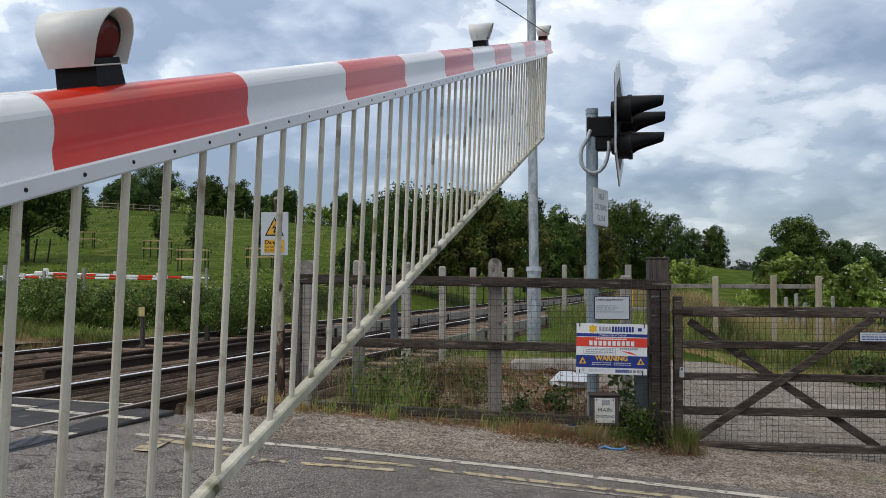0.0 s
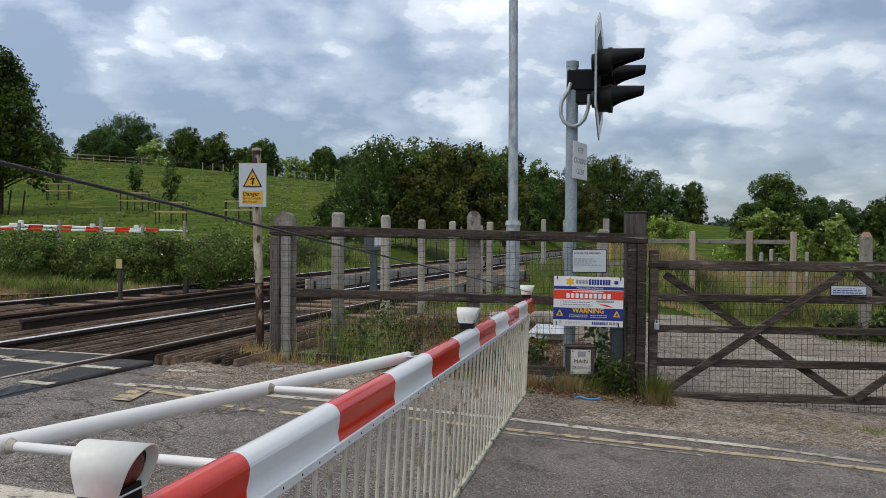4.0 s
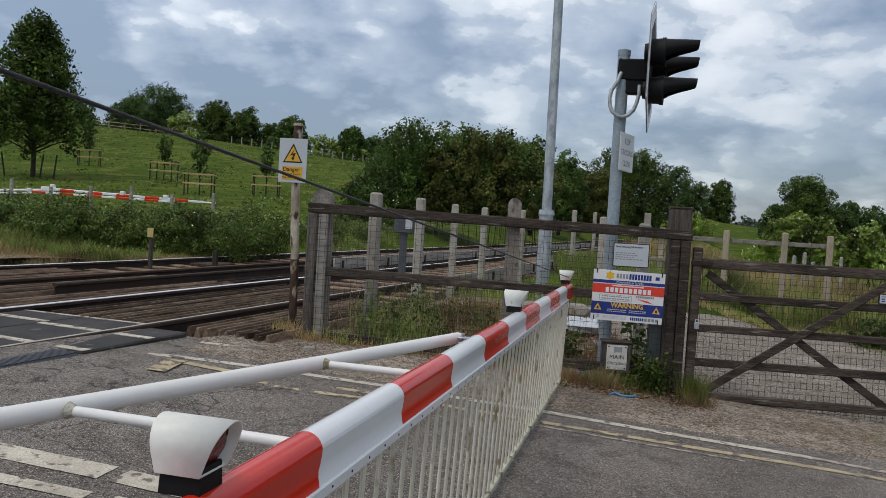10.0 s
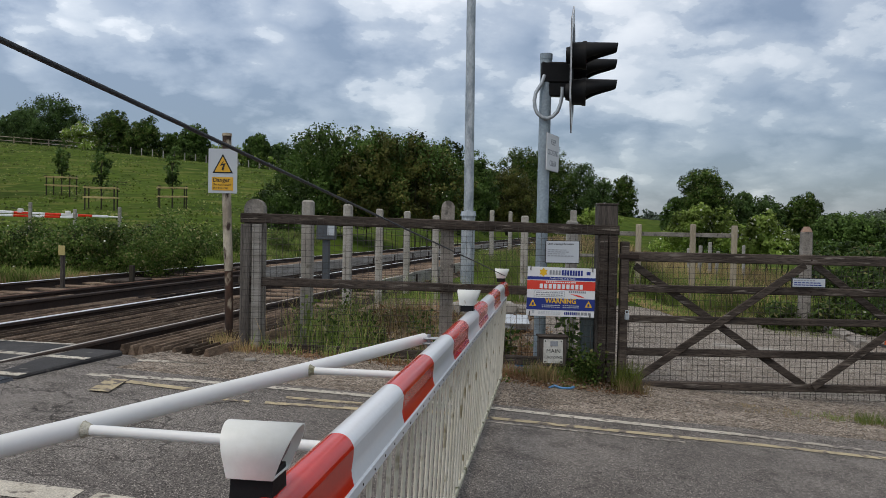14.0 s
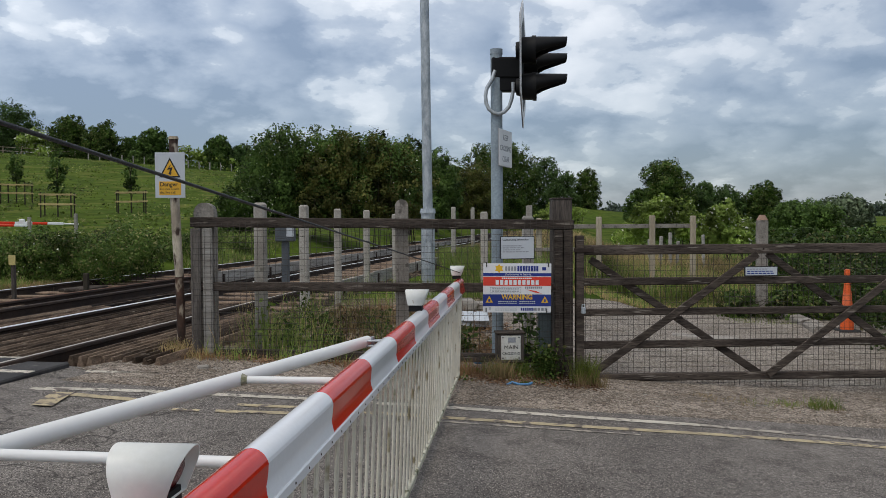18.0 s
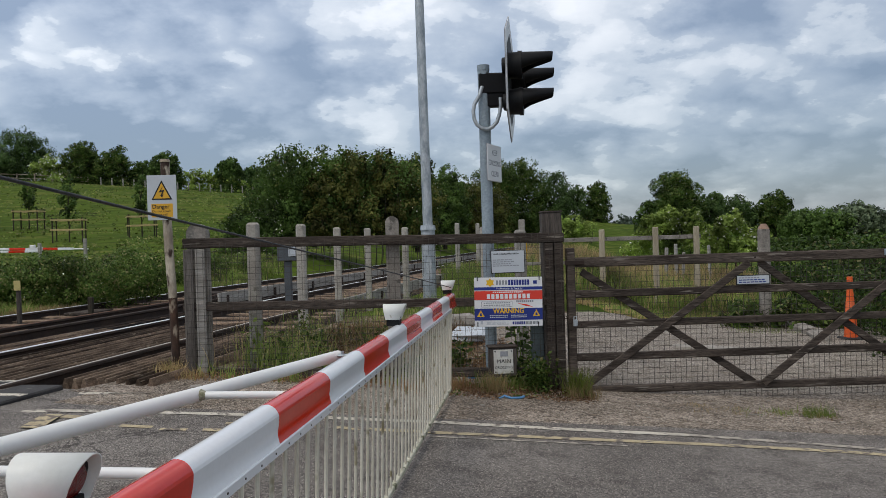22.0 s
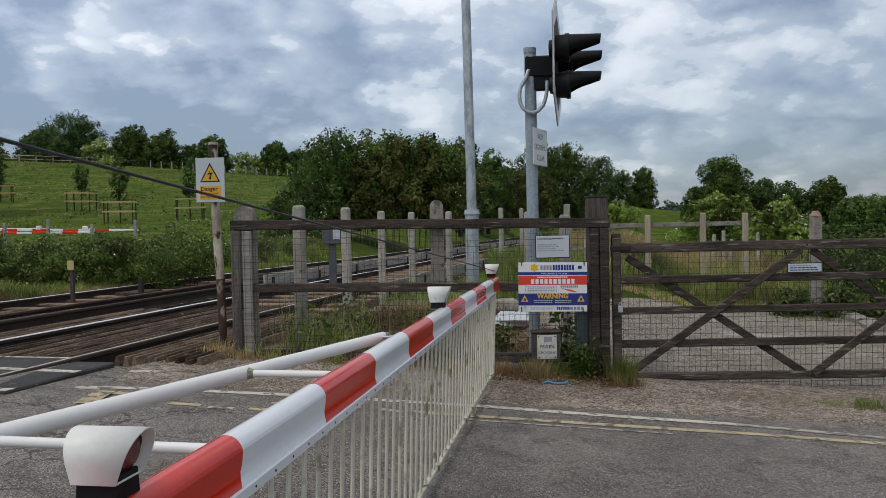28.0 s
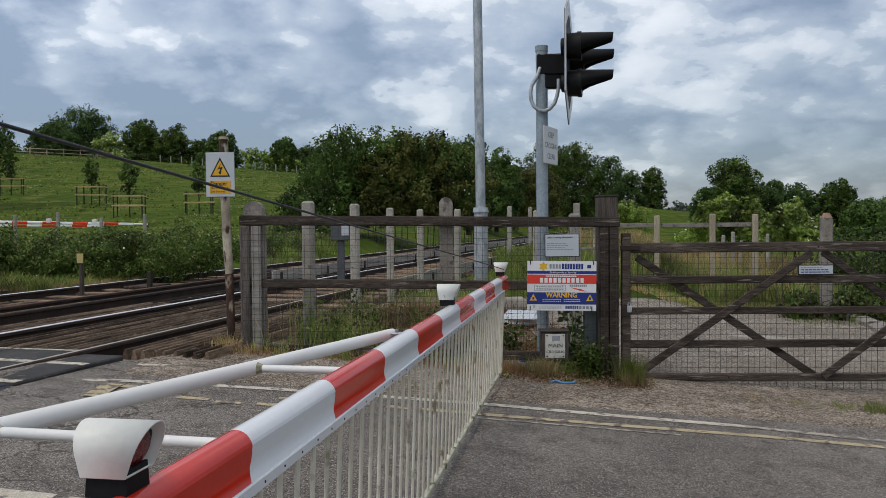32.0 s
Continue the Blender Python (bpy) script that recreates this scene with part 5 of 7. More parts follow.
def build_security_sign():
    s = thing("security_sign", "white, red and blue security warning board tied to the fence", "sign", pose(1.05, FY - 0.082, 0.912, 0, 0.8, 0))
    w, h = 0.308, 0.222
    part("board", Geo().box(-w, w, -0.003, 0.003, -h, h, 0.001), SIGN_WHITE, s)
    b = s
    y = -0.004
    part("blue_band", Geo().box(-w, w, y - 0.001, y, 0.108, 0.135, 0), SIGN_BLUE, b)
    red = part("red_band", Geo().box(-w, w, y - 0.001, y, 0.020, 0.100, 0), SIGN_RED, b)
    blue = part("blue_panel", Geo().box(-w, w, y - 0.001, y, -0.165, -0.058, 0), SIGN_BLUE, b)
    star = [(math.cos(radians(90 + 30 * i)) * (0.042 if i % 2 == 0 else 0.026) - 0.165, math.sin(radians(90 + 30 * i)) * (0.042 if i % 2 == 0 else 0.026) + 0.175) for i in range(12)]
    part("star", disc_prism(Geo(), star, y - 0.001, y), SIGN_GOLD, b)
    bars(b, -0.11, -0.01, 0.175, 0.04, y, SIGN_GREY, 4, 0.008)
    bars(b, 0.0, 0.19, 0.175, 0.048, y, SIGN_BLUE, 8, 0.006)
    bars(b, 0.225, 0.26, 0.175, 0.03, y, SIGN_BLUE, 1)
    words("lettering", "Professionals in Security", 0.024, SIGN_WHITE, b, pose(0.01, y - 0.0018, 0.1215))
    bars(red, -0.14, 0.13, 0.088, 0.011, y - 0.002, SIGN_WHITE, 16, 0.004)
    bars(red, -0.195, 0.195, 0.05, 0.042, y - 0.002, SIGN_WHITE, 10, 0.012)
    fr = part("note_frame", Geo().box(-0.245, 0.035, y - 0.001, y, -0.045, 0.006, 0), SIGN_GREY, b)
    part("note", Geo().box(-0.242, 0.032, y - 0.002, y - 0.001, -0.042, 0.003, 0), SIGN_WHITE, fr)
    bars(fr, -0.225, 0.015, -0.008, 0.009, y - 0.0025, SIGN_GREY, 12, 0.005)
    bars(fr, -0.225, 0.015, -0.028, 0.009, y - 0.0025, SIGN_GREY, 11, 0.005)
    part("red_emblem", disc_prism(Geo(), [(0.075, -0.012), (0.16, -0.04), (0.225, -0.05), (0.17, -0.026)], y - 0.001, y), SIGN_RED, b)
    bars(b, 0.07, 0.225, 0.004, 0.018, y, SIGN_GREY, 9, 0.005)
    words("lettering", "WARNING", 0.062, SIGN_GOLD, blue, pose(0, y - 0.0016, -0.083), bold=0.0018, stretch=0.93)
    bars(blue, -0.17, -0.005, -0.122, 0.007, y - 0.002, SIGN_PALE, 9, 0.004)
    bars(blue, 0.02, 0.165, -0.122, 0.007, y - 0.002, SIGN_PALE, 8, 0.004)
    bars(blue, -0.17, -0.005, -0.138, 0.007, y - 0.002, SIGN_PALE, 10, 0.004)
    bars(blue, 0.02, 0.165, -0.138, 0.007, y - 0.002, SIGN_PALE, 8, 0.004)
    for x in (-0.252, 0.252):
        t = part("warning_triangle", disc_prism(Geo(), [(x - 0.033, -0.132), (x + 0.033, -0.132), (x, -0.072)], y - 0.0022, y - 0.001), SIGN_GOLD, blue)
        part("symbol", disc_prism(Geo(), [(x - 0.01, -0.124), (x + 0.01, -0.124), (x + 0.008, -0.1), (x - 0.008, -0.1)], y - 0.003, y - 0.0022), SIGN_BLUE, t)
    bars(b, 0.035, 0.15, -0.192, 0.026, y, SIGN_BLUE, 7, 0.005)
    bars(b, 0.155, 0.275, -0.192, 0.026, y, SIGN_GREY, 4, 0.008)
    bars(b, -0.255, -0.235, -0.185, 0.03, y, SIGN_PALE, 1)
    for z in (-0.182, -0.192, -0.202):
        bars(b, -0.20, 0.0, z, 0.004, y, SIGN_PALE, 9, 0.004)
    for x, z in ((-0.28, 0.21), (0.28, 0.21), (-0.28, -0.2), (0.27, -0.21)):
        part("cable_tie", Geo().box(x - 0.004, x + 0.004, y - 0.006, y + 0.06, z - 0.02, z + 0.02, 0), SIGN_BLACK, b)
    return s


build_security_sign()

info = thing("information_sign", "pale black-edged crossing information plate on the fence", "sign", pose(1.055, FY - 0.075, 1.275, 0, -0.3, 0))
part("edge", Geo().box(-0.155, 0.155, -0.006, 0.006, -0.104, 0.104, 0.004), SIGN_BLACK, info)
pl = part("plate", Geo().box(-0.148, 0.148, -0.009, -0.006, -0.097, 0.097, 0.002), SIGN_PALE, info)
words("lettering", "Level crossing information", 0.022, SIGN_BLACK, pl, pose(-0.135, -0.0095, 0.072), "LEFT", bold=0.0004)
for i, l in enumerate((0.17, 0.19, 0.16, 0.235)):
    bars(pl, -0.135, -0.135 + l, 0.018 - 0.018 * i, 0.008, -0.0092, SIGN_GREY, 5 + i, 0.006)

gs = thing("gate_sign", "small black-edged notice plate on the gate", "sign", pose(3.305, FY - 0.05, 1.04))
part("edge", Geo().box(-0.158, 0.158, -0.006, 0.006, -0.046, 0.046, 0.004), SIGN_BLACK, gs)
pl = part("plate", Geo().box(-0.148, 0.148, -0.009, -0.006, -0.037, 0.037, 0.002), SIGN_PALE, gs)
for i, l in enumerate((0.19, 0.24, 0.25)):
    bars(pl, -0.135, -0.135 + l, 0.02 - 0.02 * i, 0.009, -0.0092, SIGN_BLUE if i else SIGN_GREY, 7, 0.006)

BOX_WHITE = mat("grubby_white", (0.66, 0.65, 0.60), (0.50, 0.48, 0.42), 12, 0.5, bump=0.0, grain=0.06, spots=(0.30, 0.25, 0.17), spot_at=0.66, spot_scale=30)
box = thing("main_crossing_box", "small grey equipment box with a white plate beside the post", "equipment box", pose(0.985, FY - 0.1, 0.385))
part("body", Geo().box(-0.13, 0.12, -0.05, 0.10, -0.14, 0.12, 0.01), POST_WOOD, box)
part("lid", Geo().box(-0.14, 0.13, -0.06, 0.11, 0.12, 0.135, 0.004), OLD_WOOD, box)
pl = part("plate", Geo().box(-0.09, 0.085, -0.056, -0.051, -0.11, 0.105, 0.002), BOX_WHITE, box, "grubby white enamel plate")
part("label_block", Geo().box(-0.03, 0.04, -0.059, -0.056, 0.045, 0.09, 0), SIGN_GREY, pl)
words("lettering", "MAIN", 0.050, SIGN_BLACK, pl, pose(0, -0.0575, 0.0), stretch=1.05)
for x, z in ((-0.075, 0.09), (0.07, 0.09), (-0.075, -0.095), (0.07, -0.095)):
    part("screw", Geo().tube((x, -0.056, z), (x, -0.059, z), 0.007, n=8), SIGN_BLACK, pl)
words("lettering", "CROSSING", 0.034, SIGN_BLACK, pl, pose(0, -0.0575, -0.055))

tr = thing("cable_trunking", "dark grey-green steel trunking beside the gate post", "trunking", pose(1.335, FY + 0.14, 0))
part("body", Geo().box(-0.06, 0.06, -0.05, 0.05, 0.0, 0.72, 0.01), OLD_GREEN, tr)

yb = thing("yellow_tag_post", "slim post with a small yellow tag", "marker post", pose(1.34, 9.3, 0.1))
part("stake", Geo().box(-0.03, 0.03, -0.03, 0.03, 0.0, 1.58, 0.006), CONCRETE, yb)
part("tag", Geo().box(-0.05, 0.045, -0.045, -0.031, 1.15, 1.38, 0.003), SIGN_GOLD, yb, "yellow tag")

DARK_GREY = mat("dark_grey_paint", (0.085, 0.095, 0.105), (0.06, 0.068, 0.076), 4, 0.6, bump=0.05)
lc = thing("lineside_cabinet", "dark grey lineside box on a post", "equipment box", pose(-2.1, 15.5, 0.3))
part("post", Geo().box(-0.065, 0.065, -0.05, 0.05, 0.0, 0.9, 0.01), DARK_GREY, lc)
part("body", Geo().box(-0.17, 0.17, -0.1, 0.1, 0.9, 1.25, 0.015), DARK_GREY, lc)
part("panel", Geo().box(0.03, 0.16, -0.108, -0.101, 0.98, 1.2, 0.004), SIGN_PALE, lc, "pale panel")

# concrete fence behind, in line with the track
cf = thing("concrete_fence", "old concrete fence posts with wire along the railway", "fence")
cpost = Geo().box(-0.055, 0.055, -0.055, 0.055, -0.2, 1.36, 0.02).mesh("post", CONCRETE)
for i, (x, y, top) in enumerate(((-1.34, 8.7, 1.71), (-1.21, 11.0, 1.74), (-0.97, 13.1, 1.73), (-0.63, 15.0, 1.74), (0.02, 15.2, 1.74), (-0.12, 14.0, 1.66), (1.20, 20.5, 1.9), (1.95, 24.0, 1.95))):
    part("post", cpost, None, cf, m=pose(x, y, top - 1.36, 0, 0, random.uniform(-8, 8)))
for z in (0.55, 0.95, 1.35):
    part("strand", Geo().path([(-1.34, 8.7, z), (-1.21, 11.0, z), (-0.63, 15.0, z + 0.04), (1.2, 20.5, z + 0.1), (1.95, 24, z + 0.15)], 0.003, n=4), WIRE, cf)
for x, y, top in ((1.28, 13.6, 1.68), (1.28, 9.0, 1.57)):
    o = tagged(part("fence_post", cpost, None, m=pose(x, y, top - 1.36)), "square old concrete fence post", "fence post")

# pasture fence at the field behind the gate
bf = thing("paddock_fence", "grey post and rail fence in tall grass", "fence")
bp = Geo().box(-0.055, 0.055, -0.05, 0.05, -0.9, 1.3, 0.015).mesh("post", PALE_WOOD)
for x, y, top in ((4.15, 18.0, 1.62), (5.3, 18.0, 1.64), (6.18, 18.0, 1.63), (2.9, 18.2, 1.6)):
    part("post", bp, None, bf, m=pose(x, y, top - 1.3))
part("rail", Geo().box(2.4, 6.3, 18.06, 18.1, 1.37, 1.46, 0.006), WEATHERED_CONCRETE, bf)
part("rail", Geo().box(2.4, 6.3, 18.06, 18.1, 0.9, 0.97, 0.006), WEATHERED_CONCRETE, bf)
RUST_CAP = mat("lichen_red", (0.36, 0.24, 0.17), (0.24, 0.15, 0.11), 9, 0.9, bump=0.4, fine=50)
for i, (x, h) in enumerate(((6.5, 1.05), (6.72, 1.13), (7.0, 1.22), (7.15, 1.0), (7.9, 1.16))):
    tagged(part("field_stake", Geo().box(-0.05, 0.05, -0.03, 0.03, -0.3, h - land(x, 22), 0.02), GREY_WOOD, m=pose(x, 22, land(x, 22), 0, (-3, 2, 0, 5, -2)[i], 10 * i)), "short grey leaning stake in the long grass", "stake", "stakes in the long grass")
rp = thing("old_post", "lone rough grey post behind the gate", "post", pose(6.22, 14.7, -0.1))
part("shaft", Geo().box(-0.085, 0.085, -0.08, 0.08, -0.3, 1.62, 0.02), WEATHERED_CONCRETE, rp)
part("tip", Geo().tube((0, 0, 1.62), (0, 0, 1.71), 0.105, 0.05, n=4), RUST_CAP, rp, "reddish weathered tip")

CONE_X, CONE_Y = 6.72, 12.85
cone = thing("traffic_cone", "tall faded orange traffic cone in the hedge", "traffic cone", pose(CONE_X, CONE_Y, max(ramp(CONE_X), land(CONE_X, CONE_Y)) + 0.03))
part("base", Geo().box(-0.15, 0.15, -0.15, 0.15, 0.0, 0.045, 0.02), RUBBER, cone, "black rubber base")
part("body", Geo().tube((0, 0, 0.045), (0, 0, 0.84), 0.10, 0.038, n=20), CONE_ORANGE, cone)
part("sleeve", Geo().tube((0, 0, 0.37), (0, 0, 0.59), 0.077, 0.06, n=20), CONE_SLEEVE, cone, "faded pale sleeve")
part("tip", Geo().tube((0, 0, 0.84), (0, 0, 0.95), 0.044, 0.04, n=16), CONE_ORANGE, cone)

TAG_YELLOW = mat("faded_yellow", (0.50, 0.42, 0.16), (0.42, 0.35, 0.14), 6, 0.6, bump=0.0)
mk = thing("track_marker", "short post with a small yellow plate across the tracks", "marker post", pose(-6.25, 14.2, 0.55))
part("stake", Geo().box(-0.032, 0.032, -0.03, 0.03, -0.3, 0.35, 0.01), POST_WOOD, mk)
part("plate", Geo().box(-0.055, 0.055, -0.05, -0.04, 0.33, 0.49, 0.004), TAG_YELLOW, mk, "yellow plate")

# ---------------------------------------------------------------- trees and growth


def tree(name, label, x, y, h, w, material, leaf, n, seed, trunk=0.18, low=0.12, lean=0.0, base=None, blossom=0, lobes=22, cone=0.0):
    """A tapered trunk with limbs and an uneven crown of leaf clumps."""
    rng = random.Random(seed)
    z0 = (land(x, y) if base is None else base) - 0.1
    t = thing(name, label, "tree" if h > 5 else "bush", pose(x, y, z0))
    top = h * 0.72
    g = Geo().path([(0, 0, 0), (lean * 0.3, 0, top * 0.4), (lean, 0, top)], [trunk, trunk * 0.72, trunk * 0.22], n=8)
    lob = []
    hc, hr = h * (0.5 + low * 0.5), h * (1 - low) * 0.5
    for i in range(lobes):
        k = 1 - 2 * (i + 0.5) / lobes
        a = i * 2.39996 + rng.uniform(-0.3, 0.3)
        side = math.sqrt(1 - k * k) if k > 0 else max(0.8, (1 - k * k) ** 0.2)
        s = w * rng.uniform(0.15, 0.24)
        s *= 1 - cone * 0.35
        side *= 1 - cone * 0.5 * (k + 1)
        rr = max(0.05, (w * 0.5 - s * 0.85)) * max(side, 0.04) * rng.uniform(0.8, 1.12)
        sz = min(s * rng.uniform(0.8, 1.05), hr * 0.6)
        zc = hc + (hr - sz) * k * rng.uniform(0.9, 1.05) * (1 if k > 0 else 0.92)
        lob.append((math.cos(a) * rr + lean * k, math.sin(a) * rr, zc, s, s, sz))
    lob.append((lean * 0.5, 0, hc - hr * 0.3 * cone, w * (0.33 - 0.1 * cone), w * (0.33 - 0.1 * cone), hr * 0.72))
    for l in lob[:-1]:
        zb = min(l[2] * 0.6, top * 0.8)
        g.path([(lean * zb / h, 0, zb), (l[0] * 0.5, l[1] * 0.5, (zb + l[2]) / 2 + 0.1), l[:3]], [trunk * 0.4, trunk * 0.25, trunk * 0.08], n=5)
    part("trunk", g, BARK, t)
    pts, out = lobes_points(lob, int(n * 1.55), seed)
    keep = pts[:, 2] > h * low * 0.4
    leaves("crown", pts[keep], leaf * 0.92, material, t, seed, face=out[keep])
    if blossom:
        p, _ = lobes_points(lob, blossom * 3, seed + 5, 0.98)
        leaves("blossom", p[p[:, 2] > h * 0.25][:blossom], leaf * 0.8, BLOSSOM, t, seed + 6, flat=0.6, long=1.0)
    return t


def thicket(name, label, category, boxes, n, leaf, material, seed, blossom=0, parts_label="", long=1.5, stems=40, up=0.0):
    """Low growth filling mounds (x, y, z, rx, ry, rz)."""
    x0, y0 = boxes[0][0], boxes[0][1]
    z0 = land(x0, y0)
    t = thing(name, label, category, pose(x0, y0, z0))
    lob = [(a - x0, b - y0, c - z0, d, e, f) for a, b, c, d, e, f in boxes]
    rng = random.Random(seed)
    g = Geo()
    for i in range(stems):
        l = rng.choice(lob)
        px, py = l[0] + rng.uniform(-0.6, 0.6) * l[3], l[1] + rng.uniform(-0.6, 0.6) * l[4]
        g.path([(px, py, land(px + x0, py + y0) - z0 - 0.05), (px + rng.uniform(-0.3, 0.3), py, l[2]), (px + rng.uniform(-0.5, 0.5), py + rng.uniform(-0.3, 0.3), l[2] + l[5] * rng.uniform(0.5, 0.95))], [0.02 * leaf / 0.1, 0.013 * leaf / 0.1, 0.004], n=4)
    tagged(part("brushwood", g, BARK, t), kind="stuff")
    pts, out = lobes_points(lob, n, seed, 0.4)
    leaves("foliage", pts, leaf, material, t, seed, long=long, up=up, face=out)
    if blossom:
        leaves("blossom", lobes_points(lob, blossom, seed + 3, 0.99)[0], leaf * 0.9, BLOSSOM, t, seed + 4, flat=0.5, long=1.0)
    return t


def mound(x0, x1, y0, y1, z0, top, n, seed, r=None):
    """Lobes strewn over a stretch of ground with an uneven top."""
    rng = random.Random(seed)
    out = []
    for i in range(n):
        x, y = x0 + (x1 - x0) * (i + rng.random()) / n, rng.uniform(y0, y1)
        h = top * rng.uniform(0.7, 1.05)
        s = r or (x1 - x0) / n * 1.1
        out.append((x, y, z0 + h * 0.5, s * rng.uniform(0.8, 1.3), s * rng.uniform(0.8, 1.2), h * 0.52))
    return out


# big hawthorn thicket beyond the tracks
def ridge_line(rows, y0, y1, z0, seed, r):
    """Lobes under a skyline given as (x, top)."""
    rng = random.Random(seed)
    out = []
    for (xa, ta), (xb, tb) in zip(rows, rows[1:]):
        n = max(1, round((xb - xa) / (r * 0.75)))
        for i in range(n):
            k = (i + 0.5) / n
            top = (ta + (tb - ta) * k - z0) * rng.uniform(0.92, 1.04)
            for lift in (0.78, 0.42):
                s = r * rng.uniform(0.8, 1.25)
                out.append((xa + (xb - xa) * k, rng.uniform(y0, y1), z0 + top * lift, s, s, top * 0.24))
    return out


thicket("hawthorn_thicket", "large dark hawthorn thicket with bronze and pale flowering twigs", "bush", ridge_line(((-8.3, 3.1), (-7.6, 4.0), (-7.0, 5.3), (-5.8, 6.2), (-4.6, 6.0), (-3.2, 5.7), (-1.6, 6.0), (-0.4, 5.6), (0.9, 4.5)), 39, 41, 0.5, 3, 0.95), 64000, 0.10, LEAF_DARK, 11, 130, stems=30)
thicket("hawthorn_thicket", "bronze-leaved thorn bushes in the thicket", "bush", ridge_line(((-4.4, 4.6), (-3.0, 5.6), (-1.6, 5.8), (-0.5, 5.2), (0.9, 4.0)), 38.2, 39.4, 0.8, 8, 0.8), 22000, 0.09, LEAF_BROWN, 12, 60, stems=16)
thicket("hawthorn_thicket", "flowering elder spray at the end of the thicket", "bush", ridge_line(((-8.2, 2.6), (-6.9, 3.3), (-5.9, 2.8)), 36.6, 37.6, 0.6, 9, 0.5), 5000, 0.09, LEAF_MID, 13, 130, stems=10)
# small sprays in a lighter leaf colour, painting the light on the thicket
thicket("hawthorn_thicket", "hawthorn sprays over the thicket in a paler green for its lit tops", "bush", ridge_line(((-7.9, 3.0), (-7.0, 5.1), (-5.8, 6.0), (-4.6, 5.8), (-3.2, 5.6), (-1.6, 5.8), (-0.4, 5.4), (0.7, 4.4)), 38.0, 39.2, 1.0, 14, 0.42), 17000, 0.085, LEAF_MID, 15, 160, stems=12)
twigs = thing("hawthorn_twigs", "thin bare and leafy twigs sticking out of the thicket top", "twigs", pose(-4, 40, 5))
tr_rng = random.Random(77)
for i in range(26):
    x = tr_rng.uniform(-2.9, 4.6)
    z = (1.0 if x < 3 else 0.5) + tr_rng.uniform(-0.3, 0.2)
    part("twig", Geo().path([(x, 0, z - 0.8), (x + tr_rng.uniform(-0.2, 0.2), 0, z - 0.2), (x + tr_rng.uniform(-0.7, 0.7), 0, z + tr_rng.uniform(-0.05, 0.15))], [0.014, 0.01, 0.004], n=4), BARK, twigs)
# trees beyond the thicket, on both sides of the line
for x, y, h, w, m, n, label in ((2.4, 66, 6.8, 4.4, LEAF_MID, 12000, "broad green tree behind the thicket"), (0.2, 52, 6.2, 3.6, LEAF_DARK, 8000, "dark tree at the end of the thicket"), (4.3, 86, 7.6, 5.5, LEAF_DARK, 8000, "dark tree behind the railway"), (6.0, 74, 6.4, 6.2, LEAF_BROWN, 11000, "bronze green bushy tree beside the railway"),
                               (11.6, 118, 13.0, 8.0, LEAF_DARK, 11000, "tall dark tree beside the railway"), (16.2, 124, 13.6, 9.2, LEAF_DARK, 12000, "tall dark tree with a broad crown"), (21.6, 128, 11.6, 7.5, LEAF_FAR, 8000, "dark rounded tree in the row"), (25.2, 130, 9.4, 6.4, LEAF_FAR, 7000, "smaller tree in the row"), (28.9, 130, 9.8, 5.2, LEAF_DARK, 8000, "dark egg-shaped tree at the end of the row")):
    tree("tree", label, x, y, h, w, m, 0.125 if y < 80 else 0.19, int(n * 1.35), int(x * 7 + y), low=-0.04, base=0.9)
thicket("scrub", "low pale green scrub at the field edge", "bush", ridge_line(((13.4, 2.6), (15.2, 3.9), (17.2, 2.8)), 79, 82, 0.6, 29, 0.9), 4000, 0.15, LEAF_LIGHT, 29, stems=8)
# ridge trees
for i, (px, py, h, w, m) in enumerate(((-61.0, 128, 10.4, 11.8, LEAF_FAR), (-66.6, 130, 7.6, 7.0, LEAF_FAR), (-82, 140, 9, 8, LEAF_FAR), (-50.2, 126, 9.4, 6.6, LEAF_DARK), (-45.4, 126, 8.6, 6.8, LEAF_DARK), (-41.6, 128, 7.4, 4.6, LEAF_MID), (-38.6, 128, 7.2, 5.8, LEAF_MID), (-29.2, 130, 7.6, 5.0, LEAF_MID), (-26.0, 131, 6.6, 5.5, LEAF_FAR), (-22.5, 131, 6.0, 6.0, LEAF_FAR))):
    tz = (21.2, 19.0, 19.5, 18.5, 17.5, 15.6, 16.7, 15.9, 14.5, 13.0)[i] - h
    tree("tree", "dark leafy tree on the ridge of the pasture", px, py, h, w, m, 0.215, 14000 if i != 5 else 7000, 30 + i, trunk=0.3, low=-0.06, base=tz)
thicket("hedge", "pale flowering hawthorn hedge on the ridge", "hedge", ridge_line(((-37.2, 13.0), (-34, 14.0), (-30.5, 13.2), (-26, 12.0), (-20, 11.4)), 129, 131, 8.6, 41, 1.3), 9000, 0.26, LEAF_LIGHT, 42, 500, stems=10)
thicket("hedge", "pale flowering hawthorn bush under the ridge trees", "hedge", ridge_line(((-56.6, 15.2), (-54.4, 16.2), (-52.6, 14.6)), 124, 126, 11.0, 43, 1.2), 3500, 0.25, LEAF_LIGHT, 44, 420, stems=6)
tree("tree", "young cone-shaped field tree with open lower boughs", -31.3, 49.6, 10.6, 8.2, LEAF_DARK, 0.17, 15000, 51, trunk=0.16, low=0.13, cone=0.9, lobes=60)
for dx in (-1.3, 1.0, 1.9):
    tagged(part("tree_stake", Geo().tube((0, 0, -0.2), (0.22 if dx > 0 else -0.3, 0, 1.5), 0.05, n=6), BARK, m=pose(-31.6 + dx, 49.2, land(-31.6 + dx, 49.2))), "dark leaning stake beside the field tree", "stake", "stakes round the field tree")
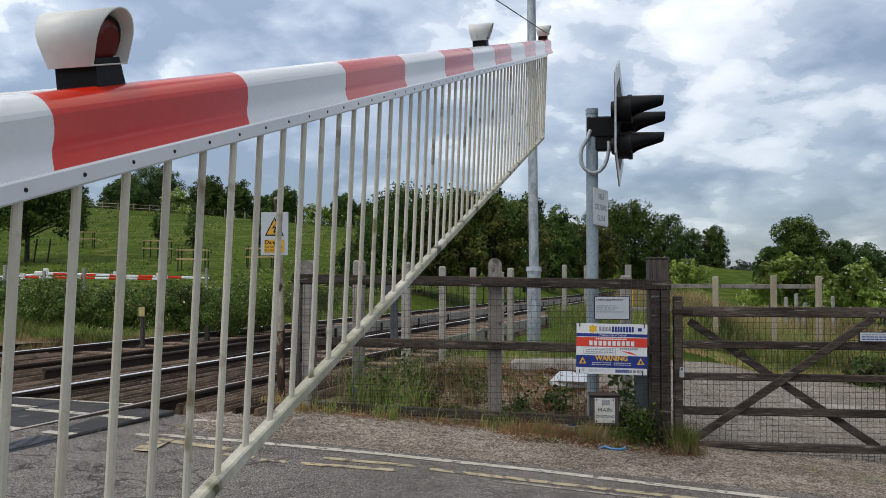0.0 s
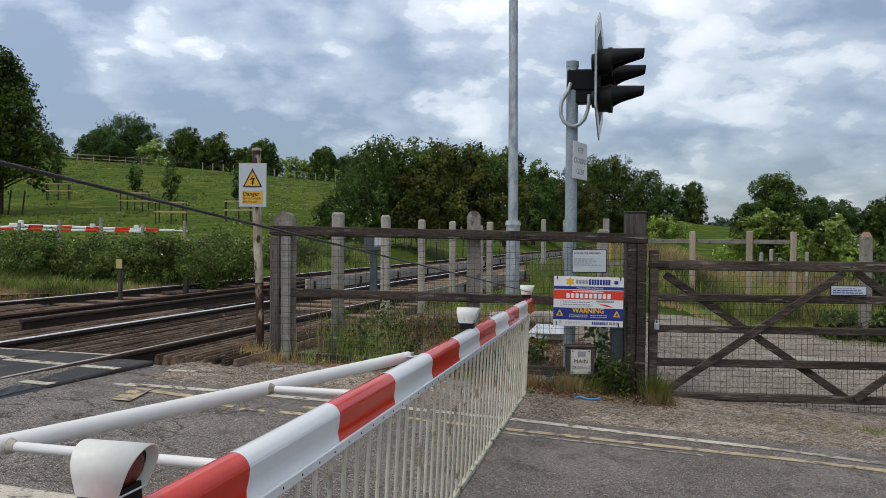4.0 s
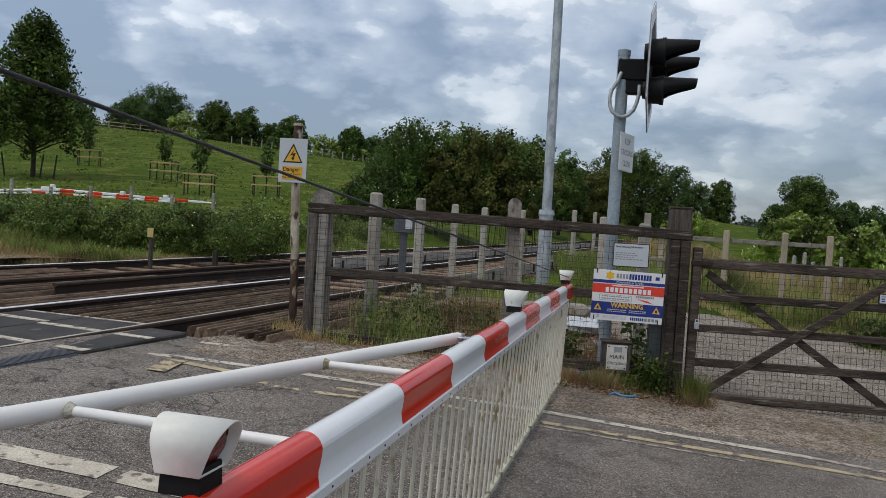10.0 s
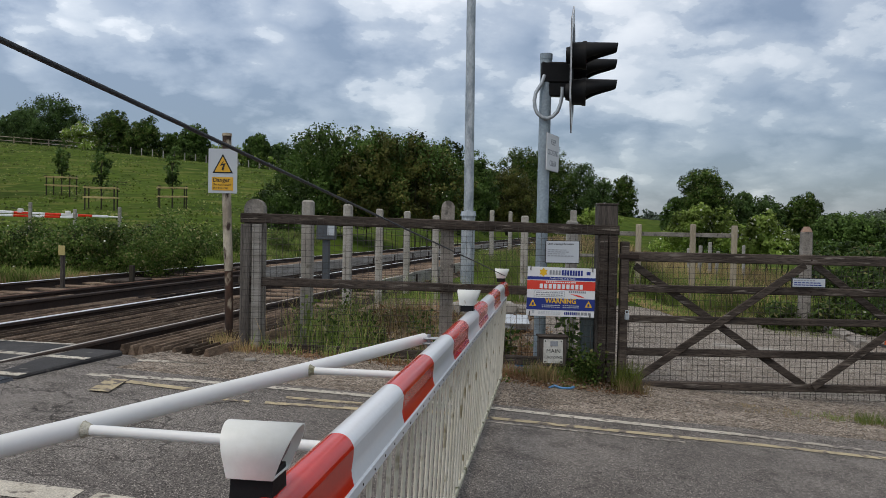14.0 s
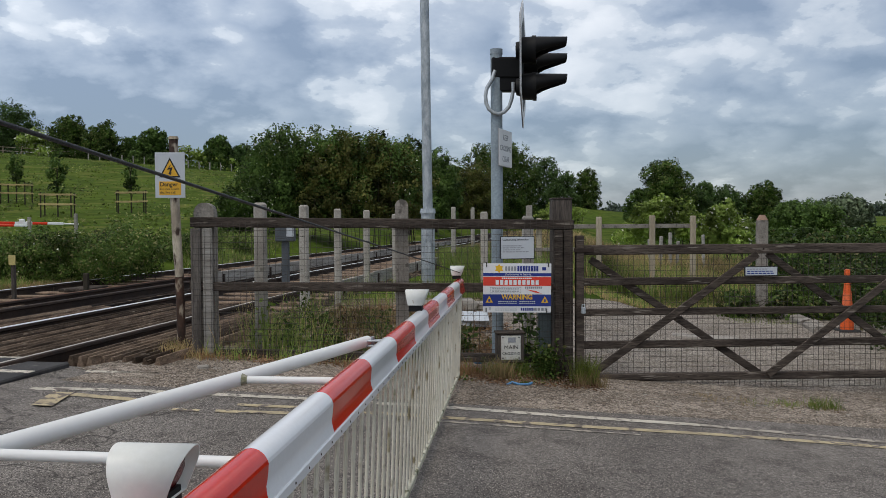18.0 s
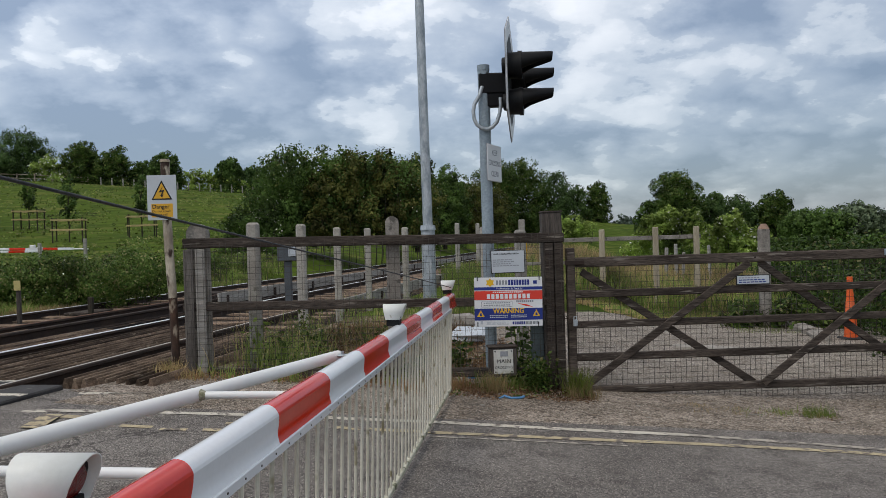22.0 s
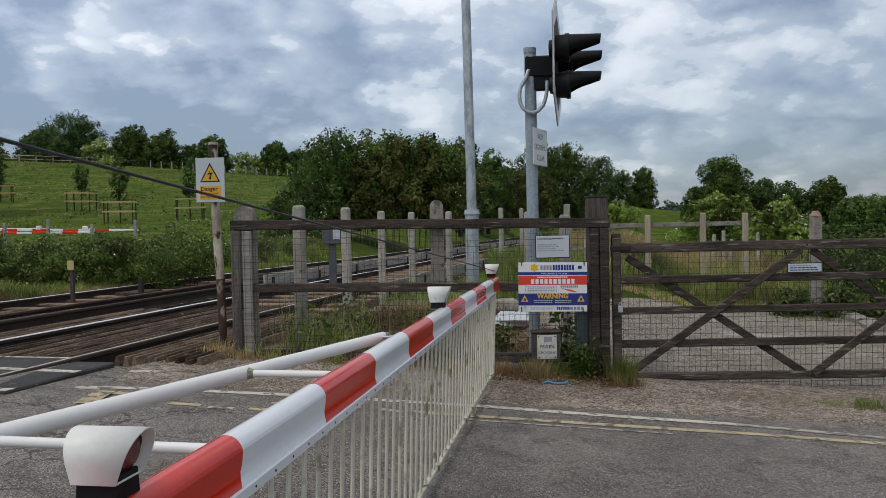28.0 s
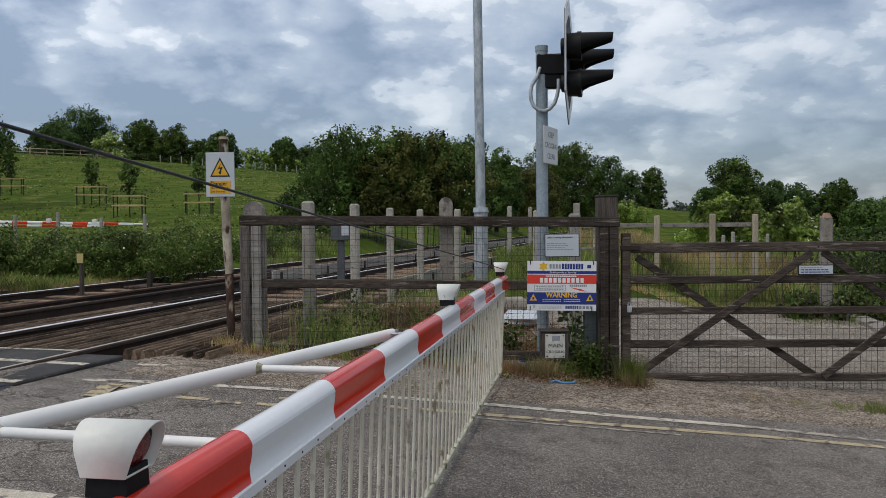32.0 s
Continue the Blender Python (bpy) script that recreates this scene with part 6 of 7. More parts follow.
thicket("hedge", "dark hedge under the ridge trees", "hedge", ridge_line(((-53, 12.6), (-48, 12.9), (-43, 11.8), (-37, 11.6)), 124.5, 126, 9.2, 45, 1.3), 7000, 0.26, LEAF_DARK, 46, stems=8)
thicket("hedge", "dark hedge at the top of the pasture", "hedge", ridge_line(((-96, 16.0), (-84, 16.4), (-74, 15.6), (-67, 15.0)), 134, 136, 9.5, 49, 1.8), 9000, 0.3, LEAF_FAR, 50, stems=8)
# far side, right
thicket("hedge", "dark field hedge beyond the paddock", "hedge", ridge_line(((13.5, 0.8), (17, 1.05), (24, 1.2), (34, 1.2), (46, 1.25)), 46, 47.5, 0.0, 47, 0.8), 16000, 0.12, LEAF_MID, 48, 90, stems=16)
tree("tree", "tall dark oak beyond the paddock", 29.4, 92, 8.4, 6.4, LEAF_DARK, 0.16, 19000, 61, base=0.7, low=-0.03)
for i, (px, py, h, w, m) in enumerate(((27.3, 94, 5.3, 4.0, LEAF_MID), (34.4, 95, 6.2, 5.0, LEAF_FAR), (38.0, 97, 5.8, 5.6, LEAF_FAR), (42.0, 95, 6.2, 4.6, LEAF_DARK), (45.5, 99, 3.6, 6, LEAF_FAR), (32.4, 60, 3.2, 4.2, LEAF_GREY))):
    tree("tree", "dark field tree beyond the paddock", px, py, h, w, m, 0.16, 12000, 62 + i, base=0.4, low=-0.04)
thicket("elder_bush", "elder bush with cream flower heads", "bush", ridge_line(((9.0, 1.5), (9.8, 2.4), (10.6, 2.75), (11.5, 2.2), (12.0, 1.4)), 33, 34.6, 0.3, 71, 0.5), 9000, 0.095, LEAF_LIGHT, 72, 170, stems=14)
thicket("elder_bush", "elder bush with cream flower heads beside the paddock", "bush", ridge_line(((11.3, 1.4), (12.1, 2.35), (12.9, 1.9), (13.4, 1.2)), 31, 32.4, 0.2, 73, 0.45), 7000, 0.095, LEAF_LIGHT, 74, 300, stems=12)
# far wood, its haze carried by the greyed leaf colour
for i in range(16):
    x = 38 + 8.5 * i
    top = 6.6 + 0.7 * math.sin(i * 2.3) + (1.2 if i > 11 else 0) if i > 0 else 5.6
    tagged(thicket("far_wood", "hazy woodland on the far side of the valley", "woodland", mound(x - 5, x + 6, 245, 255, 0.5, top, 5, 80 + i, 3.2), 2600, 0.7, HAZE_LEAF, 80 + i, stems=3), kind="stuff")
# lineside brambles and hedge
for i, x in enumerate((-14.5, -12.3, -10.2, -8.4, -6.8)):
    thicket("bramble_bank", "bank of brambles and nettles beyond the tracks", "brambles", mound(x - 1.4, x + 1.4, 16.6, 18.6, 0.35, 1.17 + 0.12 * math.sin(i * 1.7), 9, 90 + i, 0.6), 29000, 0.036, BRAMBLE, 95 + i, 70, stems=30)
for i, (x, y) in enumerate(((-7.9, 21.5), (-7.2, 25), (-6.6, 28.5))):
    thicket("bramble_bank", "low brambles and tall grass by the railway", "brambles", mound(x - 1.3, x + 1.0, y - 1.2, y + 1.5, 0.4, 0.9, 6, 100 + i, 0.6), 14000, 0.038, BRAMBLE, 105 + i, 30, stems=24)
thicket("bramble_hedge", "dense bramble and ivy hedge at the hinge post", "hedge", mound(5.95, 8.8, 9.0, 11.0, -0.4, 1.6, 20, 111, 0.55), 46000, 0.043, HEDGE_LEAF, 112)
thicket("bramble_hedge", "dark ivy and brambles trailing over the hinge post", "hedge", mound(5.0, 6.5, 7.72, 8.4, -0.3, 1.05, 10, 113, 0.34), 19000, 0.04, HEDGE_LEAF, 114)
thicket("bramble_hedge", "bramble hedge with pale flowers behind the gate", "hedge", mound(7.1, 14.5, 13.2, 15.0, -0.4, 1.75, 22, 115, 0.72), 52000, 0.05, HEDGE_LEAF, 116, 60)
thicket("bramble_hedge", "tall overgrown hedge behind the brambles", "hedge", mound(8.6, 21, 19.5, 21.5, -0.3, 1.6, 18, 119, 1.0), 26000, 0.075, HEDGE_LEAF, 120, 40)
thicket("undergrowth", "dark green nettles beyond the farm track", "undergrowth", mound(5.6, 7.2, 14.4, 15.2, -0.3, 0.65, 6, 117, 0.3), 5000, 0.055, BRAMBLE, 118)
tree("tree", "pale grey-green willow behind the hedge", 33.2, 51, 5.2, 5.5, LEAF_GREY, 0.13, 11000, 121, trunk=0.12)
tree("tree", "leafy tree behind the bramble hedge", 27.6, 56, 3.2, 5, LEAF_MID, 0.15, 8000, 122)

# far barrier
FB = thing("far_barrier", "lowered red and white barrier booms lying along the far road", "barrier", pose(-18.2, 30.2, 1.70))


def far_boom(x0, x1, y, z0, z1, h, first):
    """Stripes of one far boom between two ends."""
    n = max(1, round((x1 - x0) / 0.58))
    for i in range(n):
        a, b = i / n, (i + 0.985) / n
        m = Matrix.Translation((x0 + (x1 - x0) * a, y, z0 + (z1 - z0) * a)) @ Matrix.Rotation(-math.atan2(z1 - z0, x1 - x0), 4, "Y")
        part("stripe", Geo().box(0, (x1 - x0) * (b - a), -0.045, 0.045, -h, h, 0.015, m=m), RED_FILM if (i + first) % 2 else WHITE_FILM, FB)


far_boom(0.0, 6.2, 0.0, 0.03, -0.115, 0.045, 0)
far_boom(-0.35, 5.2, -0.35, -0.11, -0.17, 0.04, 1)
for p, q, r in (((6.2, 0, -0.115), (6.7, 0, -0.13), 0.03), ((-2.6, 0.1, -0.16), (-0.1, 0, -0.02), 0.05), ((-2.6, 0.0, -0.26), (-0.3, -0.2, -0.16), 0.04), ((0.0, 0.15, 0.06), (3.2, 0.35, -0.02), 0.03)):
    part("brace_tube", Geo().tube(p, q, r, n=10), WHITE_PAINT, FB, "white brace tube")
for x, y, z in ((0.25, 0, 0.14), (-0.45, -0.35, -0.06), (3.05, 0, 0.03), (4.75, 0, -0.02), (5.15, -0.35, -0.1)):
    part("boom_lamp", Geo().prism([(-0.05, -0.06), (0.05, -0.06), (0.065, 0.06), (0.03, 0.085), (-0.03, 0.085), (-0.065, 0.06)], x - 0.08, x + 0.08, m=Matrix.Translation((0, y, z))), WHITE_PAINT, FB, "small white lamp hood")
part("joint", Geo().box(-0.2, 0.35, -0.08, 0.08, -0.07, 0.12, 0.03), WHITE_PAINT, FB, "white joint block")
for i in range(7):
    o = tagged(part("field_post", Geo().box(-0.05, 0.05, -0.05, 0.05, -1.2, 0.3, 0.01), GREY_WOOD, m=pose(-20.5 + 1.55 * i, 29.2, 1.62 + 0.12 * math.sin(i * 2.1))), "thin grey fence stake by the far barrier", "fence post", "stakes by the far barrier")

# ---------------------------------------------------------------- grass, weeds and small things


def floor_at(x, y):
    return (ramp(x) if y < 8.6 else max(land(x, y), ramp(x) if x > 1.3 and y < 13 else -9)) + 0.02


def blades(name, label, category, areas, h, w, material, seed, kind="stuff"):
    """Standing blades, bent at random, over areas (x0, x1, y0, y1, count)."""
    rng = np.random.default_rng(seed)
    out = []
    for x0, x1, y0, y1, n in areas:
        n = int(n * 2.4)
        # blades stand in loose tufts
        k = max(4, n // 14)
        cx, cy, pick = rng.uniform(x0, x1, k), rng.uniform(y0, y1, k), rng.integers(0, k, n)
        spread = min(0.3, 0.35 * math.sqrt((x1 - x0) * (y1 - y0) / k) + 0.02)
        xs, ys = cx[pick] + rng.normal(0, spread, n), cy[pick] + rng.normal(0, min(spread, 0.4 * (y1 - y0)), n)
        for x, y in zip(xs, ys):
            hh, a, b = h * rng.uniform(0.45, 1.2), rng.uniform(0, 6.283), rng.uniform(0.05, 0.5)
            z = floor_at(x, y) - 0.02
            dx, dy, ww = math.cos(a) * hh * b, math.sin(a) * hh * b, w * rng.uniform(0.7, 1.6) / 2
            px, py = -math.sin(a + 1) * ww, math.cos(a + 1) * ww
            mx, my, mz = x + dx * 0.35, y + dy * 0.35, z + hh * 0.6
            out += [(x - px, y - py, z), (x + px, y + py, z), (mx + px * 0.8, my + py * 0.8, mz), (mx - px * 0.8, my - py * 0.8, mz)]
            out += [(mx - px * 0.8, my - py * 0.8, mz), (mx + px * 0.8, my + py * 0.8, mz), (x + dx + px * 0.15, y + dy + py * 0.15, z + hh), (x + dx - px * 0.15, y + dy - py * 0.15, z + hh)]
    ob = sheet_mesh(name, np.array(out), 4, material)
    return tagged(ob, label, category, kind=kind)


blades("tall_grass", "tall green grass and weeds behind the timber fence", "grass", ((-1.5, -0.7, 8.4, 9.3, 170), (-1.3, -0.3, 9.4, 12, 80), (-0.9, 1.2, 12.2, 14.4, 260)), 0.4, 0.0055, BLADE, 201)
blades("tall_grass", "dry pale stems among the tall grass", "grass", ((-1.6, 0.1, 8.4, 10.5, 190),), 0.46, 0.004, STRAW, 209)
blades("dry_weeds", "brown dead stems and weeds behind the timber fence", "weeds", ((-0.9, 0.9, 8.4, 11.5, 420), (0.2, 1.3, 8.4, 9.4, 110)), 0.2, 0.005, DRY_WEED, 208)
blades("tall_grass", "tall pale grass beyond the gate", "grass", ((1.2, 2.6, 13.4, 17.6, 2600), (2.6, 6.4, 18.4, 22, 3600), (1.0, 2.6, 17, 26, 3600)), 0.5, 0.013, BLADE, 202)
blades("tall_grass", "tall straw-topped grass round the paddock fence", "grass", ((1.7, 7.6, 17.2, 24, 1300),), 0.6, 0.012, STRAW, 222)
blades("tall_grass", "rank green grass round the paddock fence", "grass", ((1.7, 7.8, 16.8, 25, 4200),), 0.5, 0.017, BLADE, 223)
blades("short_grass", "short bright trodden grass at the end of the farm track", "grass", ((2.4, 6.8, 15.4, 17.6, 4000),), 0.10, 0.014, STRAW, 206)
blades("short_grass", "short bright green grass at the end of the farm track", "grass", ((2.4, 6.8, 15.6, 18.2, 5000),), 0.12, 0.014, BLADE, 207)
blades("tall_grass", "seeding grass on the paddock", "grass", ((3.0, 9.0, 20, 29, 5000),), 0.62, 0.016, STRAW, 203)
blades("dry_weeds", "dry brown weeds along the foot of the fence", "weeds", ((0.25, 1.5, 7.85, 8.2, 210), (-1.5, 0.25, 7.98, 8.2, 150)), 0.12, 0.0045, DRY_WEED, 204)
blades("green_weeds", "green weeds along the foot of the fence", "weeds", ((-1.9, 0.3, 8.0, 8.15, 150), (0.3, 1.45, 8.0, 8.3, 120), (0.75, 1.2, 7.95, 8.2, 90)), 0.19, 0.005, BLADE, 205)
litter_rng = np.random.default_rng(231)
for label, material, n, size, box in (("reddish dead leaves and stalks along the fence foot", DEAD_LEAF, 4200, 0.013, (0.2, 1.75, 7.62, 8.2)), ("brown dead stalks along the fence foot", DEAD_LEAF, 2200, 0.013, (-1.6, 0.2, 7.95, 8.25)), ("brown dead leaves on the rubble", DEAD_LEAF, 3800, 0.026, (-0.9, 1.2, 8.5, 12.0)), ("small low green weeds on the verge", BRAMBLE, 520, 0.022, (0.35, 1.7, 7.7, 8.15)), ("low green weeds on the rubble", BRAMBLE, 1500, 0.028, (-1.5, 1.2, 8.4, 11.5))):
    k = max(6, n // 40)
    cx, cy, pick = litter_rng.uniform(box[0], box[1], k), litter_rng.uniform(box[2], box[3], k), litter_rng.integers(0, k, n)
    xs, ys = cx[pick] + litter_rng.normal(0, 0.07, n), np.clip(cy[pick] + litter_rng.normal(0, 0.06, n), box[2] - 0.08, box[3] + 0.05)
    pts = np.array([(x, y, floor_at(x, y) + (0.03 if y > 8.6 else 0.0) + abs(litter_rng.normal(0, 0.022)) + 0.004) for x, y in zip(xs, ys)])
    tagged(leaves("dead_leaves" if material is DEAD_LEAF else "low_weeds", pts, size, material, None, 232 + n, flat=0.6, long=2.0), label, "dead leaves" if material is DEAD_LEAF else "weeds", kind="stuff")
for i, (x, y, h, m, n, r) in enumerate(((1.60, 7.85, 0.26, TUFT_GREEN, 200, 0.075), (0.86, 7.85, 0.2, STRAW, 110, 0.08), (0.55, 7.95, 0.16, DRY_WEED, 90, 0.14), (1.63, 7.75, 0.16, STRAW, 90, 0.10), (-1.98, 8.05, 0.17, STRAW, 110, 0.09), (-1.88, 8.0, 0.12, STRAW, 110, 0.16), (-1.75, 8.02, 0.10, DRY_WEED, 110, 0.2), (3.1, 7.45, 0.07, BLADE, 90, 0.2), (3.5, 7.4, 0.12, BLADE, 110, 0.12), (2.75, 7.5, 0.06, STRAW, 110, 0.25), (3.3, 7.42, 0.05, DRY_WEED, 160, 0.3), (5.85, 13.9, 0.10, BLADE, 260, 0.5), (6.2, 14.6, 0.12, BLADE, 160, 0.3), (0.3, 7.95, 0.16, DRY_WEED, 160, 0.2), (5.2, 7.6, 0.2, DRY_WEED, 300, 0.5))):
    blades("grass_tuft", ("green" if m in (BLADE, TUFT_GREEN) else "straw-coloured") + " grass tuft on the verge", "grass tuft", ((x - r, x + r, y - r * 0.6, y + r * 0.6, n),), h, 0.004, m, 210 + i)
blades("pasture_grass", "rough grass along the railway bank", "grass", ((-16, -7.0, 14.8, 16.4, 4300), (-8.4, -6.6, 16.4, 22, 3000), (-7.4, -5.0, 24, 36, 3000)), 0.26, 0.014, BLADE, 220)
blades("dry_grass", "dry straw-coloured grass beside the far rail", "grass", ((-14, -7.6, 13.0, 14.9, 5000), (-16, -7.0, 14.8, 16.2, 2600), (-7.4, -6.4, 15, 17, 900)), 0.17, 0.012, STRAW, 221)


tuft_rng = np.random.default_rng(240)
for label, material, n, size in (("grass tufts over the pasture", TUFT, 20000, 0.15), ("pale seeding grass over the pasture", TUFT_PALE, 9000, 0.12)):
    k = n // 30
    cx, cy = tuft_rng.uniform(-75, 2, k), 26 + 100 * tuft_rng.uniform(0, 1, k) ** 1.3
    pick = tuft_rng.integers(0, k, n)
    xs, ys = cx[pick] + tuft_rng.normal(0, 1.0, n), cy[pick] + tuft_rng.normal(0, 1.3, n)
    ok = (xs < -5.5 + 0.04 * (ys - 26)) & (xs > -0.75 * ys - 6)
    pts = np.array([(x, y, land(x, y) + size * 0.22) for x, y in zip(xs[ok], ys[ok])])
    tagged(leaves("pasture_tufts", pts, size, material, None, 241 + n, long=1.3, face=np.tile((0.0, -0.75, 0.6), (len(pts), 1))), label, "grass", kind="stuff")


def sapling(x, y, h, n, leaf, seed, material=LEAF_MID):
    t = thing("elder_sapling", "young elder plant with broad green leaves", "plant", pose(x, y, floor_at(x, y) - 0.03))
    rng = random.Random(seed)
    pts = []
    for k in range(5):
        a, r = rng.uniform(0, 6.28), rng.uniform(0.02, 0.16)
        tip = Vector((math.cos(a) * r, math.sin(a) * r, h * rng.uniform(0.6, 1)))
        part("stem", Geo().path([(0, 0, 0), tip * 0.5 + Vector((0.01, 0, 0.02)), tip], [0.007, 0.005, 0.002], n=5), LEAF_LIGHT, t)
        for i in range(n // 5):
            q = tip * rng.uniform(0.25, 1.02)
            pts.append(q + Vector((rng.gauss(0, 0.06), rng.gauss(0, 0.05), rng.gauss(0, 0.03))))
    leaves("foliage", np.array([tuple(p) for p in pts]), leaf, material, t, seed, flat=0.5)
    return t


sapling(1.31, 8.05, 0.44, 520, 0.028, 301, BRAMBLE)
sapling(1.24, 8.02, 0.26, 360, 0.026, 302, LEAF_DARK)
sapling(1.16, 8.34, 0.78, 110, 0.055, 303)
sapling(0.62, 9.0, 0.35, 160, 0.045, 304, LEAF_DARK)
sapling(-1.3, 8.6, 0.6, 60, 0.04, 305, LEAF_LIGHT)
for i, (x, y, h) in enumerate(((-1.35, 8.75, 0.42), (-1.05, 8.6, 0.5), (-0.85, 9.0, 0.46), (-0.6, 8.7, 0.34), (-0.2, 9.3, 0.36), (0.25, 9.0, 0.28), (-1.15, 10.2, 0.45), (0.2, 8.55, 0.24))):
    sapling(x, y, h, 150, 0.03, 320 + i, (BRAMBLE, LEAF_MID, LEAF_DARK)[i % 3])

KERBS = ((6.28, 12.95, 0.85, 74), (6.5, 13.85, 0.85, 79), (6.74, 14.8, 0.9, 75), (6.93, 15.75, 0.85, 80), (7.14, 16.7, 0.9, 77), (7.32, 17.6, 0.8, 79))
# rubble behind the fence
def stone(name, label, x, y, z, l, w, h, rot, material=STONE):
    rng = random.Random(int(x * 100 + y * 10))
    g = Geo().box(-l / 2, l / 2, -w / 2, w / 2, 0, h, h * 0.2)
    g.v = [(a + rng.uniform(-0.06, 0.06) * l, b + rng.uniform(-0.06, 0.06) * w, c + rng.uniform(-0.1, 0.1) * h) for a, b, c in g.v]
    return tagged(part(name, g, material, m=pose(x, y, z, 0, 0, rot)), label, "stone")


stone("concrete_slab", "broken white concrete slab in the weeds", 0.82, 10.45, floor_at(0.82, 10.45) + 0.02, 0.4, 0.85, 0.09, -6, SIGN_PALE)
stone("rubble_block", "grey block of rubble behind the fence", 0.55, 11.6, floor_at(0.55, 11.6), 0.9, 0.4, 0.16, 5)
stone("rubble_block", "grey block of rubble behind the fence", 1.2, 11.9, floor_at(1.2, 11.9), 0.5, 0.3, 0.10, -12)
stone("rubble_block", "low broken kerb beyond the farm track", 4.05, 11.6, floor_at(4.05, 11.6) - 0.05, 0.9, 0.25, 0.12, -40)
for kx, ky, kl, kr in KERBS:
    stone("kerb_block", "pale broken kerb block beside the farm track", kx, ky, floor_at(kx, ky) - 0.05, kl, 0.22, 0.17, kr, WEATHERED_CONCRETE)
stone("pale_stone", "pale loose stone at the road edge", -1.62, 7.55, ramp(-1.62) + 0.02, 0.09, 0.06, 0.035, 20)
rng = random.Random(9)
g = Geo()
for i in range(900):
    x, y = rng.uniform(-1.6, 4.5), rng.choice((rng.uniform(7.0, 8.1), rng.uniform(8.6, 11.5)))
    s = rng.uniform(0.003, 0.011) if rng.random() < 0.95 else 0.02
    g.box(x - s, x + s, y - s * 0.8, y + s * 0.8, floor_at(x, y) - 0.005, floor_at(x, y) + s * 0.9, s * 0.3)
tagged(part("loose_stones", g, STONE), "small loose stones on the verge", "stones", kind="stuff")
scrap = thing("plastic_scrap", "torn strip of pale blue plastic in the weeds", "litter", pose(0.98, 7.62, ramp(0.98) + 0.025))
part("strip", Geo().path([(-0.09, 0, 0.01), (-0.04, 0.02, 0.03), (0.02, -0.01, 0.015), (0.1, 0.01, 0.012), (0.13, 0.03, 0.02)], 0.012, n=5), BLUE_PLASTIC, scrap)
pk = thing("litter_packet", "small crumpled blue packet behind the fence", "litter", pose(0.72, 8.42, ramp(0.72) + 0.06))
part("packet", Geo().box(-0.04, 0.04, -0.02, 0.02, 0, 0.05, 0.012), BLUE_PLASTIC, pk)
st = thing("stick", "pale dry stick on the gravel", "stick", pose(2.92, 7.35, ramp(2.92) + 0.03, 0, 0, -12))
part("stick_piece", Geo().tube((-0.11, 0, 0.005), (0.1, 0.0, 0.005), 0.006, 0.004, n=6), STONE, st)
for i in range(13):
    x = 3.45 + 0.062 * i
    marking("scored_line", "pale scored groove in the gravel", STONE, [(x, 7.35 - 0.02 * i), (x + 0.26, 6.92 - 0.02 * i)], 0.014, 0.032)

chain = thing("gate_chain", "rusty chain with a padlock around the gate post", "chain", pose(1.36, FY - 0.07, 0.93))
link = Geo().path([(math.cos(radians(a)) * 0.016, 0, math.sin(radians(a)) * 0.009) for a in range(0, 361, 40)], 0.0035, n=5).mesh("link", RAIL_RUST)
for i in range(11):
    x, z = 0.026 * i, -0.0195 * i + 0.02 * math.sin(i * 0.6)
    part("link", link, None, chain, m=pose(x, 0, z, 90 * (i % 2), 38, 0))
part("padlock", Geo().box(0.275, 0.315, -0.015, 0.01, -0.26, -0.20, 0.006).path([(0.282, 0, -0.2), (0.284, 0, -0.175), (0.306, 0, -0.175), (0.308, 0, -0.2)], 0.005, n=6), GALV, chain, "steel padlock")

GUARD_WOOD = mat("yellow_timber", (0.56, 0.43, 0.20), (0.42, 0.32, 0.15), 4, 0.85, bump=0.3, fine=30, rnd=0.1)
# saplings in timber guards, fence on the ridge
for i, (x, y) in enumerate(((-24.7, 54), (-18.8, 46), (-16.1, 49.7), (-33.5, 60))):
    z = land(x, y)
    t = thing("tree_guard", "timber cage round a young tree on the pasture", "tree guard", pose(x, y, z, 0, 0, 12 * i), group="tree guards")
    for px, py in ((-0.75, -0.5), (0.75, -0.5), (0.75, 0.5), (-0.75, 0.5)):
        part("post", Geo().box(px - 0.033, px + 0.033, py - 0.033, py + 0.033, -0.1, 1.33, 0.01), BARK, t, "dark slim stake")
    for zz in (0.62, 1.15):
        for py in (-0.56, 0.56):
            part("rail", Geo().box(-0.85, 0.85, py - 0.02, py + 0.02, zz, zz + 0.085, 0.005, m=shear(0.02 * (i - 1))), GUARD_WOOD, t)
        for px in (-0.81, 0.81):
            part("rail", Geo().box(px - 0.02, px + 0.02, -0.53, 0.53, zz, zz + 0.085, 0.005), GUARD_WOOD, t)
    tree("young_tree", "young tree in its timber cage", x, y, 3.9, 1.15, LEAF_MID, 0.12, 520, 310 + i, trunk=0.045, low=0.25, lobes=9)
rf = thing("ridge_fence", "pale post and rail fence along the top of the pasture", "fence")
rows = [(-80 + 2.6 * i, 124 + 0.03 * i) for i in range(13)]
for x, y in rows:
    part("post", Geo().box(x - 0.08, x + 0.08, y - 0.08, y + 0.08, land(x, y) - 0.2, land(x, y) + 1.25, 0.02), PALE_WOOD, rf)
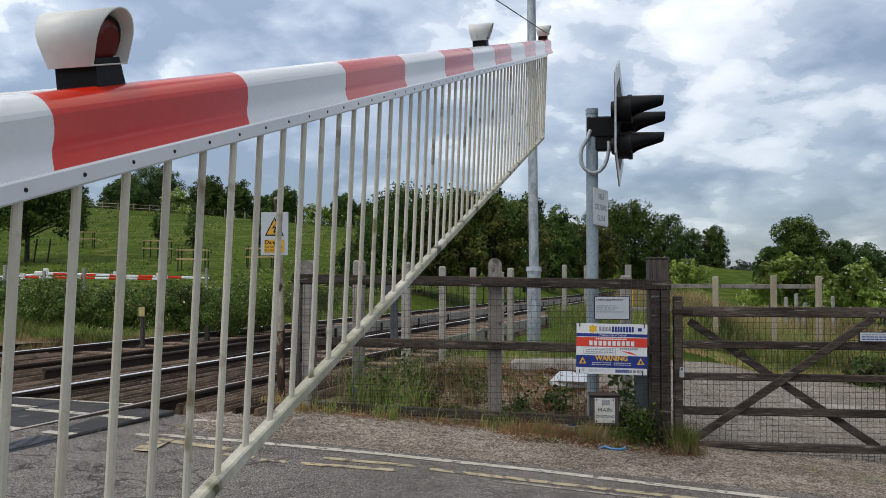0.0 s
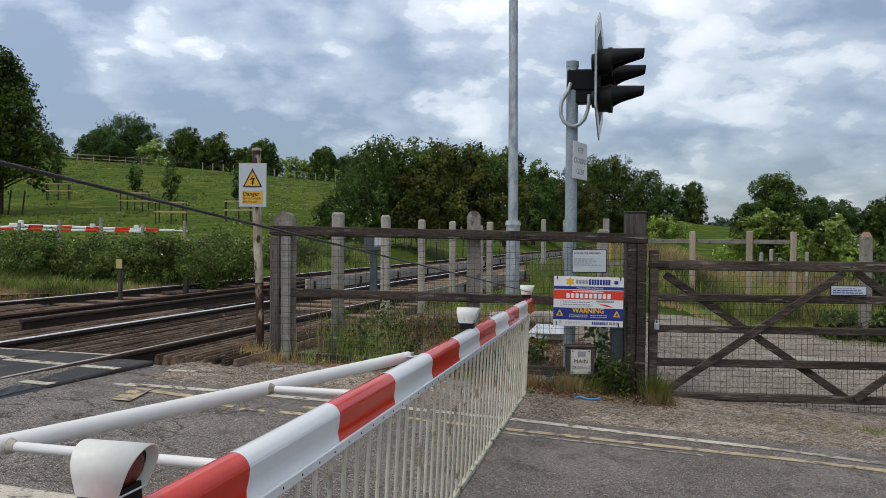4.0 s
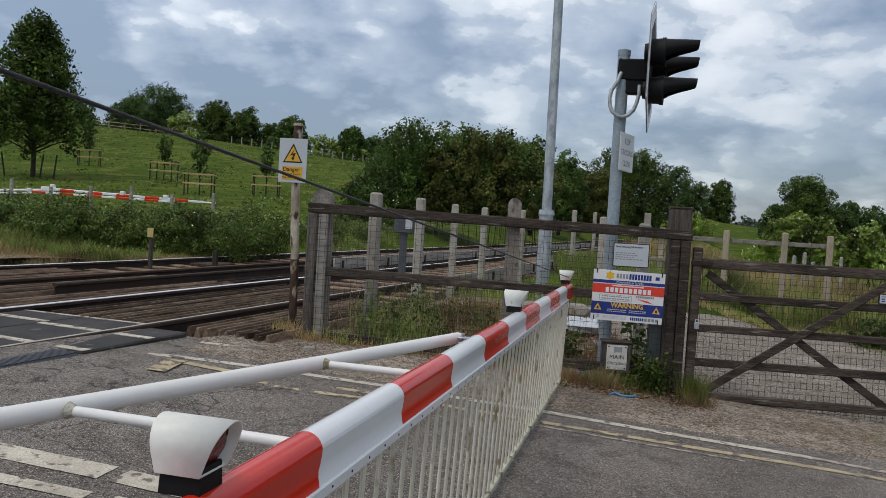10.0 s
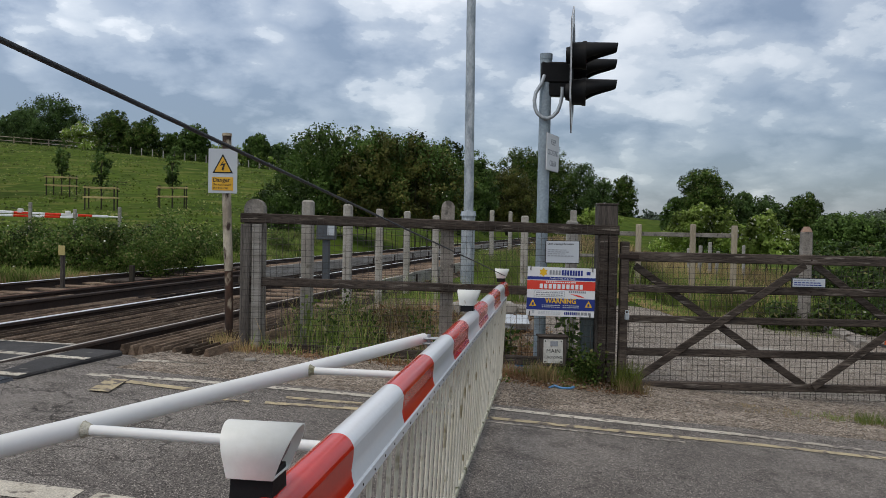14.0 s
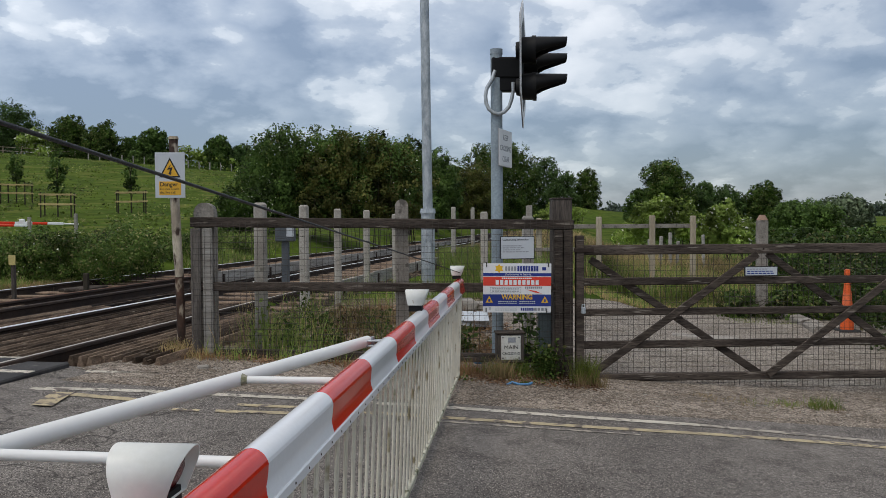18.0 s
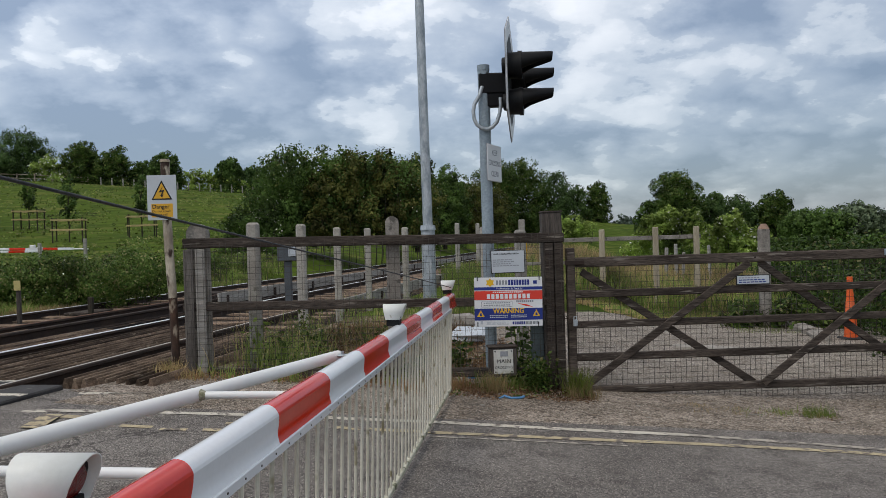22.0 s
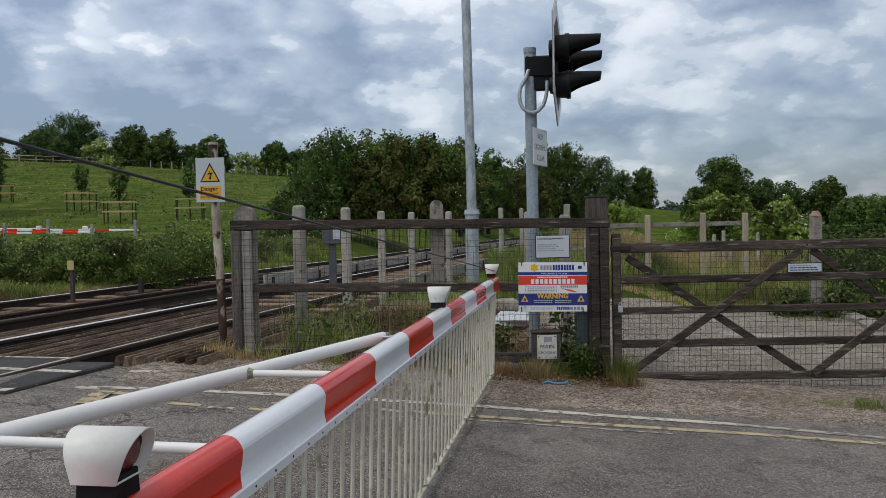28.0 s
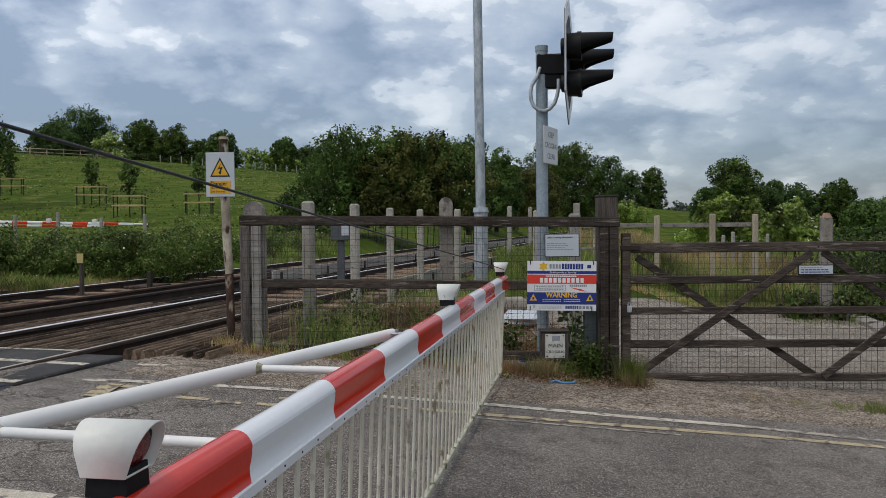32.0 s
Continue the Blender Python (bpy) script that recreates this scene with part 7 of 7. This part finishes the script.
for (x0, y0), (x1, y1) in zip(rows, rows[1:]):
    for zz in (0.5, 1.05):
        part("rail", Geo().path([(x0, y0 - 0.1, land(x0, y0) + zz), (x1, y1 - 0.1, land(x1, y1) + zz)], 0.07, n=4), PALE_WOOD, rf)
hf = thing("hedge_fence", "thin grey stakes under the ridge trees", "fence")
for i in range(26):
    x, y = -46 + 1.55 * i, 122 + 0.15 * i
    part("stake", Geo().box(x - 0.06, x + 0.06, y - 0.06, y + 0.06, land(x, y) - 0.2, land(x, y) + 1.2, 0), GREY_WOOD, hf)
stump = thing("track_stump", "short dark stump post beyond the far rail", "post", pose(-5.3, 14.7, 0.35))
part("shaft", Geo().box(-0.04, 0.04, -0.04, 0.04, -0.2, 0.36, 0.01), BARK, stump)
for u, v in ((6.1, 4.2), (11.0, 4.3)):
    tagged(part("walk_board", Geo().box(-0.4, 0.4, -0.22, 0.22, 0.05, 0.1, 0.01), OLD_WOOD, m=rail_m(u, v, BED)), "dark grey board lying between the far rails", "board")


def motions():
    """The near boom comes down and swings out its bounce."""
    rows = []
    for i in range(0, 321):
        t = i / 10
        rows.append((t, boom_pose(boom_angle(t))))
    walk(BOOM, rows)
    # the skirt hangs plumb from the boom
    times = [i / 10 for i in range(0, 41)] + [k / 2 for k in range(9, 65)]
    for ob, s in HANGING:
        rows = []
        for t in times:
            turn = Matrix.Rotation(radians(-boom_angle(t)), 4, "X")
            arm = Vector((0, 0, DROP_Z - HINGE))
            rows.append((t, Matrix.Translation(turn @ arm - arm) if s is None else Matrix.Translation((0, s, HINGE)) @ turn))
        walk(ob, rows)


DROP = ((0.0, 17.1), (0.2, 14.5), (0.4, 11.8), (0.6, 9.25), (0.8, 6.8), (1.0, 4.45), (1.2, 2.8), (1.5, 1.25), (1.8, -0.25), (2.03, -0.74))
LOWS = (2.03, 2.98, 3.93, 4.87, 5.8, 6.65, 7.45, 8.26, 9.07, 9.88, 10.69, 11.49, 12.3)


def boom_angle(t):
    if t <= 2.03:
        for (t0, a0), (t1, a1) in zip(DROP, DROP[1:]):
            if t <= t1:
                return a0 + (a1 - a0) * (t - t0) / (t1 - t0)
    n = 0.0
    for k, (a, b) in enumerate(zip(LOWS, LOWS[1:])):
        if a <= t < b:
            n = (t - a) / (b - a)
    if t >= LOWS[-1]:
        n = (t - LOWS[-1]) / 0.81
    return -0.74 * math.exp(-(t - 2.03) / 6.5) * math.cos(2 * math.pi * n)


motions()
